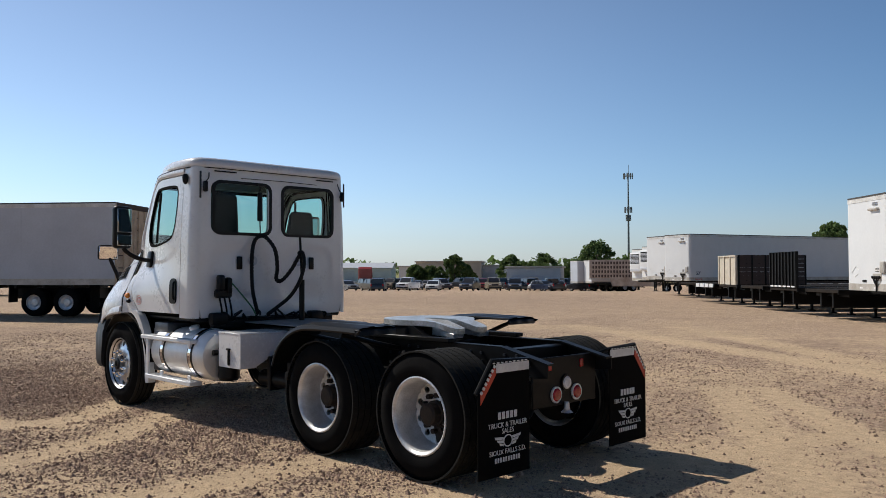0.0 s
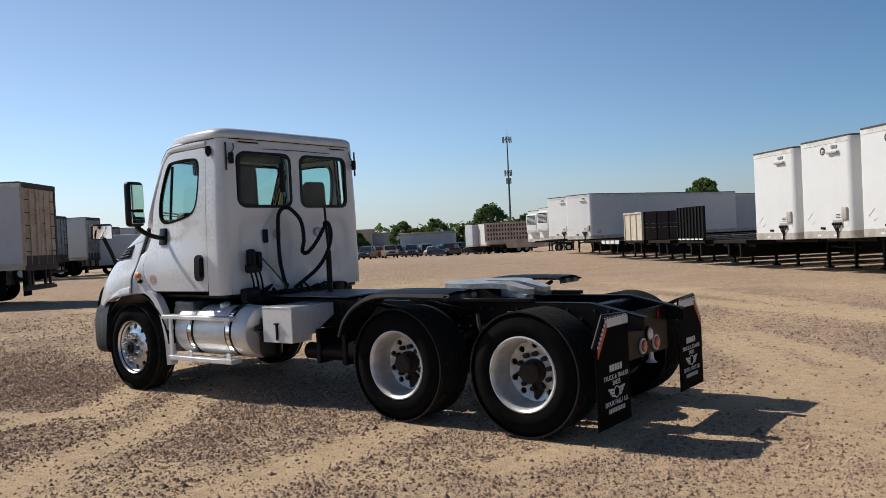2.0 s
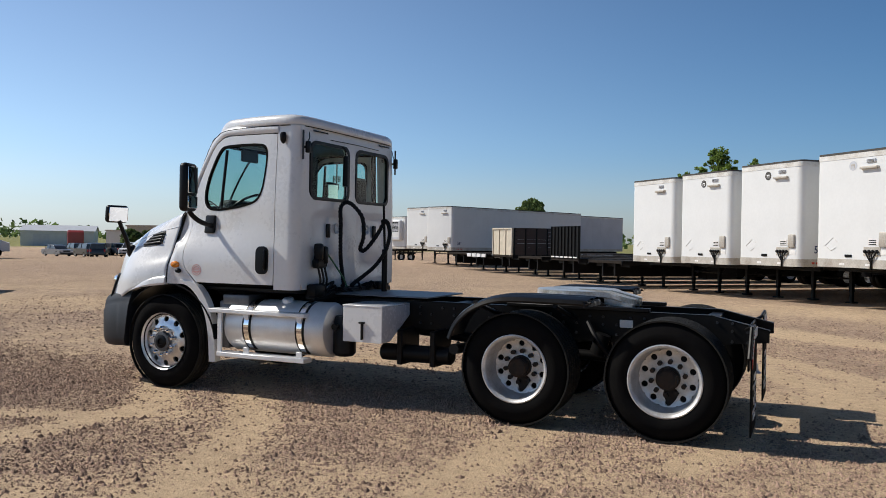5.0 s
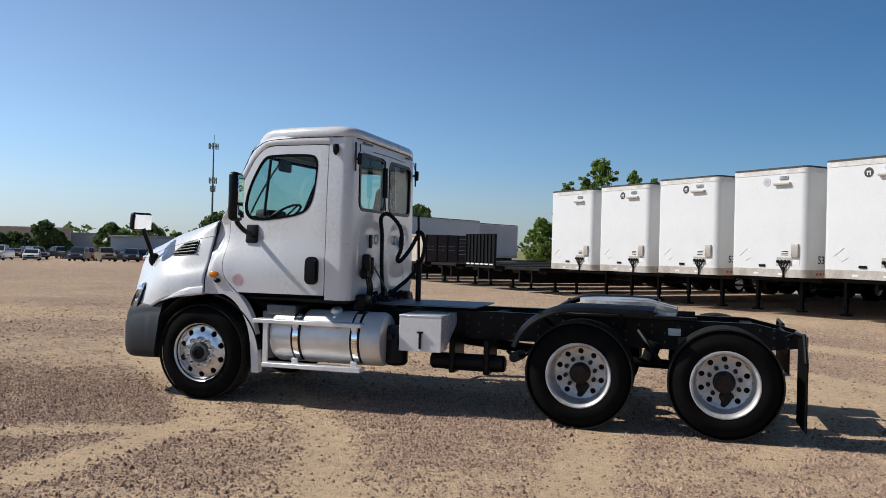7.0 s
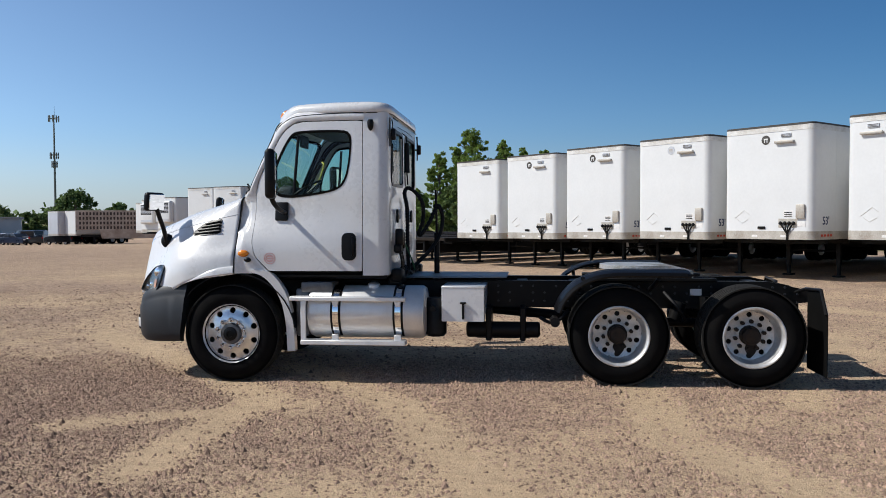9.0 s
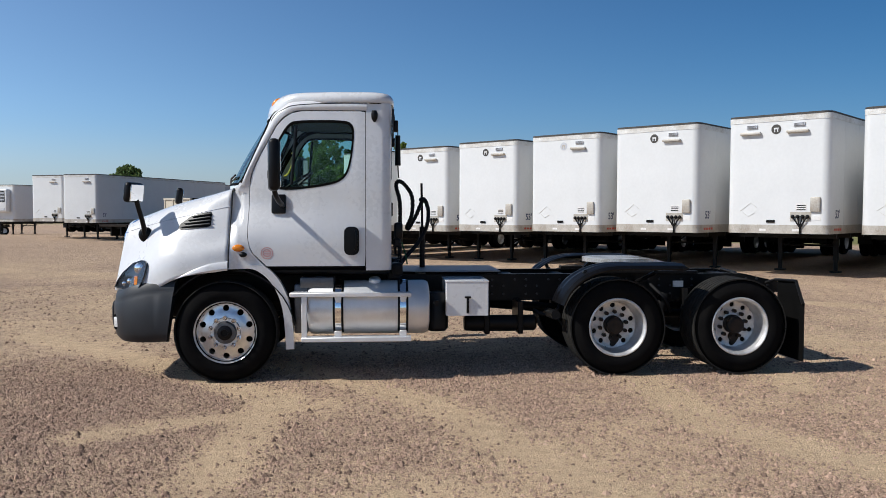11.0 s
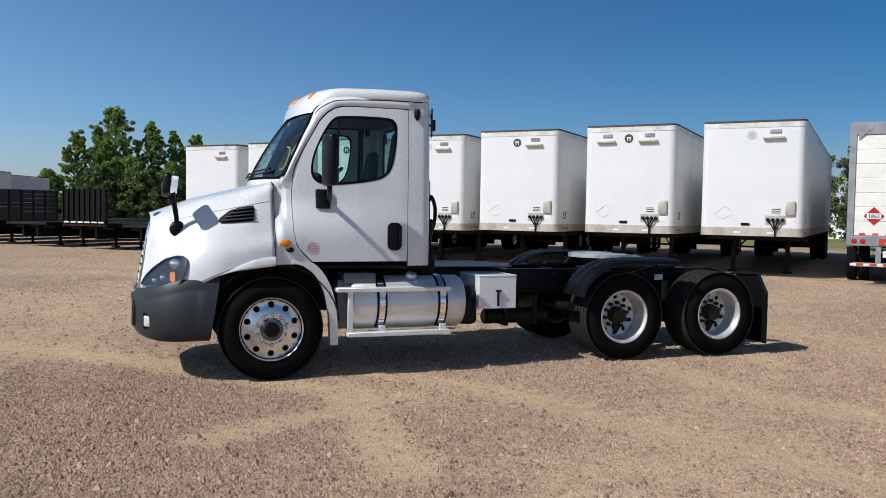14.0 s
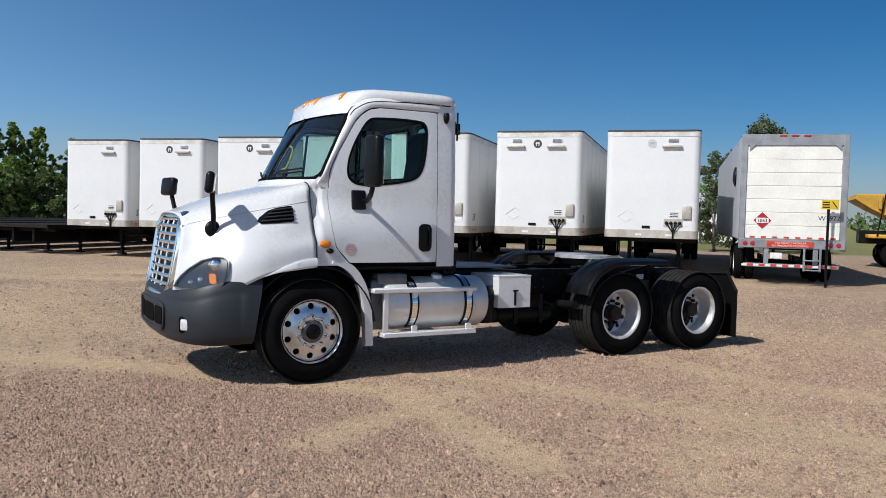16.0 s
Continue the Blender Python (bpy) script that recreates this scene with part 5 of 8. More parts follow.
bm = B()
tube(bm, coil([(1.74, -0.28, 1.13), (1.74, -0.35, 1.42), (1.74, -0.36, 1.78), (1.70, -0.30, 1.97), (1.73, -0.23, 2.03), (1.80, -0.19, 1.99), (1.88, -0.14, 1.86), (1.88, -0.11, 1.66), (1.83, -0.09, 1.53), (1.85, -0.03, 1.51), (1.93, 0.05, 1.64), (2.00, 0.11, 1.80), (2.03, 0.13, 1.84)], 0.016, 125, 0.005), 0.021, 8)
part("coiled_air_line", bm, M_HOSE, truck, "black coiled air line", angle=180)
bm = B()
tube(bm, coil([(1.76, -0.16, 1.12), (1.83, -0.08, 1.20), (1.95, 0.02, 1.33), (2.05, 0.08, 1.50), (2.08, 0.12, 1.68), (2.05, 0.13, 1.81), (2.01, 0.12, 1.84)], 0.016, 90, 0.0045), 0.020, 8)
part("coiled_electric_line", bm, M_HOSE, truck, "black coiled electric cable", angle=180)
bm = B()
cyl(bm, (2.01, 0.14, 1.0), (2.01, 0.14, 1.52), 0.032, 14)
cyl(bm, (2.01, 0.14, 1.52), (2.00, 0.12, 2.02), 0.014, 10)
box(bm, 1.97, 2.04, 0.09, 0.17, 1.80, 1.86, 0.02)
part("hose_post", bm, M_BLACK, truck, "black sprung hose post")
for y in (-0.245,):
    bm = B()
    cyl(bm, (1.72, y, 2.20), (1.72, y, 2.53), 0.032, 12, r2=0.028)
    tube(bm, [(1.67, y, 2.64), (1.72, y, 2.60), (1.72, y, 2.52)], 0.007, 6)
    tube(bm, [(1.72, y, 2.20), (1.725, y, 2.13), (1.73, y, 2.06)], 0.008, 6)
    part("hose_hanger", bm, M_BLACK, truck, "black spring hose hanger")
bm = B()
tube(bm, [(1.70, -0.66, 1.55), (1.74, -0.55, 1.42), (1.80, -0.40, 1.22), (1.82, -0.35, 1.12)], 0.009, 6, n=14)
part("green_line", bm, M_GREEN, truck, "thin green air line")
bm = B()
box(bm, 1.66, 1.74, -0.80, -0.60, 1.32, 1.42, 0.02)
box(bm, 1.67, 1.76, -0.78, -0.70, 1.40, 1.58, 0.025, 2)
box(bm, 1.67, 1.76, -0.68, -0.61, 1.36, 1.55, 0.025, 2)
for y in (-0.76, -0.70, -0.64):
    tube(bm, [(1.72, y, 1.34), (1.74, y + 0.02, 1.2), (1.70, y + 0.05, 1.09)], 0.012, 6, n=8)
part("coupling_holder", bm, M_BLACK, truck, "black coupling holder with hose ends")
bm = B()
rnd = random.Random(5)
for k in range(14):
    y = -0.75 + 0.11 * k
    tube(bm, [(1.66, y, 1.08 + rnd.uniform(-0.02, 0.05)), (1.75, y + rnd.uniform(-0.1, 0.1), 1.12 + rnd.uniform(-0.05, 0.06)), (1.72, y + rnd.uniform(-0.2, 0.2), 1.03)], 0.014, 6, n=8)
box(bm, 1.60, 1.74, -0.82, 0.80, 0.98, 1.09, 0.02)
box(bm, 1.64, 1.76, -0.86, -0.66, 1.02, 1.16, 0.03, 2)
box(bm, 1.64, 1.78, 0.45, 0.62, 1.02, 1.14, 0.03, 2)
part("valve_bracket", bm, M_CHASSIS, truck)
bm = box(B(), 4.78, 4.90, -0.448, -0.436, 0.86, 0.93, 0.002)
part("warning_label", bm, M_REFLW, truck, "white warning label on the frame")
bm = cyl(B(), (3.35, -0.55, 0.60), (3.35, -0.95, 0.62), 0.05, 12)
part("brake_can", bm, M_CHASSIS, truck)
bm = cyl(B(), (4.60, -0.55, 0.62), (4.66, -0.55, 0.80), 0.07, 14)
part("brake_can", bm, M_CHASSIS, truck)
for pts in ([(3.2, -0.5, 0.62), (3.3, -0.6, 0.58), (3.42, -0.62, 0.62), (3.5, -0.5, 0.7)], [(4.5, -0.5, 0.9), (4.62, -0.62, 0.75), (4.72, -0.55, 0.6)]):
    part("brake_hose", tube(B(), pts, 0.02, 6, n=10), M_HOSE, truck)


# ---- ground: one sheet to the horizon ----
TRACK_LINES = [([(0.6, -0.4), (1.95, -2.05), (2.5, -3.3), (3.3, -5.2)], 0.22), ([(4.2, 0.5), (4.2, -2.9), (5.3, -4.8)], 0.24), ([(-3.2, 2.0), (-0.95, -0.1), (0.6, -1.8), (0.5, -4.0)], 0.2), ([(-0.6, -3.0), (1.0, -2.1)], 0.15), ([(4.6, 5.2), (7.6, 0.9)], 0.24), ([(5.0, 5.6), (7.4, 2.8)], 0.2), ([(6.9, 3.0), (5.6, -1.6)], 0.2), ([(8.5, 6.5), (-6.0, 16.0)], 0.35), ([(10.0, 5.0), (-4.0, 18.5)], 0.3)]
TRACKS = [(a, b, w) for line, w in TRACK_LINES for a, b in zip(line, line[1:])]
U_AX = Vector((0.728, 0.685))


def seg_dist(x, y, a, b):
    ax, ay, bx, by = *a, *b
    dx, dy = bx - ax, by - ay
    L = math.hypot(dx, dy)
    t = ((x - ax) * dx + (y - ay) * dy) / L
    side_ = abs((x - ax) * dy - (y - ay) * dx) / L
    over = max(0.0, -t - 0.1, t - L - 0.1)
    return math.hypot(side_, over)


def sandy(x, y):
    n = noise.noise((x * 0.7, y * 0.7, 3.0)) * 0.36 + noise.noise((x * 1.9, y * 1.9, 8.0)) * 0.40 + noise.noise((x * 5.0, y * 5.0, 11.0)) * 0.26
    v = 0.44 + 0.46 * noise.noise((x * 0.22 + 4, y * 0.22, 1.0))
    for a, b, w in TRACKS:
        d = seg_dist(x, y, a, b) + n * 0.30
        v = max(v, 0.98 - (max(0.0, d) / (w * 1.4)) ** 2 * 0.40 if d < w * 2.2 else 0)
    return min(1.0, max(0.0, v + n * 0.62 + noise.noise((x * 9.0, y * 9.0, 17.0)) * 0.16))


def fall(x, y):
    """The yard dips a little along the row of vans and drops gently towards the far cars."""
    u = -0.6 * x + 0.8 * y
    return 1.3 * smooth(45, 120, u) + 0.16 * smooth(4, 20, u) * smooth(-26, -16, x)


def stand(x, y, ang):
    """A pose on the falling ground of the yard."""
    return pose(x, y, -fall(x, y), 0, 0, ang)


def axis_steps(lo, hi, fine, far):
    out_, s, x = [], fine, lo
    inner = list(np.arange(lo, hi + 1e-6, fine))
    up, x = [], hi
    while x < far:
        s *= 1.085
        x += s
        up.append(x)
    dn, x, s = [], lo, fine
    while x > -far:
        s *= 1.085
        x -= s
        dn.append(x)
    return np.array(dn[::-1] + inner + up)


gx, gy = axis_steps(-9, 11, 0.1, 4200), axis_steps(-8, 9, 0.1, 4200)
nx, ny = len(gx), len(gy)
verts, sand, grass = [], [], []
for yv in gy:
    for xv in gx:
        x, y = float(xv), float(yv)
        near = max(abs(x - 1) - 10, abs(y) - 9, 0)
        z = 0.0
        if near < 60:
            f = 1 / (1 + near / 8)
            fine_ = 1 - smooth(0.5, 7, near)
            z = f * fine_ * (0.014 * noise.noise((x * 0.9, y * 0.9, 0)) + 0.007 * noise.noise((x * 3.1, y * 3.1, 5)) + 0.004 * noise.noise((x * 8, y * 8, 9)))
            calm = smooth(2, 16, near)
            sd = (1 - calm) * sandy(x, y) + calm * (0.30 + 0.2 * noise.noise((x * 0.05, y * 0.05, 0)))
            z -= f * fine_ * 0.012 * sd
        else:
            sd = 0.30 + 0.2 * noise.noise((x * 0.05, y * 0.05, 0))
        u = x * U_AX.x + y * U_AX.y
        g = smooth(42.0, 45.0, u + 1.5 * noise.noise((x * 0.15, y * 0.15, 2))) * smooth(4, 12, x - 0.3 * y)
        g = max(g, smooth(190, 230, math.hypot(x, y)))
        verts.append((x, y, z - fall(x, y)))
        sand.append(max(0, min(1, sd)))
        grass.append(g)
idx = np.arange(nx * ny).reshape(ny, nx)
faces = np.stack([idx[:-1, :-1], idx[:-1, 1:], idx[1:, 1:], idx[1:, :-1]], -1).reshape(-1, 4)
me = bpy.data.meshes.new("ground")
me.from_pydata(verts, [], faces.tolist())
me.polygons.foreach_set("use_smooth", [True] * len(me.polygons))
for nm, vals in (("sand", sand), ("grass", grass)):
    at = me.attributes.new(nm, "FLOAT", "POINT")
    at.data.foreach_set("value", vals)
ground = tagged(new("ground", me), "gravel yard of pinkish crushed stone with sandy tyre tracks", "ground", kind="structure")


def ground_material():
    m = bpy.data.materials.new("crushed_quartzite")
    m.use_nodes = True
    n, l = m.node_tree.nodes, m.node_tree.links
    b = n["Principled BSDF"]
    b.inputs["Roughness"].default_value = 0.95
    b.inputs["Specular IOR Level"].default_value = 0.15
    tc = n.new("ShaderNodeTexCoord")

    def attr(name):
        a = n.new("ShaderNodeAttribute")
        a.attribute_name = name
        return a.outputs["Fac"]

    def tex(kind, scale, **kw):
        t = n.new(kind)
        t.inputs["Scale"].default_value = scale
        for k, v in kw.items():
            t.inputs[k].default_value = v
        l.new(tc.outputs["Object"], t.inputs["Vector"])
        return t

    def mix(a, bb, fac, mode="MIX"):
        x = n.new("ShaderNodeMix")
        x.data_type, x.blend_type = "RGBA", mode
        for s, v in ((x.inputs[6], a), (x.inputs[7], bb)):
            if isinstance(v, tuple):
                s.default_value = (*v, 1)
            else:
                l.new(v, s)
        if isinstance(fac, float):
            x.inputs[0].default_value = fac
        else:
            l.new(fac, x.inputs[0])
        return x.outputs[2]

    def ramp(src, rows):
        r = n.new("ShaderNodeValToRGB")
        e = r.color_ramp.elements
        while len(e) < len(rows):
            e.new(0.5)
        for q, (p, c) in zip(e, rows):
            q.position, q.color = p, (*c, 1)
        l.new(src, r.inputs["Fac"])
        return r.outputs["Color"]

    st = tex("ShaderNodeTexVoronoi", 48.0, Randomness=1.0)
    st2 = tex("ShaderNodeTexVoronoi", 120.0, Randomness=1.0)
    big = tex("ShaderNodeTexNoise", 0.55, Detail=5.0)
    mid = tex("ShaderNodeTexNoise", 9.0, Detail=6.0)
    sep = n.new("ShaderNodeSeparateColor")
    l.new(st.outputs["Color"], sep.inputs[0])
    stone = ramp(sep.outputs[0], [(0.0, (0.27, 0.196, 0.150)), (0.4, (0.43, 0.315, 0.24)), (0.75, (0.50, 0.371, 0.283)), (1.0, (0.60, 0.455, 0.35))])
    sep2 = n.new("ShaderNodeSeparateColor")
    l.new(st2.outputs["Color"], sep2.inputs[0])
    stone = mix(stone, ramp(sep2.outputs[1], [(0, (0.26, 0.19, 0.145)), (1, (0.62, 0.465, 0.355))]), 0.4)
    sandc = ramp(mid.outputs["Fac"], [(0.3, (0.55, 0.412, 0.272)), (0.7, (0.66, 0.506, 0.338))])
    grit = tex("ShaderNodeTexNoise", 150.0, Detail=3.0, Roughness=0.7)
    sandc = mix(sandc, ramp(grit.outputs["Fac"], [(0.36, (0.66, 0.64, 0.62)), (0.5, (1.0, 1.0, 1.0)), (0.64, (1.2, 1.19, 1.17))]), 1.0, "MULTIPLY")
    # the sand's edge breaks up between the stones
    am = n.new("ShaderNodeMath")
    am.operation = "MULTIPLY_ADD"
    am.inputs[1].default_value = 0.9
    l.new(mid.outputs["Fac"], am.inputs[0])
    l.new(attr("sand"), am.inputs[2])
    sm = n.new("ShaderNodeMath")
    sm.operation = "MULTIPLY_ADD"
    sm.inputs[1].default_value = 0.35
    l.new(sep2.outputs[0], sm.inputs[0])
    l.new(am.outputs[0], sm.inputs[2])
    fac = n.new("ShaderNodeMapRange")
    fac.inputs["From Min"].default_value, fac.inputs["From Max"].default_value = 0.72, 1.34
    l.new(sm.outputs[0], fac.inputs["Value"])
    col = mix(stone, sandc, fac.outputs["Result"])
    col = mix(col, ramp(big.outputs["Fac"], [(0.35, (0.92, 0.90, 0.90)), (0.65, (1.03, 1.01, 1.0))]), 1.0, "MULTIPLY")
    clod = tex("ShaderNodeTexNoise", 22.0, Detail=6.0, Roughness=0.8)
    soft_ = n.new("ShaderNodeMapRange")
    soft_.inputs["To Min"].default_value, soft_.inputs["To Max"].default_value = 1.0, 0.25
    l.new(fac.outputs["Result"], soft_.inputs["Value"])
    calmer = soft_.outputs["Result"]
    mot = tex("ShaderNodeTexNoise", 7.0, Detail=10.0, Roughness=0.75)
    col = mix(col, ramp(mot.outputs["Fac"], [(0.36, (0.66, 0.65, 0.65)), (0.50, (0.98, 0.97, 0.96)), (0.64, (1.22, 1.20, 1.17))]), calmer, "MULTIPLY")
    col = mix(col, ramp(clod.outputs["Fac"], [(0.36, (0.58, 0.56, 0.55)), (0.50, (1.0, 1.0, 1.0)), (0.62, (1.22, 1.21, 1.20))]), calmer, "MULTIPLY")
    gn = tex("ShaderNodeTexNoise", 3.0, Detail=8.0)
    gcol = ramp(gn.outputs["Fac"], [(0.3, (0.16, 0.17, 0.06)), (0.7, (0.30, 0.28, 0.12))])
    col = mix(col, gcol, attr("grass"))
    l.new(col, b.inputs["Base Color"])
    hm = n.new("ShaderNodeMath")
    hm.operation = "ADD"
    l.new(st.outputs["Distance"], hm.inputs[0])
    l.new(st2.outputs["Distance"], hm.inputs[1])
    bp = n.new("ShaderNodeBump")
    bp.invert = True
    bp.inputs["Distance"].default_value = 0.014
    inv = n.new("ShaderNodeMapRange")
    inv.inputs["To Min"].default_value, inv.inputs["To Max"].default_value = 1.0, 0.65
    l.new(fac.outputs["Result"], inv.inputs["Value"])
    l.new(inv.outputs["Result"], bp.inputs["Strength"])
    l.new(hm.outputs[0], bp.inputs["Height"])
    # clods and ruts a hand wide
    bp2 = n.new("ShaderNodeBump")
    bp2.inputs["Distance"].default_value = 0.05
    bp2.inputs["Strength"].default_value = 0.5
    l.new(clod.outputs["Fac"], bp2.inputs["Height"])
    l.new(bp.outputs["Normal"], bp2.inputs["Normal"])
    l.new(bp2.outputs["Normal"], b.inputs["Normal"])
    return m


me.materials.append(ground_material())


def gravel(count, seed, size, name, spread):
    """Loose stones pressed into the yard, one mesh."""
    rg = np.random.default_rng(seed)
    shape = np.array([(1, 0, -0.1), (0.3, 0.92, -0.1), (-0.8, 0.62, -0.1), (-0.85, -0.55, -0.1), (0.25, -0.95, -0.1), (0.12, 0.04, 0.84)])
    tri_ = np.array([(0, 1, 5), (1, 2, 5), (2, 3, 5), (3, 4, 5), (4, 0, 5)])
    sand_ = np.array(sand).reshape(ny, nx)
    level = np.array(verts)[:, 2].reshape(ny, nx)

    def at_(grid, x, y):
        i = np.clip(np.searchsorted(gx, x) - 1, 0, nx - 2)
        j = np.clip(np.searchsorted(gy, y) - 1, 0, ny - 2)
        u, v = (x - gx[i]) / (gx[i + 1] - gx[i]), (y - gy[j]) / (gy[j + 1] - gy[j])
        return grid[j, i] * (1 - u) * (1 - v) + grid[j, i + 1] * u * (1 - v) + grid[j + 1, i] * (1 - u) * v + grid[j + 1, i + 1] * u * v

    m = count * 4
    x, y = rg.uniform(*spread[0], m), rg.uniform(*spread[1], m)
    keep = rg.random(m) > np.clip(at_(sand_, x, y) * 1.5 - 0.42, 0, 0.93)
    # the stones thin out towards every edge
    (x0, x1), (y0, y1) = spread
    rim = np.minimum(np.minimum(x - x0, x1 - x), np.minimum(y - y0, (y1 - y) * (0.25 if y1 > 1 else 1.0)))
    keep &= rg.random(m) < np.clip(rim / 1.5, 0, 1)
    x, y = x[keep][:count], y[keep][:count]
    n = len(x)
    s = size * (0.6 + rg.random(n) ** 3 * 1.5)
    a = rg.uniform(0, 6.28, n)
    p = shape[None] * (1 + rg.uniform(-0.3, 0.3, (n, 6, 3))) * np.stack([s, s * rg.uniform(0.55, 1, n), s * rg.uniform(0.55, 1.15, n)], -1)[:, None]
    ca, sa = np.cos(a)[:, None], np.sin(a)[:, None]
    q = np.stack([p[..., 0] * ca - p[..., 1] * sa + x[:, None], p[..., 0] * sa + p[..., 1] * ca + y[:, None], p[..., 2] + at_(level, x, y)[:, None]], -1)
    me_ = bpy.data.meshes.new(name)
    me_.vertices.add(6 * n)
    me_.vertices.foreach_set("co", q.reshape(-1))
    f = (tri_[None] + 6 * np.arange(n)[:, None, None]).reshape(-1)
    me_.loops.add(len(f))
    me_.loops.foreach_set("vertex_index", f)
    me_.polygons.add(len(f) // 3)
    me_.polygons.foreach_set("loop_start", np.arange(0, len(f), 3))
    me_.polygons.foreach_set("use_smooth", [False] * (len(f) // 3))
    me_.update(calc_edges=True)
    return me_


M_STONE = mat("loose_quartzite", (0.36, 0.247, 0.183), 0.9, var=0.2, scale=25, col2=(0.22, 0.148, 0.112), bump=0.1, bscale=200, island=0.48, spec=0.08)
for nm, cnt, sd, sz, sp in (("gravel", 160000, 3, 0.0096, ((-5.6, 8.2), (-6.8, 0.7))), ("gravel", 16000, 21, 0.0165, ((-5.6, 8.2), (-6.8, 0.7))), ("gravel", 38000, 9, 0.0125, ((1.0, 15), (-0.7, 13))), ("gravel", 20000, 11, 0.0115, ((-11.5, -3.6), (-7, 0.8))), ("gravel", 15000, 12, 0.0115, ((6.2, 13.5), (-6, 0.8))), ("gravel", 15000, 14, 0.016, ((-14, 3.0), (-0.7, 13)))):
    gm = gravel(cnt, sd, sz, nm, sp)
    gm.materials.append(M_STONE)
    tagged(new(nm, gm), "loose pink and brown crushed stones on the yard", "gravel", kind="stuff")


# ---- trailers: x runs from the nose to the rear ----
def trailer_wheels(parent, xs, w=1.05, r=0.51, dual=True):
    for x in xs:
        bm = cyl(B(), (x, -w, r), (x, w, r), 0.06, 10)
        box(bm, x - 0.5, x + 0.5, -0.5, -0.42, r - 0.02, 0.72, 0.01)
        box(bm, x - 0.5, x + 0.5, 0.42, 0.5, r - 0.02, 0.72, 0.01)
        part("axle", bm, M_CHASSIS, parent)
    for x in xs:
        for s in (1, -1):
            bm = B()
            for y in ((w + 0.14, w - 0.16) if dual else (w,)):
                lathe(bm, tyre_profile(r, 0.27, 0.28), (x, s * y, r), (0, s, 0), 28)
            wh = part("wheel", bm, M_RUBBER, parent, "black trailer tyre pair")
            bm = lathe(B(), [(0.285, 0.12), (0.26, 0.04), (0.16, 0.0), (0.12, 0.06), (0.0, 0.07)], (x, s * (w + 0.14), r), (0, s, 0), 20)
            part("rim", bm, M_RIM_DULL, wh)


def landing_legs(parent, x, h=1.15, w=0.75):
    for s in (1, -1):
        bm = B()
        box(bm, x - 0.06, x + 0.06, s * w - 0.06, s * w + 0.06, 0.35, h, 0.006)
        box(bm, x - 0.045, x + 0.045, s * w - 0.045, s * w + 0.045, 0.05, 0.4, 0.004)
        box(bm, x - 0.13, x + 0.13, s * w - 0.13, s * w + 0.13, 0.0, 0.05, 0.006)
        part("landing_leg", bm, M_CHASSIS, parent)
    bm = B()
    tube(bm, [(x, -w, 0.75), (x, w, 0.75)], 0.03, 8)
    tube(bm, [(x, -w, 0.6), (x + 0.7, -w * 0.5, h)], 0.025, 6)
    tube(bm, [(x, w, 0.6), (x + 0.7, w * 0.5, h)], 0.025, 6)
    part("leg_brace", bm, M_CHASSIS, parent)


def van_outline(L, W, r, grow=0.0):
    o = [(L + grow, -W / 2 - grow), (L + grow, W / 2 + grow)]
    for a0, cy in ((90, W / 2 - r), (180, -W / 2 + r)):
        for i in range(9):
            a = radians(a0 + 90 * i / 8)
            o.append((r + (r + grow) * math.cos(a), cy + (r + grow) * math.sin(a)))
    return o


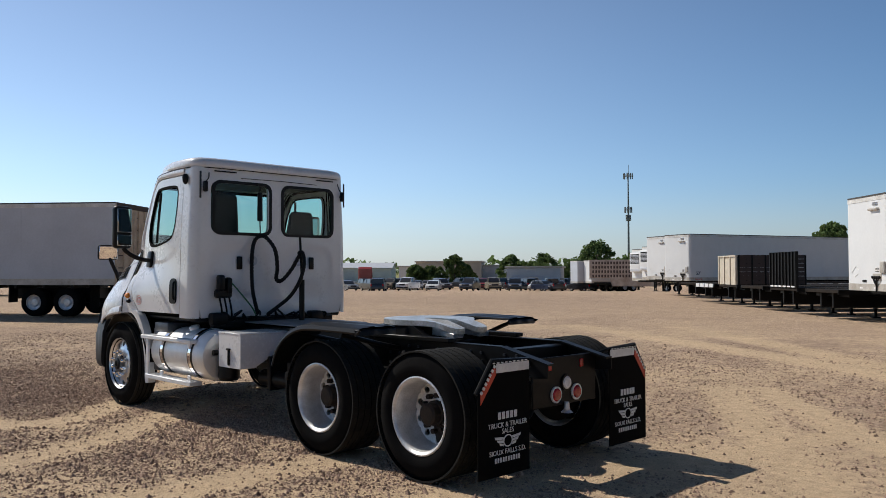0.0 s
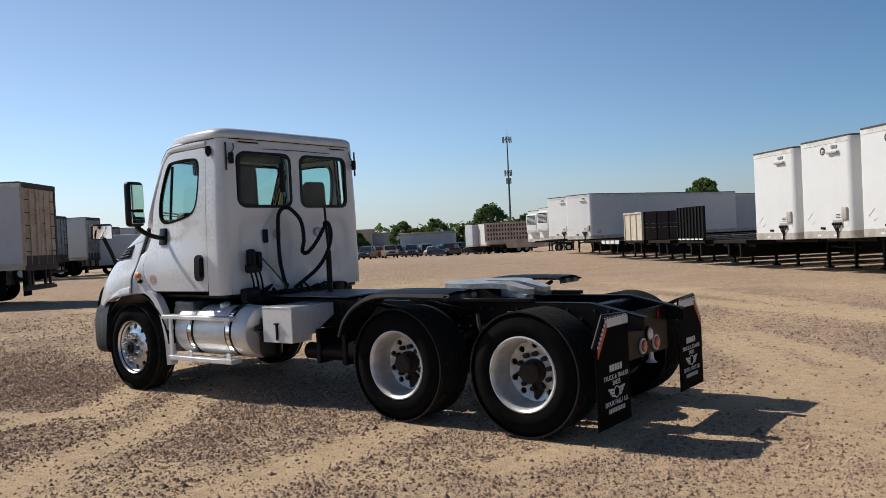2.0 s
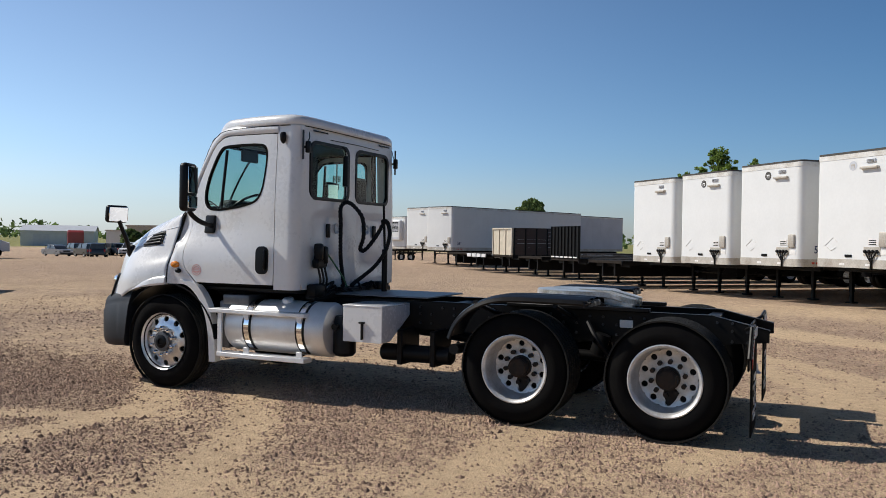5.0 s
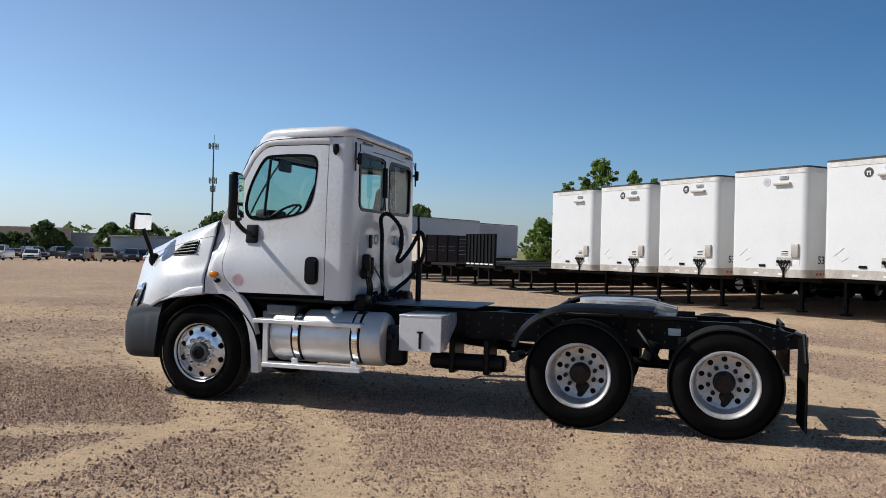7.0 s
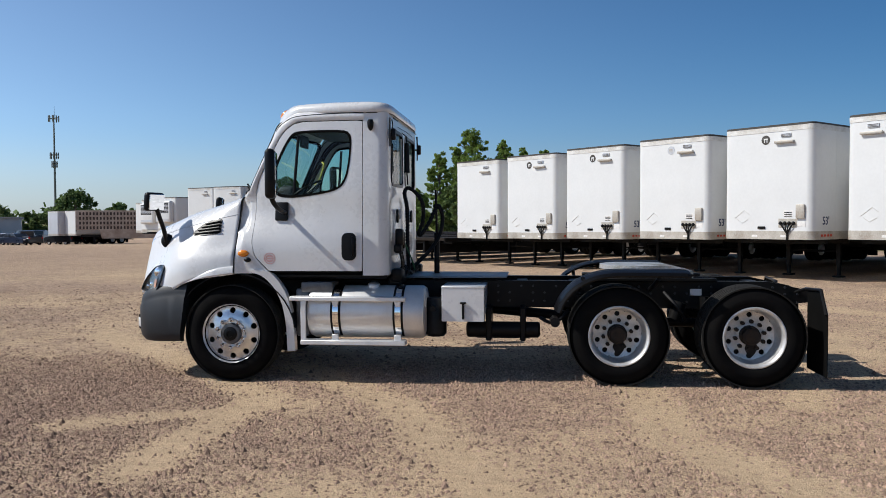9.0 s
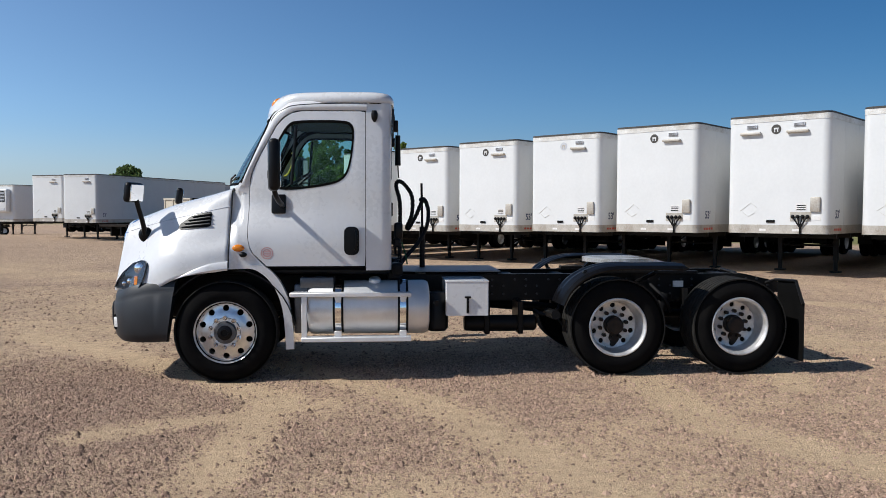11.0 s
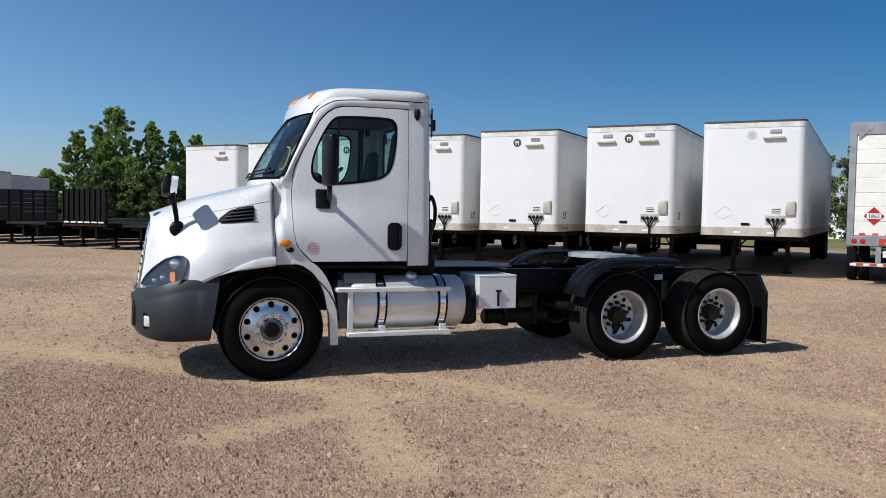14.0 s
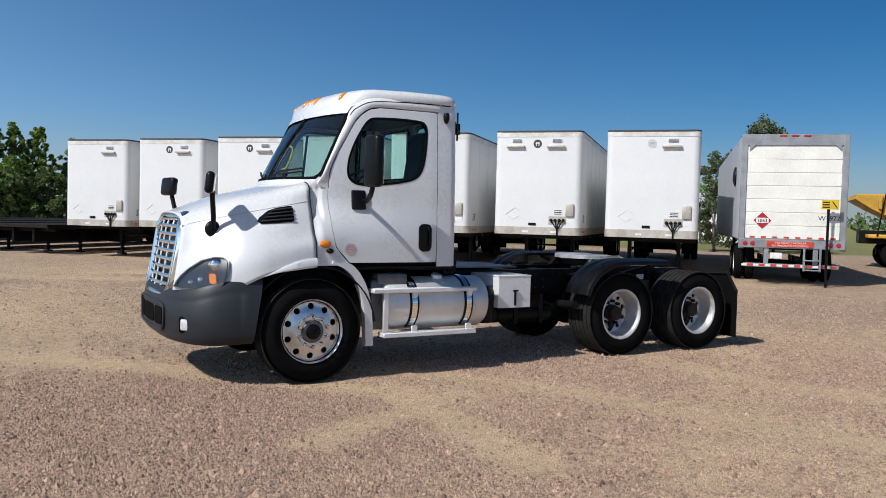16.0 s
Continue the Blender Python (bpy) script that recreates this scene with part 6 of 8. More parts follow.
def dry_van(m, label, L=16.1, W=2.6, top=4.16, low=1.12, body=None, badge=None, two_vents=False, group="parked trailers", nose=True, wheels=True):
    t = thing("box_trailer", m, label, "trailer", group)
    body = body or M_WHITE_DUSTY
    bm = prism(B(), van_outline(L, W, 0.20), lambda x, y, z: (x, y, z), low + 0.22, top - 0.13)
    shell_ = part("body", bm, body, t)
    bm = prism(B(), van_outline(L, W, 0.20, 0.008), lambda x, y, z: (x, y, z), low, low + 0.225)
    part("bottom_rail", bm, M_RAIL, t, "dirty aluminium bottom rail")
    bm = prism(B(), van_outline(L, W, 0.20, 0.010), lambda x, y, z: (x, y, z), top - 0.14, top)
    part("top_rail", bm, M_TOPRAIL, t, "white top rail with dirt streaks")
    bm = prism(B(), van_outline(L - 0.03, W - 0.04, 0.20, 0.02), lambda x, y, z: (x, y, z), top, top + 0.05)
    part("roof_sheet", bm, M_ROOFEDGE, t)
    # side posts and seams
    bm = B()
    for k in range(1, int(L / 1.22)):
        for s in (1, -1):
            box(bm, 1.22 * k - 0.015, 1.22 * k + 0.015, s * W / 2 - 0.004, s * W / 2 + 0.006, low + 0.23, top - 0.14, 0)
    part("panel_joint", bm, body, t, kind="stuff")
    for k in range(12):
        bm = box(B(), 0.8 + k * (L - 1.4) / 12, 0.9 + k * (L - 1.4) / 12, -W / 2 + 0.05, W / 2 - 0.05, low - 0.13, low - 0.002, 0.004)
        part("floor_beam", bm, M_CHASSIS, t)
    part("coupler_plate", box(B(), 0.4, 1.6, -0.6, 0.6, low - 0.06, low - 0.004, 0.01), M_CHASSIS, t)
    if wheels:
        bm = B()
        for s in (1, -1):
            box(bm, L - 4.4, L - 1.1, s * 0.48 - 0.05, s * 0.48 + 0.05, 0.70, low - 0.12, 0.01)
        for x in (L - 4.3, L - 3.6, L - 2.5, L - 1.2):
            box(bm, x - 0.06, x + 0.06, -0.5, 0.5, 0.62, low - 0.12, 0.01)
        part("bogie_frame", bm, M_CHASSIS, t)
        for s in (1, -1):
            bm = box(B(), L - 0.95, L - 0.93, s * 0.95 - 0.33, s * 0.95 + 0.33, 0.16, low - 0.02, 0.004)
            part("mud_flap", bm, M_RUBBER, t)
            bm = box(B(), L - 4.15, L - 4.10, s * 0.95 - 0.25, s * 0.95 + 0.25, 0.5, low - 0.02, 0.004)
            part("air_tank_bracket", bm, M_CHASSIS, t)
    landing_legs(t, 2.55, low - 0.06)
    if wheels:
        trailer_wheels(t, (L - 3.1, L - 1.85))
    bm = B()
    box(bm, L - 0.12, L - 0.02, -1.1, 1.1, 0.48, 0.60, 0.006)
    for s in (1, -1):
        box(bm, L - 0.12, L - 0.04, s * 0.5 - 0.05, s * 0.5 + 0.05, 0.5, low, 0.004)
    part("rear_guard", bm, M_CHASSIS, t)
    if nose:
        # lamps and vents at the top, couplings and boxes below
        for y0 in ((-0.52, 0.68) if two_vents else (-0.52,)):
            bm = box(B(), -0.10, 0.01, y0 - 0.27, y0 + 0.27, 3.70, 3.77, 0.02, 2)
            v = part("vent_hood", bm, M_RAIL, t, "grey vent hood")
            bm = box(B(), -0.035, 0.01, y0 - 0.17, y0 + 0.11, 3.86, 3.96, 0.01)
            part("vent_grille", bm, M_GREYVAN, v)
            bm = B()
            for k in range(3):
                box(bm, -0.039, -0.03, y0 - 0.15, y0 + 0.09, 3.875 + 0.028 * k, 3.887 + 0.028 * k, 0)
            part("slat", bm, M_ROOFEDGE, v)
        if badge:
            bm = lathe(B(), [(0.125, 0.0), (0.125, 0.006), (0.0, 0.007)], (-0.001, 0.03, 3.82), (-1, 0, 0), 28)
            bd = part("round_badge", bm, badge, t, "round painted emblem")
            bm = B()
            box(bm, -0.011, -0.007, -0.03, 0.09, 3.82, 3.86, 0.002)
            box(bm, -0.011, -0.007, -0.02, 0.005, 3.75, 3.82, 0.002)
            box(bm, -0.011, -0.007, 0.055, 0.08, 3.75, 3.82, 0.002)
            part("emblem_shape", bm, M_WHITE_DUSTY if badge is M_ROOFEDGE else M_RAIL, bd)
        bm = box(B(), -0.07, 0.01, -1.10, -0.86, 1.68, 2.06, 0.03, 2)
        part("document_box", bm, M_RAIL, t, "weathered grey document box")
        bm = box(B(), -0.012, 0.01, -0.88, -0.36, 1.44, 1.68, 0.004)
        cp = part("coupling_plate", bm, M_RAIL, t, "coupling plate with air fittings")
        for dy in (-0.18, -0.06, 0.06, 0.18):
            bm = B()
            bmesh.ops.create_uvsphere(bm, u_segments=10, v_segments=6, radius=0.05, matrix=Matrix.Translation((-0.05, -0.62 + dy, 1.56)))
            tube(bm, [(-0.05, -0.62 + dy, 1.55), (-0.06, -0.62 + dy * 0.5, 1.42), (-0.04, -0.62 + dy * 0.1, 1.30)], 0.018, 6, n=6)
            part("air_coupling", bm, M_HOSE, cp, "black air coupling")
        part("drain_pipe", cyl(B(), (-0.04, -0.62, 1.10), (-0.04, -0.62, 1.30), 0.024, 8), M_CHASSIS, cp)
        for bx in ((-0.006, 0.006, -0.76, -0.50, 1.72, 1.90), (-0.006, 0.006, -1.11, -0.86, 1.47, 1.60), (-0.014, -0.008, 0.25, 0.42, 1.18, 1.24), (-0.014, -0.008, -0.62, -0.42, 1.18, 1.24)):
            part("placard", box(B(), *bx, 0.001), M_REFLW, t)
        bm = B()
        for k in range(3):
            box(bm, -0.009, -0.006, -0.74, -0.52, 1.735 + 0.05 * k, 1.757 + 0.05 * k, 0)
        part("print_bar", bm, M_CHASSIS, t, kind="stuff")
        part("plate_holder", box(B(), -0.03, 0.0, 0.02, 0.24, 1.40, 1.47, 0.008), M_CHASSIS, t)
        bm = B()
        tube(bm, [(-0.006, 0.50, 1.80), (-0.006, 0.66, 1.92), (-0.006, 0.80, 1.80), (-0.006, 0.94, 1.70)], 0.006, 4)
        tube(bm, [(-0.006, 0.54, 1.66), (-0.006, 0.72, 1.56), (-0.006, 0.86, 1.66)], 0.006, 4)
        part("placard_frame", bm, M_TOPRAIL, t)
        tm_ = Matrix.Translation((0.50, -W / 2 - 0.004, 1.52)) @ Euler((radians(90), 0, 0)).to_matrix().to_4x4()
        words("53'", 0.30, tm_, M_BLUE_INK, t, "length_mark", "LEFT", 0.001, 0.006)
        for k in range(4):
            part("side_tape", box(B(), 0.42 + 0.16 * k, 0.52 + 0.16 * k, -W / 2 - 0.012, -W / 2 - 0.006, 1.20, 1.26, 0), M_REFLR, t)
    return t


NOSES = [(-0.35, 23.85), (1.80, 21.70), (3.97, 19.40), (6.20, 17.15), (8.42, 15.00), (10.97, 12.71), (13.44, 10.40)]
for k, (x, y) in enumerate(NOSES):
    ang = 46.5 - 3.2 * k / 6
    nx_, ny_ = math.sin(radians(ang)), -math.cos(radians(ang))
    wf, hf = ([(1, 1)] * 4 + [(1.02, 1.01), (1.03, 1.025), (1.035, 1.03)])[k]
    m = stand(x + 1.33 * nx_, y + 1.33 * ny_, ang) @ Matrix.Diagonal((1, wf, hf, 1))
    badge = [None, M_ROOFEDGE, M_ROOFEDGE, M_GREYVAN, M_ROOFEDGE, M_ROOFEDGE, M_GREYVAN][k]
    dry_van(m, "white dry van trailer with %s" % ("no emblem" if badge is None else "dark round emblem" if badge is M_ROOFEDGE else "faded grey emblem"), badge=badge, two_vents=(k == 5), group="row of white vans")


def flatbed(m, label, deck_z=1.10, L=14.6, W=2.55, headboard=False, white_edge=False, wheels=True):
    t = thing("flatbed_trailer", m, label, "trailer", "parked flatbeds")
    bm = B()
    box(bm, 0, L, -W / 2, W / 2, deck_z - 0.12, deck_z, 0.01)
    part("deck", bm, M_DECK, t, "dark worn deck")
    bm = B()
    for s in (1, -1):
        box(bm, 0.2, L - 0.1, s * 0.45 - 0.06, s * 0.45 + 0.06, deck_z - 0.66, deck_z - 0.12, 0.01)
        box(bm, 4.2, 5.8, s * 0.95 - 0.28, s * 0.95 + 0.28, deck_z - 0.72, deck_z - 0.2, 0.02)
        box(bm, L - 0.5, L - 0.48, s * 0.95 - 0.32, s * 0.95 + 0.32, 0.15, deck_z - 0.1, 0.004)
        box(bm, 0, L, s * (W / 2 - 0.03) - 0.03, s * (W / 2 - 0.03) + 0.035, deck_z - 0.17, deck_z + 0.004, 0.004)
    for k in range(14):
        box(bm, 0.4 + k * 1.02, 0.48 + k * 1.02, -W / 2 + 0.05, W / 2 - 0.05, deck_z - 0.26, deck_z - 0.13, 0.004)
    part("main_beam", bm, M_CHASSIS, t)
    landing_legs(t, 2.4, deck_z - 0.3)
    if wheels:
        trailer_wheels(t, (L - 2.6, L - 1.3), r=0.46)
    if headboard:
        bm = B()
        rib = [(0.06, W / 2), (0.06, -W / 2)]
        for k in range(9):
            y = -W / 2 + 0.02 + k * (W - 0.12) / 8
            rib += [(0.0, y), (-0.05, y + 0.01), (-0.05, y + 0.06), (0.0, y + 0.07)]
        prism(bm, rib + [(0.0, W / 2)], lambda a, b, q: (a, b, q), deck_z, deck_z + 1.45)
        hb = part("headboard", bm, M_CHASSIS, t, "black ribbed headboard")
        bm = B()
        for k in range(6):
            y = -W / 2 + 0.1 + 0.4 * k
            box(bm, -0.06, -0.052, y, y + 0.3, deck_z + 0.02, deck_z + 0.08, 0)
        part("tape", bm, M_REFLW, hb)
    if white_edge:
        bm = B()
        for k in range(4):
            prism(bm, [(0.2 + 2.2 * k, deck_z + 0.02), (2.1 + 2.2 * k, deck_z + 0.02), (1.9 + 2.2 * k, deck_z - 0.2), (0.5 + 2.2 * k, deck_z - 0.2)], lambda a, b, q: (a, q, b), -W / 2 - 0.06, -W / 2 - 0.02)
            box(bm, -0.06, -0.02, -1.2 + 0.62 * k, -0.7 + 0.62 * k, deck_z - 0.18, deck_z + 0.02, 0.01)
        part("white_side_box", bm, M_WHITE_DUSTY, t)
    return t


def bin_box(m, L=5.5, W=2.45, z0=1.10, h=1.45):
    t = thing("open_bin", m, "beige front steel bin with dark slatted sides on a flatbed", "container")
    fp = part("front_panel", box(B(), 0, 0.06, -W / 2, W / 2, z0, z0 + h - 0.08, 0.006), M_BEIGE, t, "beige steel front panel")
    for y in (-W / 2 + 0.04, -W / 6, W / 6, W / 2 - 0.04):
        part("front_rib", box(B(), -0.05, 0.002, y - 0.04, y + 0.04, z0, z0 + h - 0.08, 0.006), M_BEIGE, fp)
    part("top_rim", box(B(), -0.06, 0.06, -W / 2 - 0.03, W / 2 + 0.03, z0 + h - 0.08, z0 + h, 0.006), M_BEIGE, fp)
    for s in (1, -1):
        bm = B()
        for z in (z0 + 0.05, z0 + h * 0.5, z0 + h - 0.05):
            box(bm, 0.06, L, s * W / 2 - 0.02, s * W / 2 + 0.03, z - 0.04, z + 0.04, 0.004)
        sp = part("side_frame", bm, M_CHASSIS, t, "dark post and rail side")
        for k in range(6):
            x = 0.11 + k * (L - 0.16) / 5
            part("post", box(B(), x - 0.04, x + 0.04, s * W / 2 - 0.05, s * W / 2 + 0.04, z0, z0 + h, 0.006), M_CHASSIS, sp)
        for k in range(7):
            part("plank", box(B(), 0.08, L - 0.02, s * W / 2 - 0.03, s * W / 2 - 0.012, z0 + 0.02 + k * h / 7, z0 + 0.015 + (k + 0.94) * h / 7, 0), M_RUST, sp)
    bm = box(B(), 0.07, L, -W / 2 + 0.04, W / 2 - 0.04, z0 + 0.004, z0 + 0.05, 0)
    part("bin_floor", bm, M_RUST, t)
    return t


ANG_F = 50


def slot(k, ang=ANG_F):
    x, y = -0.35 - 2.24 * k, 23.85 + 2.28 * k
    return stand(x + 1.3 * math.sin(radians(ang)), y - 1.3 * math.cos(radians(ang)), ang)


flatbed(slot(6.7, 54), "dark steel flatbed trailer parked on landing legs")
flatbed(slot(1.05, 46.5), "dark steel flatbed trailer parked on landing legs")
flatbed(slot(2.15, 46.5), "dark flatbed trailer with a black headboard", headboard=True)
flatbed(slot(3.3, 46.5), "dark steel flatbed trailer parked on landing legs")
flatbed(stand(-9.3, 33.2, 46), "dark flatbed trailer carrying a bin", white_edge=False)
bin_box(stand(-9.3, 33.2, 46), L=3.4)
flatbed(slot(5.6, 50), "dark low flatbed trailer with white side boxes", deck_z=1.08, white_edge=True)
# long van beyond the flatbeds and the vans after it
dry_van(stand(-18.06, 43.55, 70.5), "white van trailer showing its long grey side", L=15.2, badge=None, group="far parked trailers")
dry_van(stand(-21.2, 46.3, 69), "white van trailer parked among others", badge=None, group="far parked trailers")


dry_van(stand(-16.5, 53.5, 70.5), "pale van trailer standing behind the long one", L=14.6, nose=False, group="far parked trailers", body=M_GREYVAN)


def reefer(m, label):
    t = dry_van(m, label, badge=None, nose=False, group="refrigerated trailers")
    bm = box(B(), -0.45, 0.0, -0.95, 0.95, 1.9, 3.85, 0.12, 3)
    u = part("cooling_unit", bm, M_WHITE_DUSTY, t, "white cooling unit")
    bm = B()
    box(bm, -0.47, -0.43, -0.75, 0.75, 2.75, 3.7, 0.02)
    part("cooling_grille", bm, M_CHASSIS, u, "dark condenser grille")
    bm = B()
    for k in range(7):
        box(bm, -0.485, -0.465, -0.72, 0.72, 2.82 + 0.12 * k, 2.87 + 0.12 * k, 0)
    box(bm, -0.475, -0.44, -0.75, 0.75, 2.05, 2.25, 0.01)
    part("slat", bm, M_GREYVAN, u)
    return t


reefer(stand(-30.9, 61.0, 66), "white refrigerated trailer with nose cooling unit")
reefer(stand(-34.4, 64.7, 66), "white refrigerated trailer with nose cooling unit")
dry_van(stand(-37.8, 70.0, 66), "plain white trailer in the far row", group="far parked trailers", badge=None)


def cattle_trailer(m):
    t = thing("livestock_trailer", m, "silver livestock trailer with rows of slots", "trailer")
    L, W = 12.0, 2.5
    bm = prism(B(), [(0, 1.75), (2.6, 1.75), (2.9, 0.7), (L - 3.2, 0.7), (L - 2.9, 1.3), (L, 1.3), (L, 4.1), (0, 4.1)], lambda a, b, q: (a, q, b), -W / 2, W / 2, 0.03)
    bd = part("body", bm, M_BRONZE, t)
    bm = B()
    for s in (1, -1):
        for r in range(4):
            for k in range(30):
                x = 0.4 + k * 0.38
                prism(bm, rrect(x, x + 0.21, 1.85 + 0.56 * r, 2.20 + 0.56 * r, 0.07, 3), lambda a, b, q: (a, q, b), s * (W / 2 + 0.004), s * (W / 2 + 0.012))
    for r in range(4):
        for k in range(6):
            y = -1.0 + 0.37 * k
            prism(bm, rrect(y, y + 0.17, 1.55 + 0.60 * r, 1.97 + 0.60 * r, 0.06, 3), lambda a, b, q: (q, a, b), -0.012, -0.004)
    part("air_slot", bm, M_RUST, bd, "rows of oval air slots", kind="stuff")
    bm = B()
    box(bm, 0.5, L - 0.5, -0.5, 0.5, 0.9, 1.2, 0.02)
    part("main_beam", bm, M_CHASSIS, t)
    landing_legs(t, 2.0, 1.1)
    trailer_wheels(t, (L - 2.4, L - 1.1))
    return t


cattle_trailer(stand(-52.6, 82.0, 28))
dry_van(stand(-57.7, 85.2, 60), "pale blue-white trailer far across the yard", L=8, nose=False, group="far parked trailers", body=M_GREYVAN)
dry_van(stand(-55.0, 84.6, 60), "pale trailer far across the yard", L=8, nose=False, group="far parked trailers")

# trailers past the bonnet, seen from the rear
def rear_door_van(m, label, body, doors, post, rod):
    t = dry_van(m, label, L=14.6, top=4.12, low=1.15, body=body, nose=False, group="trailers beyond the bonnet")
    L, W = 14.6, 2.6
    for s in (1, -1):
        bm = box(B(), L, L + 0.06, min(s * 0.012, s * (W / 2 - 0.12)), max(s * 0.012, s * (W / 2 - 0.12)), 1.3, 3.965, 0.01)
        d = part("rear_door", bm, doors, t, "weathered rear door")
        bm = B()
        for y in (0.32, 0.82):
            cyl(bm, (L + 0.085, s * y, 1.3), (L + 0.085, s * y, 3.96), 0.014, 8)
        part("lock_rod", bm, rod, d)
        for r in range(5):
            z = 1.75 + 0.45 * r
            part("hinge_strap", box(B(), L + 0.058, L + 0.068, min(s * 0.78, s * 1.17), max(s * 0.78, s * 1.17), z, z + 0.035, 0), M_RUST, d, "rusty hinge strap")
            part("rod_guide", box(B(), L + 0.058, L + 0.066, s * 0.32 - 0.07, s * 0.32 + 0.07, z + 0.1, z + 0.13, 0), M_RUST, d)
        bm = box(B(), L, L + 0.08, s * (W / 2 - 0.055) - 0.06, s * (W / 2 - 0.055) + 0.06, 1.15, 4.12, 0.01)
        part("corner_post", bm, post if s < 0 else M_RUST, t)
    part("header", box(B(), L, L + 0.09, -W / 2, W / 2, 3.97, 4.15, 0.01), M_RUST, t, "rusty brown door header")
    bm = box(B(), L, L + 0.085, -W / 2, W / 2, 1.10, 1.3, 0.01)
    box(bm, L + 0.062, L + 0.075, -1.15, 1.15, 1.31, 1.62, 0.004)
    part("door_sill", bm, M_RUST, t, "dirty rusted door sill")
    bm = B()
    box(bm, L - 0.1, L + 0.02, -1.2, 1.2, 0.42, 0.54, 0.01)
    for y in (-0.8, 0.8):
        box(bm, L - 0.08, L, y - 0.04, y + 0.04, 0.45, 1.15, 0.004)
    part("step_bar", bm, M_RUST, t)
    return t


def rear_at(x, y):
    """A trailer whose rear stands at x, y and looks to the yard."""
    return pose(x - 14.6 * math.cos(radians(40.3)), y - 14.6 * math.sin(radians(40.3)), 0, 0, 0, 40.3)


rear_door_van(rear_at(-20.27, 7.59), "grey van trailer with tan rear doors", M_GREYVAN, M_TAN, M_TAN, M_TAN)
rear_door_van(rear_at(-43.96, 20.2), "grey van trailer with dull steel doors", M_GREYVAN, M_STEELDOOR, M_RUST, M_RUST)
rear_door_van(rear_at(-46.84, 24.2), "pale van trailer with bright steel rear", M_WHITE_DUSTY, M_STEELDOOR, M_RAIL, M_RAIL)
rear_door_van(rear_at(-63.6, 34.4), "pale van trailer in a far row", M_GREYVAN, M_STEELDOOR, M_RAIL, M_RAIL)
rear_door_van(rear_at(-68.1, 38.2), "pale van trailer in a far row", M_GREYVAN, M_STEELDOOR, M_RAIL, M_RUST)
rear_door_van(rear_at(-71.9, 43.2), "pale van trailer in a far row", M_GREYVAN, M_STEELDOOR, M_RAIL, M_RUST)

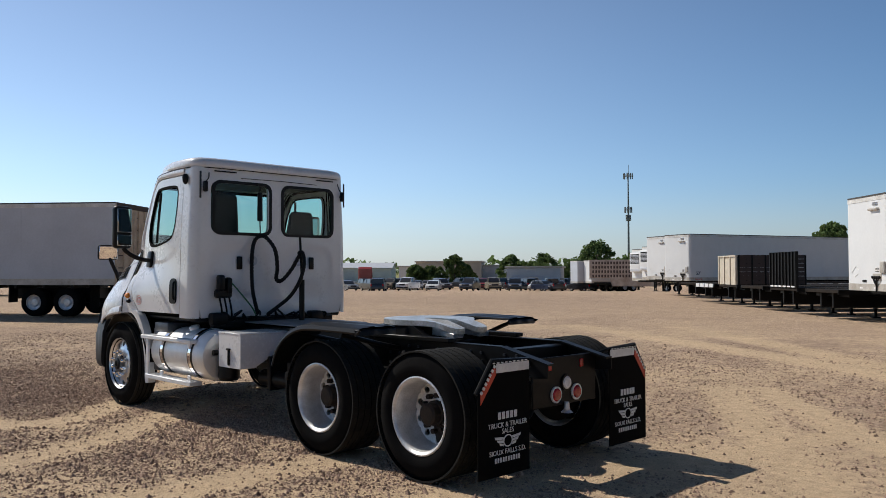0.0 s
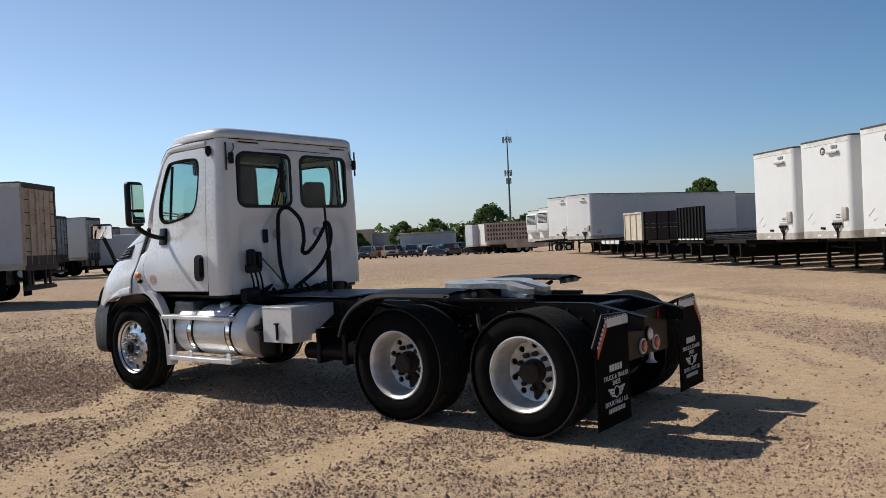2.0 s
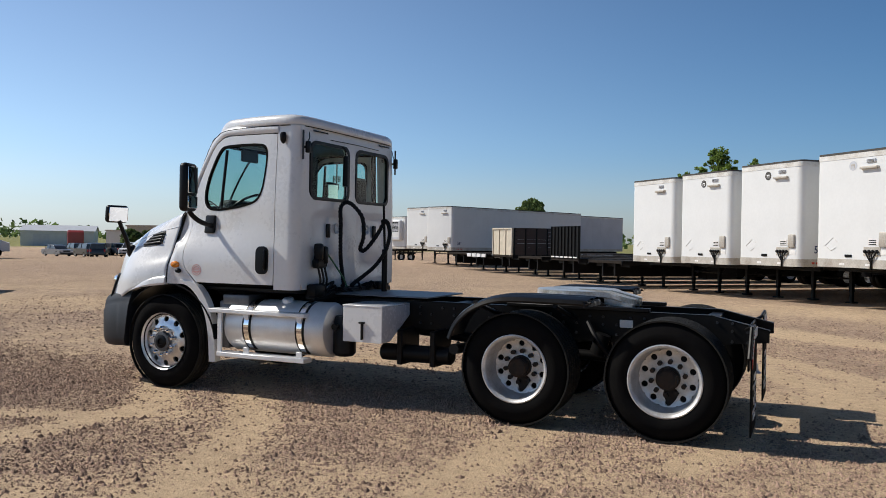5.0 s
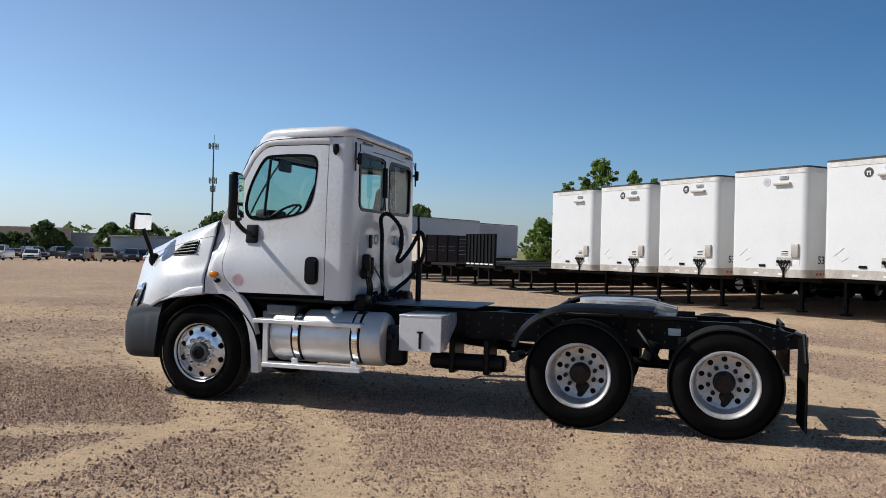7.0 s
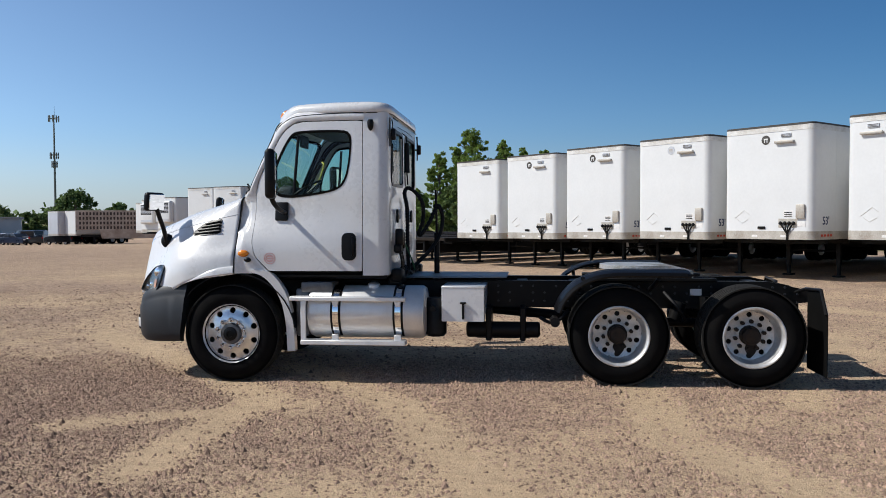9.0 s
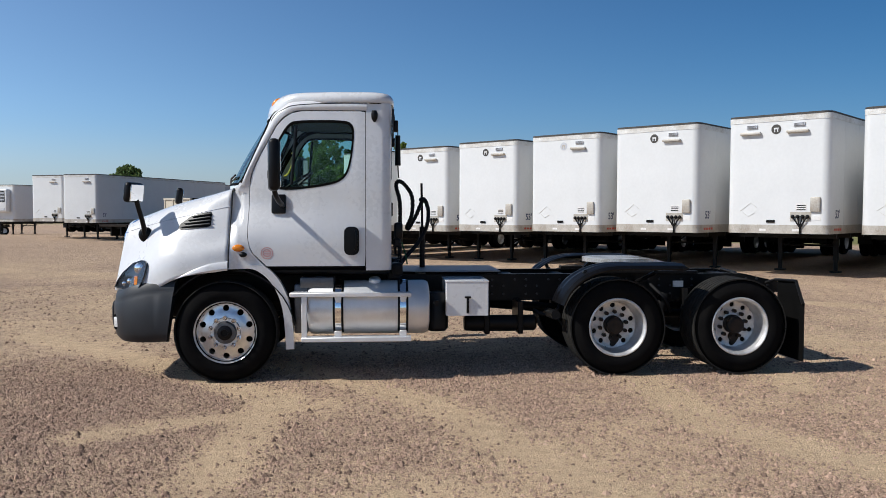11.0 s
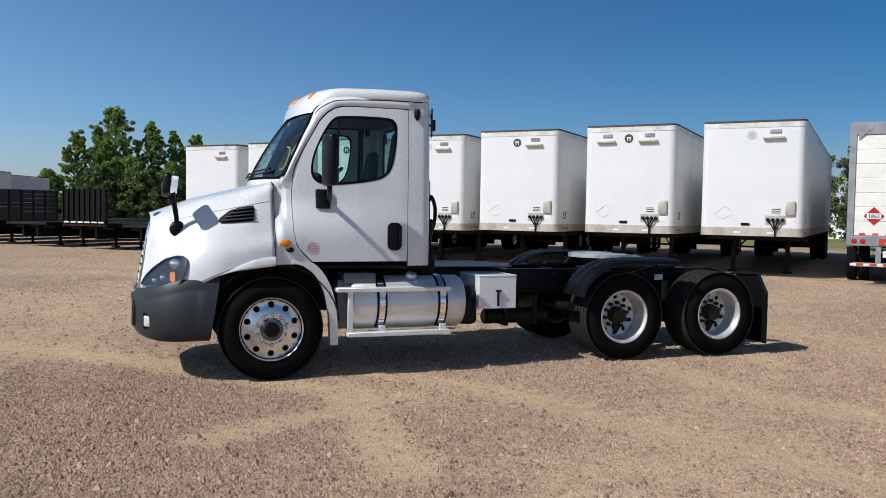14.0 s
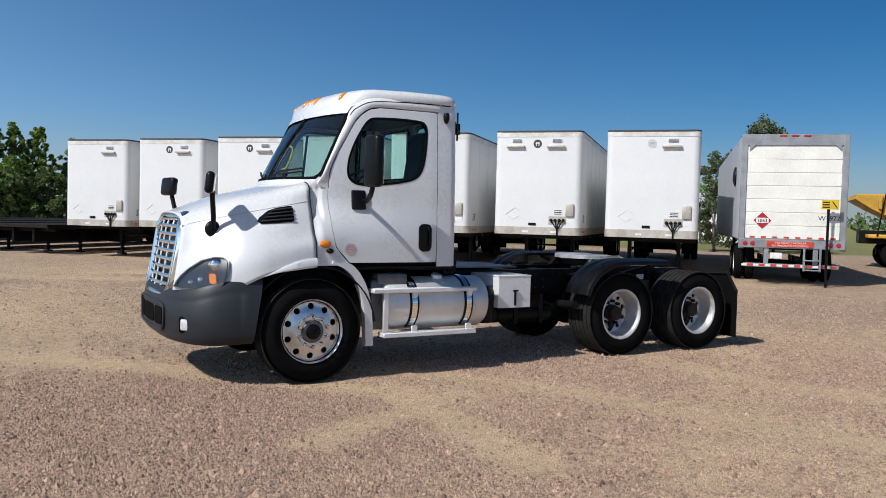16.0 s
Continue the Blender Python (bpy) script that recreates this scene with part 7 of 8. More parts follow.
# trailer with the roll-up door next to the row
def rollup_trailer():
    t = thing("roll_door_trailer", pose(16.25, 6.05, 0, 0, 0, 44.5), "silver trailer with white roll-up rear door", "trailer")
    L, W, top, low = 14.0, 2.68, 4.08, 1.22
    bm = box(B(), 0.06, L, -W / 2, W / 2, low, top, 0.03)
    part("body", bm, M_GREYVAN, t, "dull silver side sheets")
    bm = B()
    for s in (1, -1):
        y = s * (W / 2 - 0.07)
        box(bm, 0.0, 0.08, y - 0.08, y + 0.08, low - 0.25, top, 0.012)
        prism(bm, [(s * 1.15, top - 0.42), (s * 1.15, top - 0.28), (s * 0.93, top - 0.1), (s * 0.80, top - 0.1)], lambda a, b, q: (q, a, b), -0.008, 0.05)
    box(bm, 0.002, 0.075, -W / 2, W / 2, top - 0.30, top + 0.01, 0.012)
    box(bm, -0.03, 0.075, -W / 2, W / 2, low - 0.22, low + 0.02, 0.012)
    M_FRAME = mat("grey_steel_frame", (0.30, 0.31, 0.33), 0.5, metal=0.3, var=0.15, scale=3, bump=0.03, bscale=30)
    fr_ = part("rear_frame", bm, M_FRAME, t, "grey steel rear frame")
    M_ROLL = mat("cream_roll_door", (0.78, 0.77, 0.71), 0.5, var=0.08, scale=1.5, bump=0.03, bscale=20)
    dr = part("roll_up_door", box(B(), 0.045, 0.065, -W / 2 + 0.15, W / 2 - 0.15, low + 0.03, top - 0.30, 0.004), M_ROLL, t, "cream white panelled roll-up door")
    for k in range(7):
        bm = B()
        z = low + 0.04 + k * (top - 0.34 - low) / 7
        box(bm, 0.03, 0.07, -W / 2 + 0.15, W / 2 - 0.15, z, z + (top - 0.34 - low) / 7 - 0.012, 0.008)
        part("door_panel", bm, M_ROLL, dr)
    bm = B()
    prism(bm, [(0.75, 1.98), (0.98, 1.75), (0.75, 1.52), (0.52, 1.75)], lambda a, b, q: (q, a, b), 0.018, 0.024)
    bm.faces.ensure_lookup_table()
    hz = part("hazard_placard", bm, M_RED, dr, "red diamond placard")
    bm = box(B(), 0.012, 0.016, 0.59, 0.91, 1.68, 1.82, 0)
    part("number_panel", bm, M_REFLW, hz)
    rot0 = Euler((radians(90), 0, radians(-90))).to_matrix().to_4x4()
    words("1863", 0.13, Matrix.Translation((0.010, 0.75, 1.705)) @ rot0, M_CHASSIS, hz)
    bm = box(B(), -0.05, -0.03, -0.55, 0.62, low - 0.185, low - 0.03, 0.004)
    bn = part("warning_banner", bm, M_REFLR, t, "red warning banner")
    rot = Euler((radians(90), 0, radians(-90))).to_matrix().to_4x4()
    words("W1972", 0.18, Matrix.Translation((0.024, -0.92, 1.78)) @ rot, M_BLUE_INK, dr)
    words("THIS VEHICLE STOPS AT", 0.075, Matrix.Translation((-0.053, 0.03, low - 0.095)) @ rot, M_TEXTW, bn)
    words("ALL RAILROAD CROSSINGS", 0.075, Matrix.Translation((-0.053, 0.03, low - 0.170)) @ rot, M_TEXTW, bn)
    for y in (1.17, 0.98, -0.98, -1.17):
        bm = lathe(B(), [(0.065, 0.0), (0.06, 0.015), (0.0, 0.02)], (-0.03, y, low - 0.10), (-1, 0, 0), 16)
        part("tail_lamp", bm, M_RED, t)
    for y in (0.3, 0.0, -0.3):
        bm = box(B(), -0.012, 0.004, y - 0.09, y + 0.09, top - 0.06, top - 0.01, 0.008)
        part("clearance_lamp", bm, M_RED, t)
    bm = B()
    box(bm, -0.02, 0.06, -1.2, 1.2, 0.48, 0.58, 0.006)
    for y in (-0.62, 0.62):
        box(bm, 0.0, 0.08, y - 0.06, y + 0.06, 0.5, low - 0.2, 0.004)
    box(bm, -0.12, -0.06, -0.75, -0.70, 0.40, low - 0.2, 0.004)
    box(bm, -0.12, -0.06, -0.35, -0.30, 0.40, low - 0.2, 0.004)
    for z in (0.42, 0.68):
        box(bm, -0.14, -0.02, -0.75, -0.30, z, z + 0.03, 0.004)
    part("under_ride_bar", bm, M_FRAME, t, "steel bumper bar and steps")
    for k in range(8):
        part("red_tape", box(B(), -0.026, -0.021, -1.15 + 0.3 * k, -1.0 + 0.3 * k, 0.50, 0.56, 0), M_REFLR, t)
        part("white_tape", box(B(), -0.026, -0.021, -0.995 + 0.3 * k, -0.855 + 0.3 * k, 0.50, 0.56, 0), M_REFLW, t)
        part("red_tape", box(B(), 0.024, 0.03, -1.1 + 0.29 * k, -0.97 + 0.29 * k, low + 0.05, low + 0.10, 0), M_REFLR, t)
    bm = box(B(), -0.045, -0.035, 0.22, 0.52, 0.72, 0.88, 0.004)
    part("plate_bars", bm, M_REFLW, t)
    bm = lathe(B(), [(0.30, 0.0), (0.28, 0.06), (0.15, 0.10), (0.0, 0.11)], (2.2, W / 2 - 0.02, 3.05), (0, 1, 0), 24)
    part("side_vent", bm, M_CHASSIS, t, "round black side vent")
    bm = B()
    box(bm, 0.3, L - 0.5, -0.55, 0.55, 0.95, low - 0.01, 0.02)
    part("main_beam", bm, M_CHASSIS, t)
    trailer_wheels(t, (2.2, 3.5))
    landing_legs(t, L - 2.6, low - 0.06)
    return t


rollup_trailer()
# post with a yellow notice in front of it
sg = thing("sign_post", pose(16.67, 5.27, 0, 0, 0, 45), "black post with a small yellow notice", "sign")
part("post", cyl(B(), (0, 0, 0), (0, 0, 2.3), 0.035, 10), M_BLACK, sg)
bm = box(B(), -0.05, -0.036, -0.24, 0.18, 2.08, 2.33, 0.004)
bd = part("notice_board", bm, mat("yellow_notice", (0.62, 0.42, 0.02), 0.5, var=0.08, scale=8), sg, "yellow notice board")
for k in range(3):
    part("notice_line", box(B(), -0.055, -0.051, -0.02, 0.15, 2.12 + 0.065 * k, 2.15 + 0.065 * k, 0), M_CHASSIS, bd)
part("notice_mark", tube(B(), [(-0.053, -0.20, 2.12), (-0.053, -0.14, 2.20), (-0.053, -0.08, 2.29)], 0.012, 5), M_CHASSIS, bd)

# yellow dump trailer past the end of the row
dp = thing("dump_body_truck", pose(29.0, 12.6, 0, 0, 0, -50) @ Matrix.Scale(1.08, 4), "yellow dump truck body with black wheels", "truck")
M_CAT = mat("yellow_machine_paint", (0.62, 0.36, 0.03), 0.5, var=0.12, scale=2, col2=(0.40, 0.22, 0.03), bump=0.04, bscale=20)
bm = prism(B(), [(2.0, 1.35), (6.6, 1.35), (7.4, 2.75), (-0.2, 2.75), (-0.3, 2.55), (0.3, 2.2)], lambda a, b, q: (a, q, b), -1.25, 1.25, 0.03)
part("dump_body", bm, M_CAT, dp, "yellow steel dump body")
for k in range(7):
    z0 = 2.2 if k < 2 else 1.4
    part("body_rib", box(B(), 0.5 + k, 0.62 + k, -1.34, -1.25, z0, 2.72, 0.01), M_CAT, dp)
    part("body_rib", box(B(), 0.5 + k, 0.62 + k, 1.25, 1.34, z0, 2.72, 0.01), M_CAT, dp)
bm = box(B(), 0.0, 9.0, -0.5, 0.5, 0.9, 1.4, 0.03)
part("chassis", bm, M_CHASSIS, dp)
bm = B()
box(bm, 8.0, 9.8, -1.2, 1.2, 1.0, 3.0, 0.2, 3)
part("cab", bm, M_CAT, dp)
part("fender", box(B(), 0.2, 3.2, -1.28, 1.28, 1.12, 1.26, 0.03, 2), M_CAT, dp)
bm = tube(B(), [(0.5, -1.3, 1.2), (0.75, -1.35, 2.95), (2.5, -1.35, 3.0), (6.8, -1.3, 2.95)], 0.03, 6)
part("tarp_arm", bm, M_CHASSIS, dp)
trailer_wheels(dp, (1.2, 2.5, 8.6))


# ---- far yard: cars, van, buildings, trees, mast ----
M_CARS = [mat("car_paint_white", (0.75, 0.75, 0.75), 0.3, coat=0.6, var=0.03), mat("car_paint_black", (0.015, 0.016, 0.02), 0.3, coat=0.6, var=0.05), mat("car_paint_silver", (0.20, 0.205, 0.215), 0.35, metal=0.4, coat=0.5, var=0.04), mat("car_paint_navy", (0.02, 0.03, 0.06), 0.3, coat=0.6, var=0.05), mat("car_paint_red", (0.32, 0.03, 0.025), 0.3, coat=0.6, var=0.05), mat("car_paint_tan", (0.20, 0.16, 0.10), 0.35, coat=0.4, var=0.05)]


def car(m, paint, label, kind="suv"):
    t = thing("parked_car", m, label, "car", "parked cars")
    H = {"suv": 1.78, "sedan": 1.45, "pickup": 1.85}[kind]
    L = 4.8 if kind != "pickup" else 5.6
    hood_z = {"suv": 1.08, "sedan": 0.92, "pickup": 1.15}[kind]
    lowz = 0.32 if kind != "sedan" else 0.22
    prof = [(0.0, lowz + 0.1), (0.02, hood_z - 0.22), (0.25, hood_z - 0.06), (1.25, hood_z + 0.02), (L * 0.5, hood_z + 0.04), (L - 0.1, hood_z + (0.02 if kind != "sedan" else 0.0)), (L, hood_z - 0.2), (L, lowz + 0.1), (L - 0.15, lowz), (0.15, lowz)]
    bm = prism(B(), prof, lambda a, b, q: (a, q * (1 - 0.04 * max(0, b - 0.9)), b), -0.92, 0.92, 0.06)
    body = part("body", bm, paint, t)
    end = {"suv": L - 0.25, "sedan": L - 0.9, "pickup": 3.3}[kind]
    roofl = [(1.25, hood_z), (1.85, H - 0.08), (2.2, H), (end - 0.35, H), (end - (0.05 if kind != "sedan" else 0.55), H - 0.08), (end, hood_z)]
    bm = prism(B(), roofl, lambda a, b, q: (a, q * (1 - 0.22 * (b - hood_z)), b), -0.84, 0.84, 0.05)
    cb = part("cabin", bm, M_CARS[1], t, "dark glazed cabin")
    bm = prism(B(), [(1.95, H - 0.05), (2.2, H + 0.012), (end - 0.35, H + 0.012), (end - 0.15, H - 0.05)], lambda a, b, q: (a, q, b), -0.70, 0.70, 0.02)
    part("roof", bm, paint, t)
    for s in (1, -1):
        for a, b in (((1.25, hood_z), (1.87, H - 0.05)), ((2.75, hood_z), (2.75, H - 0.03)), ((end, hood_z), (end - 0.08, H - 0.05))):
            bm = tube(B(), [(a[0], s * 0.855, a[1]), (b[0], s * (0.86 * (1 - 0.22 * (b[1] - hood_z))), b[1])], 0.04, 6)
            part("pillar", bm, paint, cb)
    for s in (1, -1):
        part("headlight", box(B(), -0.02, 0.05, s * 0.68 - 0.16, s * 0.68 + 0.16, hood_z - 0.32, hood_z - 0.16, 0.02), M_CLEAR, t)
    bm = B()
    box(bm, -0.02, 0.03, -0.42, 0.42, hood_z - 0.38, hood_z - 0.16, 0.02)
    box(bm, -0.05, 0.1, -0.85, 0.85, lowz + 0.08, lowz + 0.25, 0.03)
    part("grille", bm, M_BUMPER, t)
    for s in (1, -1):
        part("tail_lamp", box(B(), L - 0.05, L + 0.02, s * 0.78 - 0.1, s * 0.78 + 0.1, hood_z - 0.35, hood_z - 0.05, 0.02), M_RED, t)
    for x in (0.95, L - 0.95):
        for s in (1, -1):
            bm = lathe(B(), tyre_profile(0.36, 0.22, 0.22), (x, s * 0.82, 0.36), (0, s, 0), 14)
            w = part("wheel", bm, M_RUBBER, t)
            bm = lathe(B(), [(0.225, 0.09), (0.2, 0.05), (0.08, 0.07), (0.0, 0.07)], (x, s * 0.82, 0.36), (0, s, 0), 16)
            part("rim", bm, M_RIM_DULL, w)
    return t


def polar(t_eye, bearing, dist):
    """A place at a bearing (degrees, anticlockwise from +x) and distance from a point of the yard."""
    return (t_eye[0] + dist * math.cos(radians(bearing)), t_eye[1] + dist * math.sin(radians(bearing)))


# a row of vehicles across the yard, seen from near (9.9, -5.2)
EYE0 = (9.92, -5.19)
ROW = [(142.3, 88, 2, "sedan", "silver saloon car parked in the row"), (141.5, 92, 1, "suv", "black sport utility parked among cars"), (140.4, 85, 1, "suv", "black sport utility parked among cars, rear view"), (138.9, 84, 0, "pickup", "white pickup parked in the row"), (137.8, 97, 2, "sedan", "silver saloon car parked behind others"), (136.8, 86, 0, "sedan", "white saloon car parked in the row"), (135.7, 97, 2, "suv", "grey sport utility parked behind others"), (134.4, 82, 3, "suv", "navy sport utility parked among cars"), (133.2, 95, 4, "pickup", "red pickup parked in the row"), (132.3, 84, 5, "pickup", "tan pickup parked in the row"), (131.4, 97, 1, "sedan", "black saloon car parked behind others"), (130.9, 84, 3, "suv", "dark blue sport utility parked among cars"), (129.6, 90, 0, "sedan", "white saloon car parked in the row"), (128.8, 88, 1, "pickup", "black pickup parked in the row"), (127.7, 93, 2, "sedan", "grey saloon car parked in the row")]
ROW += [(140.0, 99, 5, "pickup", "tan pickup parked behind others"), (128.2, 84, 3, "sedan", "navy saloon car parked in the row"), (126.9, 88, 1, "suv", "black sport utility parked in the row"), (125.8, 92, 2, "suv", "grey sport utility parked in the row"), (124.8, 94, 1, "sedan", "black saloon car parked in the row"), (123.6, 97, 0, "sedan", "white saloon car parked behind others")]
ROW += [(141.9 - 0.95 * k, 103 + (k * 5) % 4, (1, 3, 1, 2, 1, 5, 3, 1)[k % 8], ("suv", "pickup", "sedan")[k % 3], "dark parked car in the back row") for k in range(19)]
for b, d, c, k, lab in ROW:
    x, y = polar(EYE0, b, d * 1.32)
    car(pose(x, y, -fall(x, y), 0, 0, b + (0 if c != 1 else 180) + random.uniform(-38, 38)), M_CARS[c], lab, k)


# box van and cab
bt = thing("box_van", pose(-45.1, 30.4, 0, 0, 0, 235.6), "white box van parked across the yard", "van")
bm = box(B(), 2.2, 7.6, -1.1, 1.1, 0.66, 2.87, 0.09, 3)
part("cargo_box", bm, M_WHITE_DUSTY, bt, "plain white cargo box")
bm = prism(B(), [(0.0, 0.45), (0.0, 1.05), (0.75, 1.25), (1.35, 1.95), (2.25, 2.0), (2.25, 0.45)], lambda a, b, q: (a, q, b), -0.95, 0.95, 0.05)
cbv = part("cab", bm, M_WHITE, bt, "white van cab")
bm = B()
for s in (1, -1):
    prism(bm, [(0.95, 1.28), (1.42, 1.85), (2.0, 1.88), (2.0, 1.28)], lambda a, b, q: (a, q, b), s * 0.952, s * 0.965)
prism(bm, [(-0.8, 0.0), (0.8, 0.0), (0.72, 0.70), (-0.72, 0.70)], lambda a, b, q: (0.80 + b * 0.80 - q, a, 1.30 + b * 0.82), -0.0, 0.03)
part("cab_windows", bm, M_CARS[1], cbv)
bm = B()
box(bm, 0.3, 7.5, -0.4, 0.4, 0.42, 0.66, 0.02)
part("chassis", bm, M_CHASSIS, bt)
for x in (0.85, 5.3):
    for s in (1, -1):
        bm = lathe(B(), tyre_profile(0.38, 0.25, 0.22), (x, s * 0.85, 0.38), (0, s, 0), 24)
        part("wheel", bm, M_RUBBER, bt)

# buildings
def building(m, L, W, H, wallm, label, ridge=0.0, doors=()):
    t = thing("metal_building", m, label, "building")
    bm = prism(B(), [(-W / 2, 0), (W / 2, 0), (W / 2, H), (0, H + ridge), (-W / 2, H)] if ridge else [(-W / 2, 0), (W / 2, 0), (W / 2, H), (-W / 2, H)], lambda a, b, q: (q, a, b), 0, L)
    w = part("wall", bm, wallm, t)
    bm = B()
    if ridge:
        for s in (1, -1):
            prism(bm, [(0, H + ridge + 0.02), (s * (W / 2 + 0.4), H - 0.05), (s * (W / 2 + 0.4), H + 0.1), (0, H + ridge + 0.17)], lambda a, b, q: (q, a, b), -0.4, L + 0.4)
    else:
        box(bm, -0.3, L + 0.3, -W / 2 - 0.3, W / 2 + 0.3, H + 0.01, H + 0.35, 0.02)
    part("roof", bm, M_RAIL if ridge == 0 else M_GREYVAN, t)
    bm = B()
    for k in range(int(L / 1.5)):
        box(bm, 0.6 + 1.5 * k, 0.68 + 1.5 * k, -W / 2 - 0.04, -W / 2 + 0.0, 0, H, 0)
    part("wall_rib", bm, wallm, w)
    for x0, w0, h0 in doors:
        bm = box(B(), x0, x0 + w0, -W / 2 - 0.06, -W / 2 - 0.01, 0, h0, 0.01)
        part("door", bm, M_GREYVAN, t)
    return t


M_TANWALL = mat("tan_metal_wall", (0.40, 0.37, 0.31), 0.6, var=0.06, scale=0.6, bump=0.05, bscale=6)
M_PALEWALL = mat("pale_metal_wall", (0.55, 0.57, 0.58), 0.6, var=0.05, scale=0.6, bump=0.05, bscale=6)

for b, d, ang, L, W, H, wm2, lab, rdg, drs in (
    (143.6, 250, 44, 18, 14, 4.0, M_PALEWALL, "pale metal shed with a pitched roof", 1.5, ((3, 4, 3.2),)),
    (138.9, 205, 40, 4, 10, 4.0, M_PALEWALL, "small pale warehouse wing", 0.0, ()),
    (137.6, 200, 40, 15.5, 16, 5.1, M_TANWALL, "long tan metal warehouse", 0.0, ((4, 4, 3.6),)),
    (133.4, 205, 38, 7, 16, 4.2, M_PALEWALL, "low tan warehouse wing", 0.0, ()),
    (131.25, 150, 34, 9.6, 10, 3.5, M_PALEWALL, "low grey metal shed", 0.0, ((1, 2.4, 2.2), (4.2, 2.4, 2.2))),
):
    x, y = polar(EYE0, b, d)
    building(pose(x, y, -fall(x, y), 0, 0, ang), L, W, H, wm2, lab, ridge=rdg, doors=drs)
building(pose(60, 44, 0, 0, 0, 120), 26, 12, 3.0, M_WHITE_DUSTY, "low white building across the grass", ridge=1.4)
building(pose(-14, 180, 0, 0, 0, 0), 60, 14, 3.2, M_PALEWALL, "long low pale building on the horizon", ridge=1.2)

# road tractor with a red cab among the cars
x, y = polar(EYE0, 141.4, 140)
rt = thing("red_truck", pose(x, y, -fall(x, y), 0, 0, 318), "red truck cab standing behind the cars", "truck")
part("cab", prism(B(), [(0, 0.8), (0, 1.6), (1.6, 1.9), (2.0, 2.9), (3.8, 3.7), (4.3, 3.4), (4.3, 0.8)], lambda a, b, q: (a, q, b), -1.15, 1.15, 0.08), M_CARS[4], rt, "red painted cab")
bm = prism(B(), [(1.75, 2.0), (2.1, 2.75), (2.9, 2.75), (2.9, 2.0)], lambda a, b, q: (a, q, b), -1.17, 1.17)
part("cab_glass", bm, M_CARS[1], rt)
trailer_wheels(rt, (0.9, 5.0))
part("chassis", box(B(), 0.5, 6.5, -0.5, 0.5, 0.7, 1.0, 0.02), M_CHASSIS, rt)

# mast
D = 1200.0
tw = thing("cell_tower", pose(7 - 0.5428 * D, -7 + 0.8398 * D, 0) @ Matrix.Diagonal((3.2, 3.2, 3.86, 1)), "tall grey monopole mast with antennas", "tower")
M_MAST = mat("galvanised_mast", (0.20, 0.21, 0.22), 0.6, metal=0.3, var=0.1)
part("pole", cyl(B(), (0, 0, 0), (0, 0, 37.5), 0.55, 14, r2=0.26), M_MAST, tw)
for z, r, n in ((36.2, 2.0, 9), (23.5, 1.6, 9), (20.5, 1.0, 6)):
    bm = B()
    for p in ring((0, 0, z), (0, 0, 1), r, n):
        box(bm, p.x - 0.16, p.x + 0.16, p.y - 0.16, p.y + 0.16, z - 1.1, z + 1.1, 0.02)
        tube(bm, [(0, 0, z), (p.x, p.y, z)], 0.09, 6)
    tube(bm, ring((0, 0, z + 0.4), (0, 0, 1), r, n) + ring((0, 0, z + 0.4), (0, 0, 1), r, n)[:1], 0.07, 6)
    part("antenna_array", bm, M_MAST, tw, "ring of panel antennas")
part("whip", cyl(B(), (0.3, 0, 37), (0.3, 0, 40.5), 0.08, 6), M_MAST, tw)


# trees
def leaf_mat(name, a, b):
    m = mat(name, b, 0.75, var=0.2, scale=0.8, col2=a, island=0.45, spec=0.2)
    bs = m.node_tree.nodes["Principled BSDF"]
    n, l = m.node_tree.nodes, m.node_tree.links
    tl, mx = n.new("ShaderNodeBsdfTranslucent"), n.new("ShaderNodeMixShader")
    l.new(bs.inputs["Base Color"].links[0].from_socket, tl.inputs["Color"])
    mx.inputs[0].default_value = 0.35
    l.new(bs.outputs[0], mx.inputs[1])
    l.new(tl.outputs[0], mx.inputs[2])
    l.new(mx.outputs[0], n["Material Output"].inputs["Surface"])
    return m


M_LEAF = leaf_mat("cottonwood_leaves", (0.105, 0.165, 0.038), (0.24, 0.34, 0.085))
M_LEAF2 = leaf_mat("dark_tree_leaves", (0.06, 0.10, 0.036), (0.14, 0.20, 0.068))
M_LEAF3 = leaf_mat("dusty_tree_leaves", (0.07, 0.095, 0.045), (0.15, 0.18, 0.085))
M_BARK = mat("grey_bark", (0.16, 0.135, 0.11), 0.9, var=0.25, scale=3, bump=0.3, bscale=12)


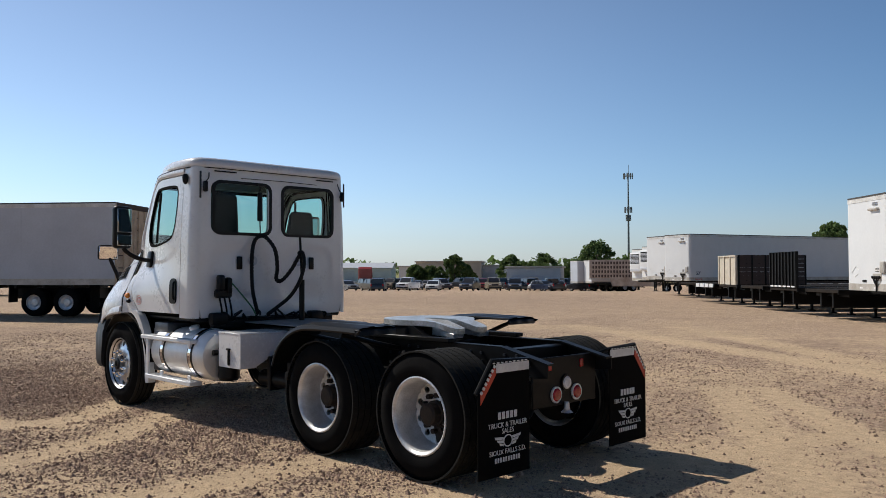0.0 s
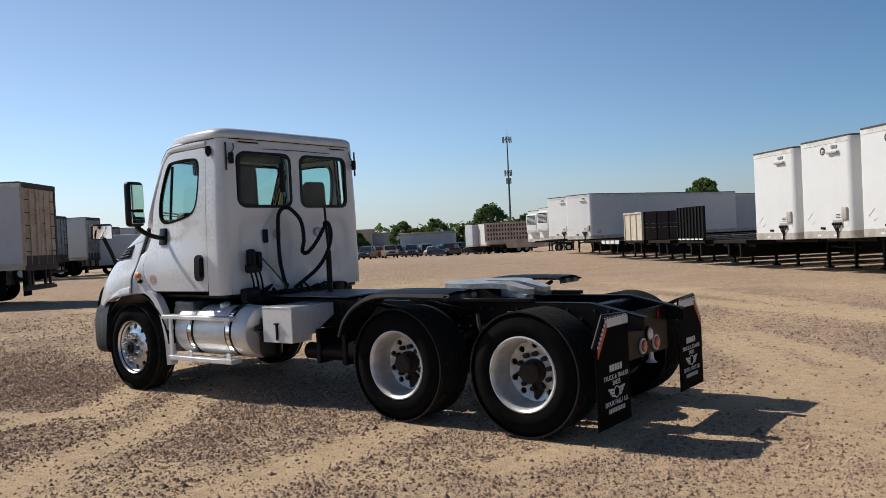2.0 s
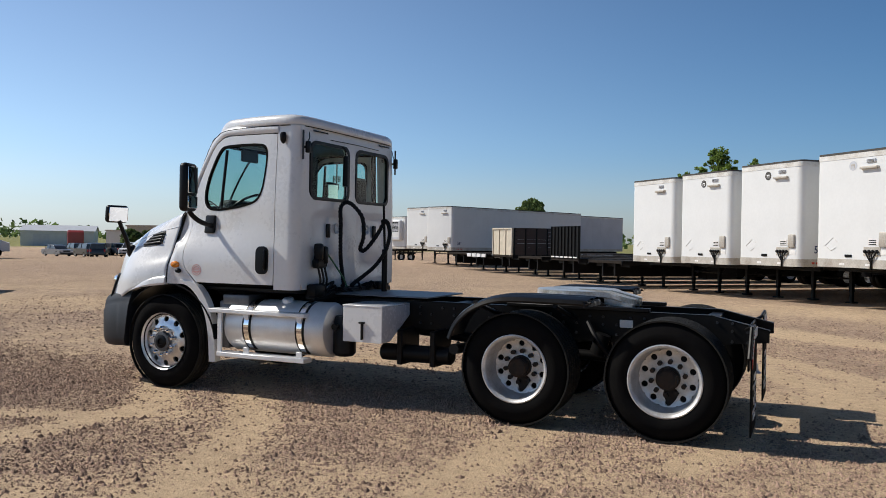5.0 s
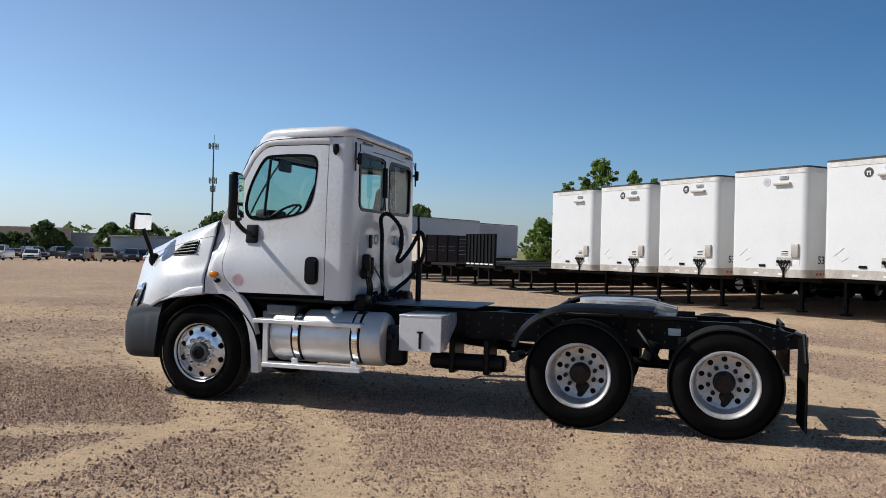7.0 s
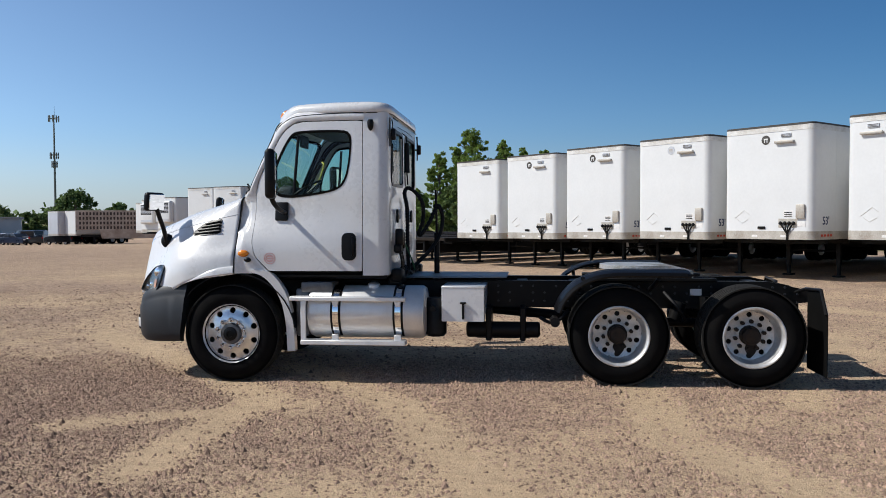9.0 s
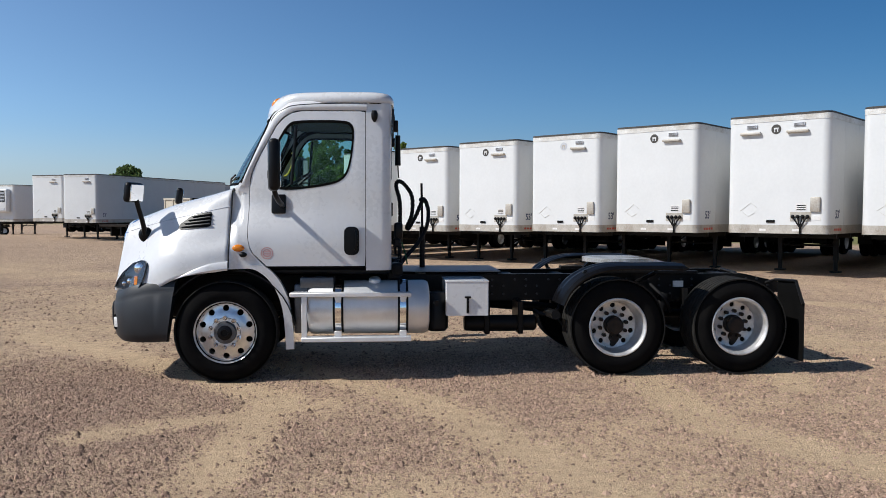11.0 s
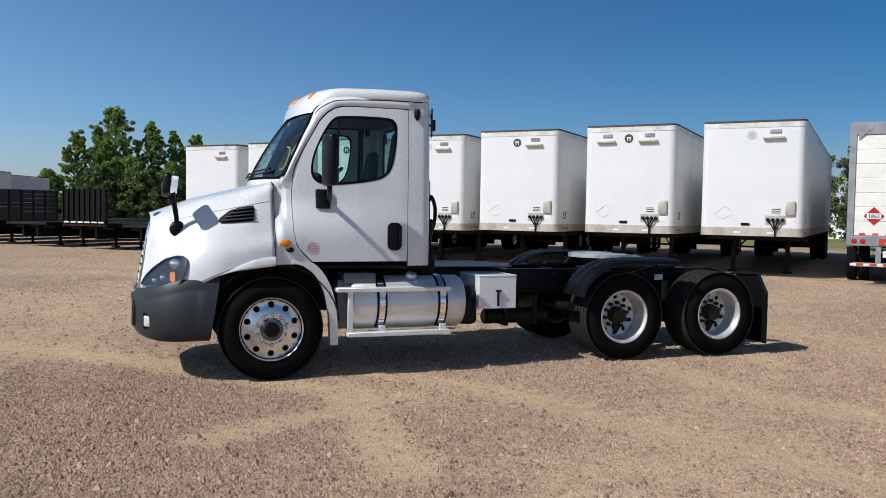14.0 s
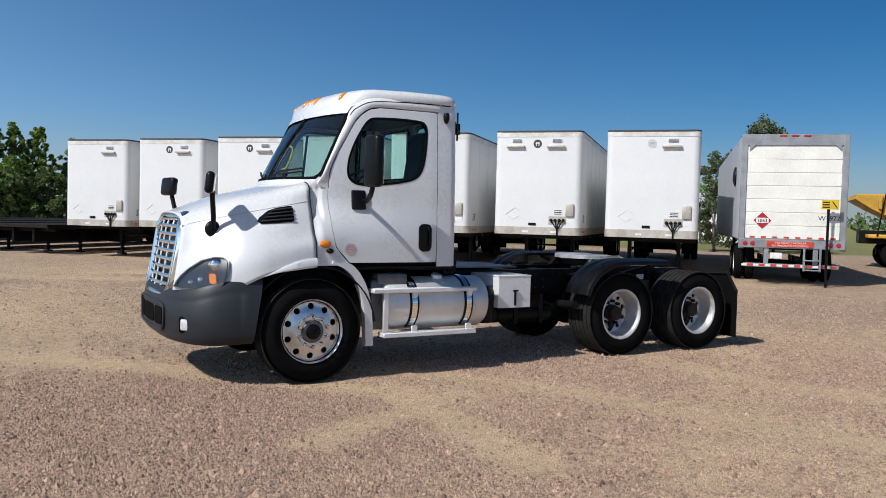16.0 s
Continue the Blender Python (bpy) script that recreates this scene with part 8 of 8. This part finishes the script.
def tree_meshes(seed, h, spread, clumps, per, leaf, base=0.22, tall=1.0):
    rg = np.random.default_rng(seed)
    bm = B()
    tube(bm, [(0, 0, 0), (rg.uniform(-0.2, 0.2), 0.1, h * 0.3), (rg.uniform(-0.3, 0.3), rg.uniform(-0.3, 0.3), h * 0.62), (0, 0, h * 0.9)], h * 0.016, 8, n=14)
    for i, v in enumerate(bm.verts):
        k = 1.25 - 1.1 * min(1, v.co.z / (h * 0.9))
        v.co.x *= k
        v.co.y *= k
    tips = []
    ph = rg.uniform(0, 6.28, 3)
    for k in range(clumps):
        z = h * (base + (1 - base) * (k + 0.5) / clumps)
        u = (z / h - base) / (1 - base)
        a = rg.uniform(0, 6.28)
        f = math.sin(math.pi * min(1, 0.14 + 0.84 * u)) ** 0.6
        lobe = 1 + 0.22 * math.sin(2 * a + 5 * u + ph[0]) + 0.16 * math.sin(3 * a - 9 * u + ph[1])
        r = spread * f * lobe * math.sqrt(rg.uniform(0.04, 1.0))
        c = np.array([r * math.cos(a), r * math.sin(a), z + rg.uniform(-0.04, 0.05) * h])
        tips.append(c)
        if k % 3 == 0:
            tube(bm, [(0, 0, max(h * 0.15, z - r * 0.8)), tuple(c * (0.5, 0.5, 1) - (0, 0, r * 0.25)), tuple(c)], h * 0.004, 5)
    pts = []
    for c in tips:
        cr = spread * rg.uniform(0.08, 0.22) * (0.8 if clumps > 200 else 1.0)
        n = int(per * rg.uniform(0.6, 1.3))
        q = rg.normal(size=(n, 3))
        q /= np.linalg.norm(q, axis=1)[:, None]
        pts.append(c + q * (cr * rg.uniform(0.1, 1.15, n) ** 0.6)[:, None] * (1, 1, 0.9 * tall))
    pts = np.concatenate(pts)
    pts = pts[pts[:, 2] > h * 0.05]
    n = len(pts)
    u, w = rg.normal(size=(n, 3)), rg.normal(size=(n, 3))
    u /= np.linalg.norm(u, axis=1)[:, None]
    w -= u * (u * w).sum(1)[:, None]
    w /= np.linalg.norm(w, axis=1)[:, None]
    s = (leaf * rg.uniform(0.6, 1.4, n))[:, None]
    vs = np.stack([pts - u * s, pts + w * s * 0.55, pts + u * s, pts - w * s * 0.55], 1).reshape(-1, 3)
    me_ = bpy.data.meshes.new("crown")
    me_.from_pydata(vs.tolist(), [], np.arange(4 * n).reshape(n, 4).tolist())
    return bm, me_


def tree(x, y, seed, h, spread, clumps=70, per=110, leaf=0.16, lm=None, label="leafy green tree behind the trailers", base=0.2, group="trees"):
    t = thing("tree", pose(x, y, -fall(x, y), 0, 0, seed * 47 % 360), label, "tree", group)
    bm, cm = tree_meshes(seed, h, spread, clumps, int(per * 0.72), leaf * 1.16, base)
    part("trunk", bm, M_BARK, t)
    cm.materials.append(lm or M_LEAF)
    c = new("crown", cm)
    c.parent = t
    return t


# cottonwoods behind the white vans
COTTON = ((-13.6, 122, 1, 13.6, 2.2), (-10.4, 122, 6, 14.0, 2.4), (-8.2, 122, 2, 17.2, 3.6), (-9.6, 121, 17, 12.6, 2.4), (-3.2, 122, 3, 15.2, 2.6), (0.3, 123, 4, 14.2, 2.2), (3.3, 123, 5, 13.6, 2.3), (-8.2, 118, 7, 9.5, 2.8), (-6.0, 118, 8, 9.8, 3.4), (0.0, 119, 9, 9, 3.2), (8.5, 124, 10, 12.2, 2.6), (14.5, 126, 15, 11.6, 2.8), (-16.8, 117, 16, 7.5, 2.8))
for x, y, s, h, sp in COTTON:
    tree(x, y, s, h, sp, 300, 108, 0.145, M_LEAF, "tall cottonwood with ragged crown", 0.07)
for x, y, s, h, sp in ((-7.4, 118, 43, 7.0, 3.0), (-10.0, 116, 44, 8.0, 3.8), (-5.0, 115, 45, 7.5, 3.8), (-0.5, 116, 46, 7.0, 3.6), (4.5, 117, 47, 7.5, 3.6)):
    tree(x, y, s, h, sp, 130, 110, 0.20, M_LEAF2, "dense green understorey tree below the cottonwoods", 0.0)
# trees round the yard
tree(-57.5, 178, 11, 12.8, 5.2, 110, 130, 0.42, M_LEAF2, "broad dark green tree beyond the van trailer", 0.08)
tree(-59.5, 93, 13, 6.8, 3.6, 80, 130, 0.2, M_LEAF2, "broad green tree below the mast")
tree(-53.5, 93.5, 14, 5.0, 2.4, 60, 110, 0.2, M_LEAF2, "broad green tree below the mast")
for b, d, h, sp, sd in ((135.2, 158, 5.9, 2.4, 21), (134.3, 158, 3.9, 1.7, 22), (137.9, 158, 3.9, 2.3, 23), (136.8, 158, 3.8, 2.1, 24), (131.15, 168, 6.0, 3.0, 25), (128.9, 163, 6.0, 3.6, 26), (126.9, 166, 4.6, 2.4, 27), (125.6, 170, 5.0, 2.8, 28), (123.6, 172, 5.2, 3.0, 29), (130.2, 176, 4.6, 2.6, 30)):
    x, y = polar(EYE0, b, d)
    tree(x, y, sd, h, sp, 120, 140, 0.17, M_LEAF2, "green shade tree by the warehouses", 0.12)
tree(36.4, 23.4, 31, 7.4, 2.6, 130, 90, 0.085, M_LEAF3, "thin dusty tree past the vans", 0.12)
tree(34.2, 25.0, 32, 5.4, 2.0, 110, 90, 0.085, M_LEAF3, "thin dusty tree past the vans", 0.1)
tree(48, 39, 33, 5.0, 3.2, 34, 50, 0.15, M_LEAF, "bushy green tree across the grass", 0.05)

# far woods on the horizon
rg = np.random.default_rng(77)
vs, fs = [], []
for k in range(520):
    a = rg.uniform(0, 2 * math.pi)
    d = rg.uniform(330, 700)
    cx, cy, h, w = d * math.cos(a), d * math.sin(a), rg.uniform(5, 11), rg.uniform(6, 14)
    for j in range(46):
        q = rg.normal(size=3)
        q /= np.linalg.norm(q)
        p = np.array([cx, cy, h * 0.45]) + q * (w, w, h * 0.55) * rg.uniform(0.5, 1)
        if p[2] < 0:
            continue
        u, v2 = rg.normal(size=3), rg.normal(size=3)
        s = rg.uniform(0.8, 1.8)
        b = len(vs)
        u, v2 = u / np.linalg.norm(u) * s, v2 / np.linalg.norm(v2) * s
        vs += [tuple(p - u), tuple(p + v2), tuple(p + u), tuple(p - v2)]
        fs.append((b, b + 1, b + 2, b + 3))
wm_ = bpy.data.meshes.new("far_woods")
wm_.from_pydata(vs, [], fs)
wm_.materials.append(M_LEAF2)
tagged(new("far_woods", wm_), "low band of distant dark woods on the horizon", "woods", kind="stuff")
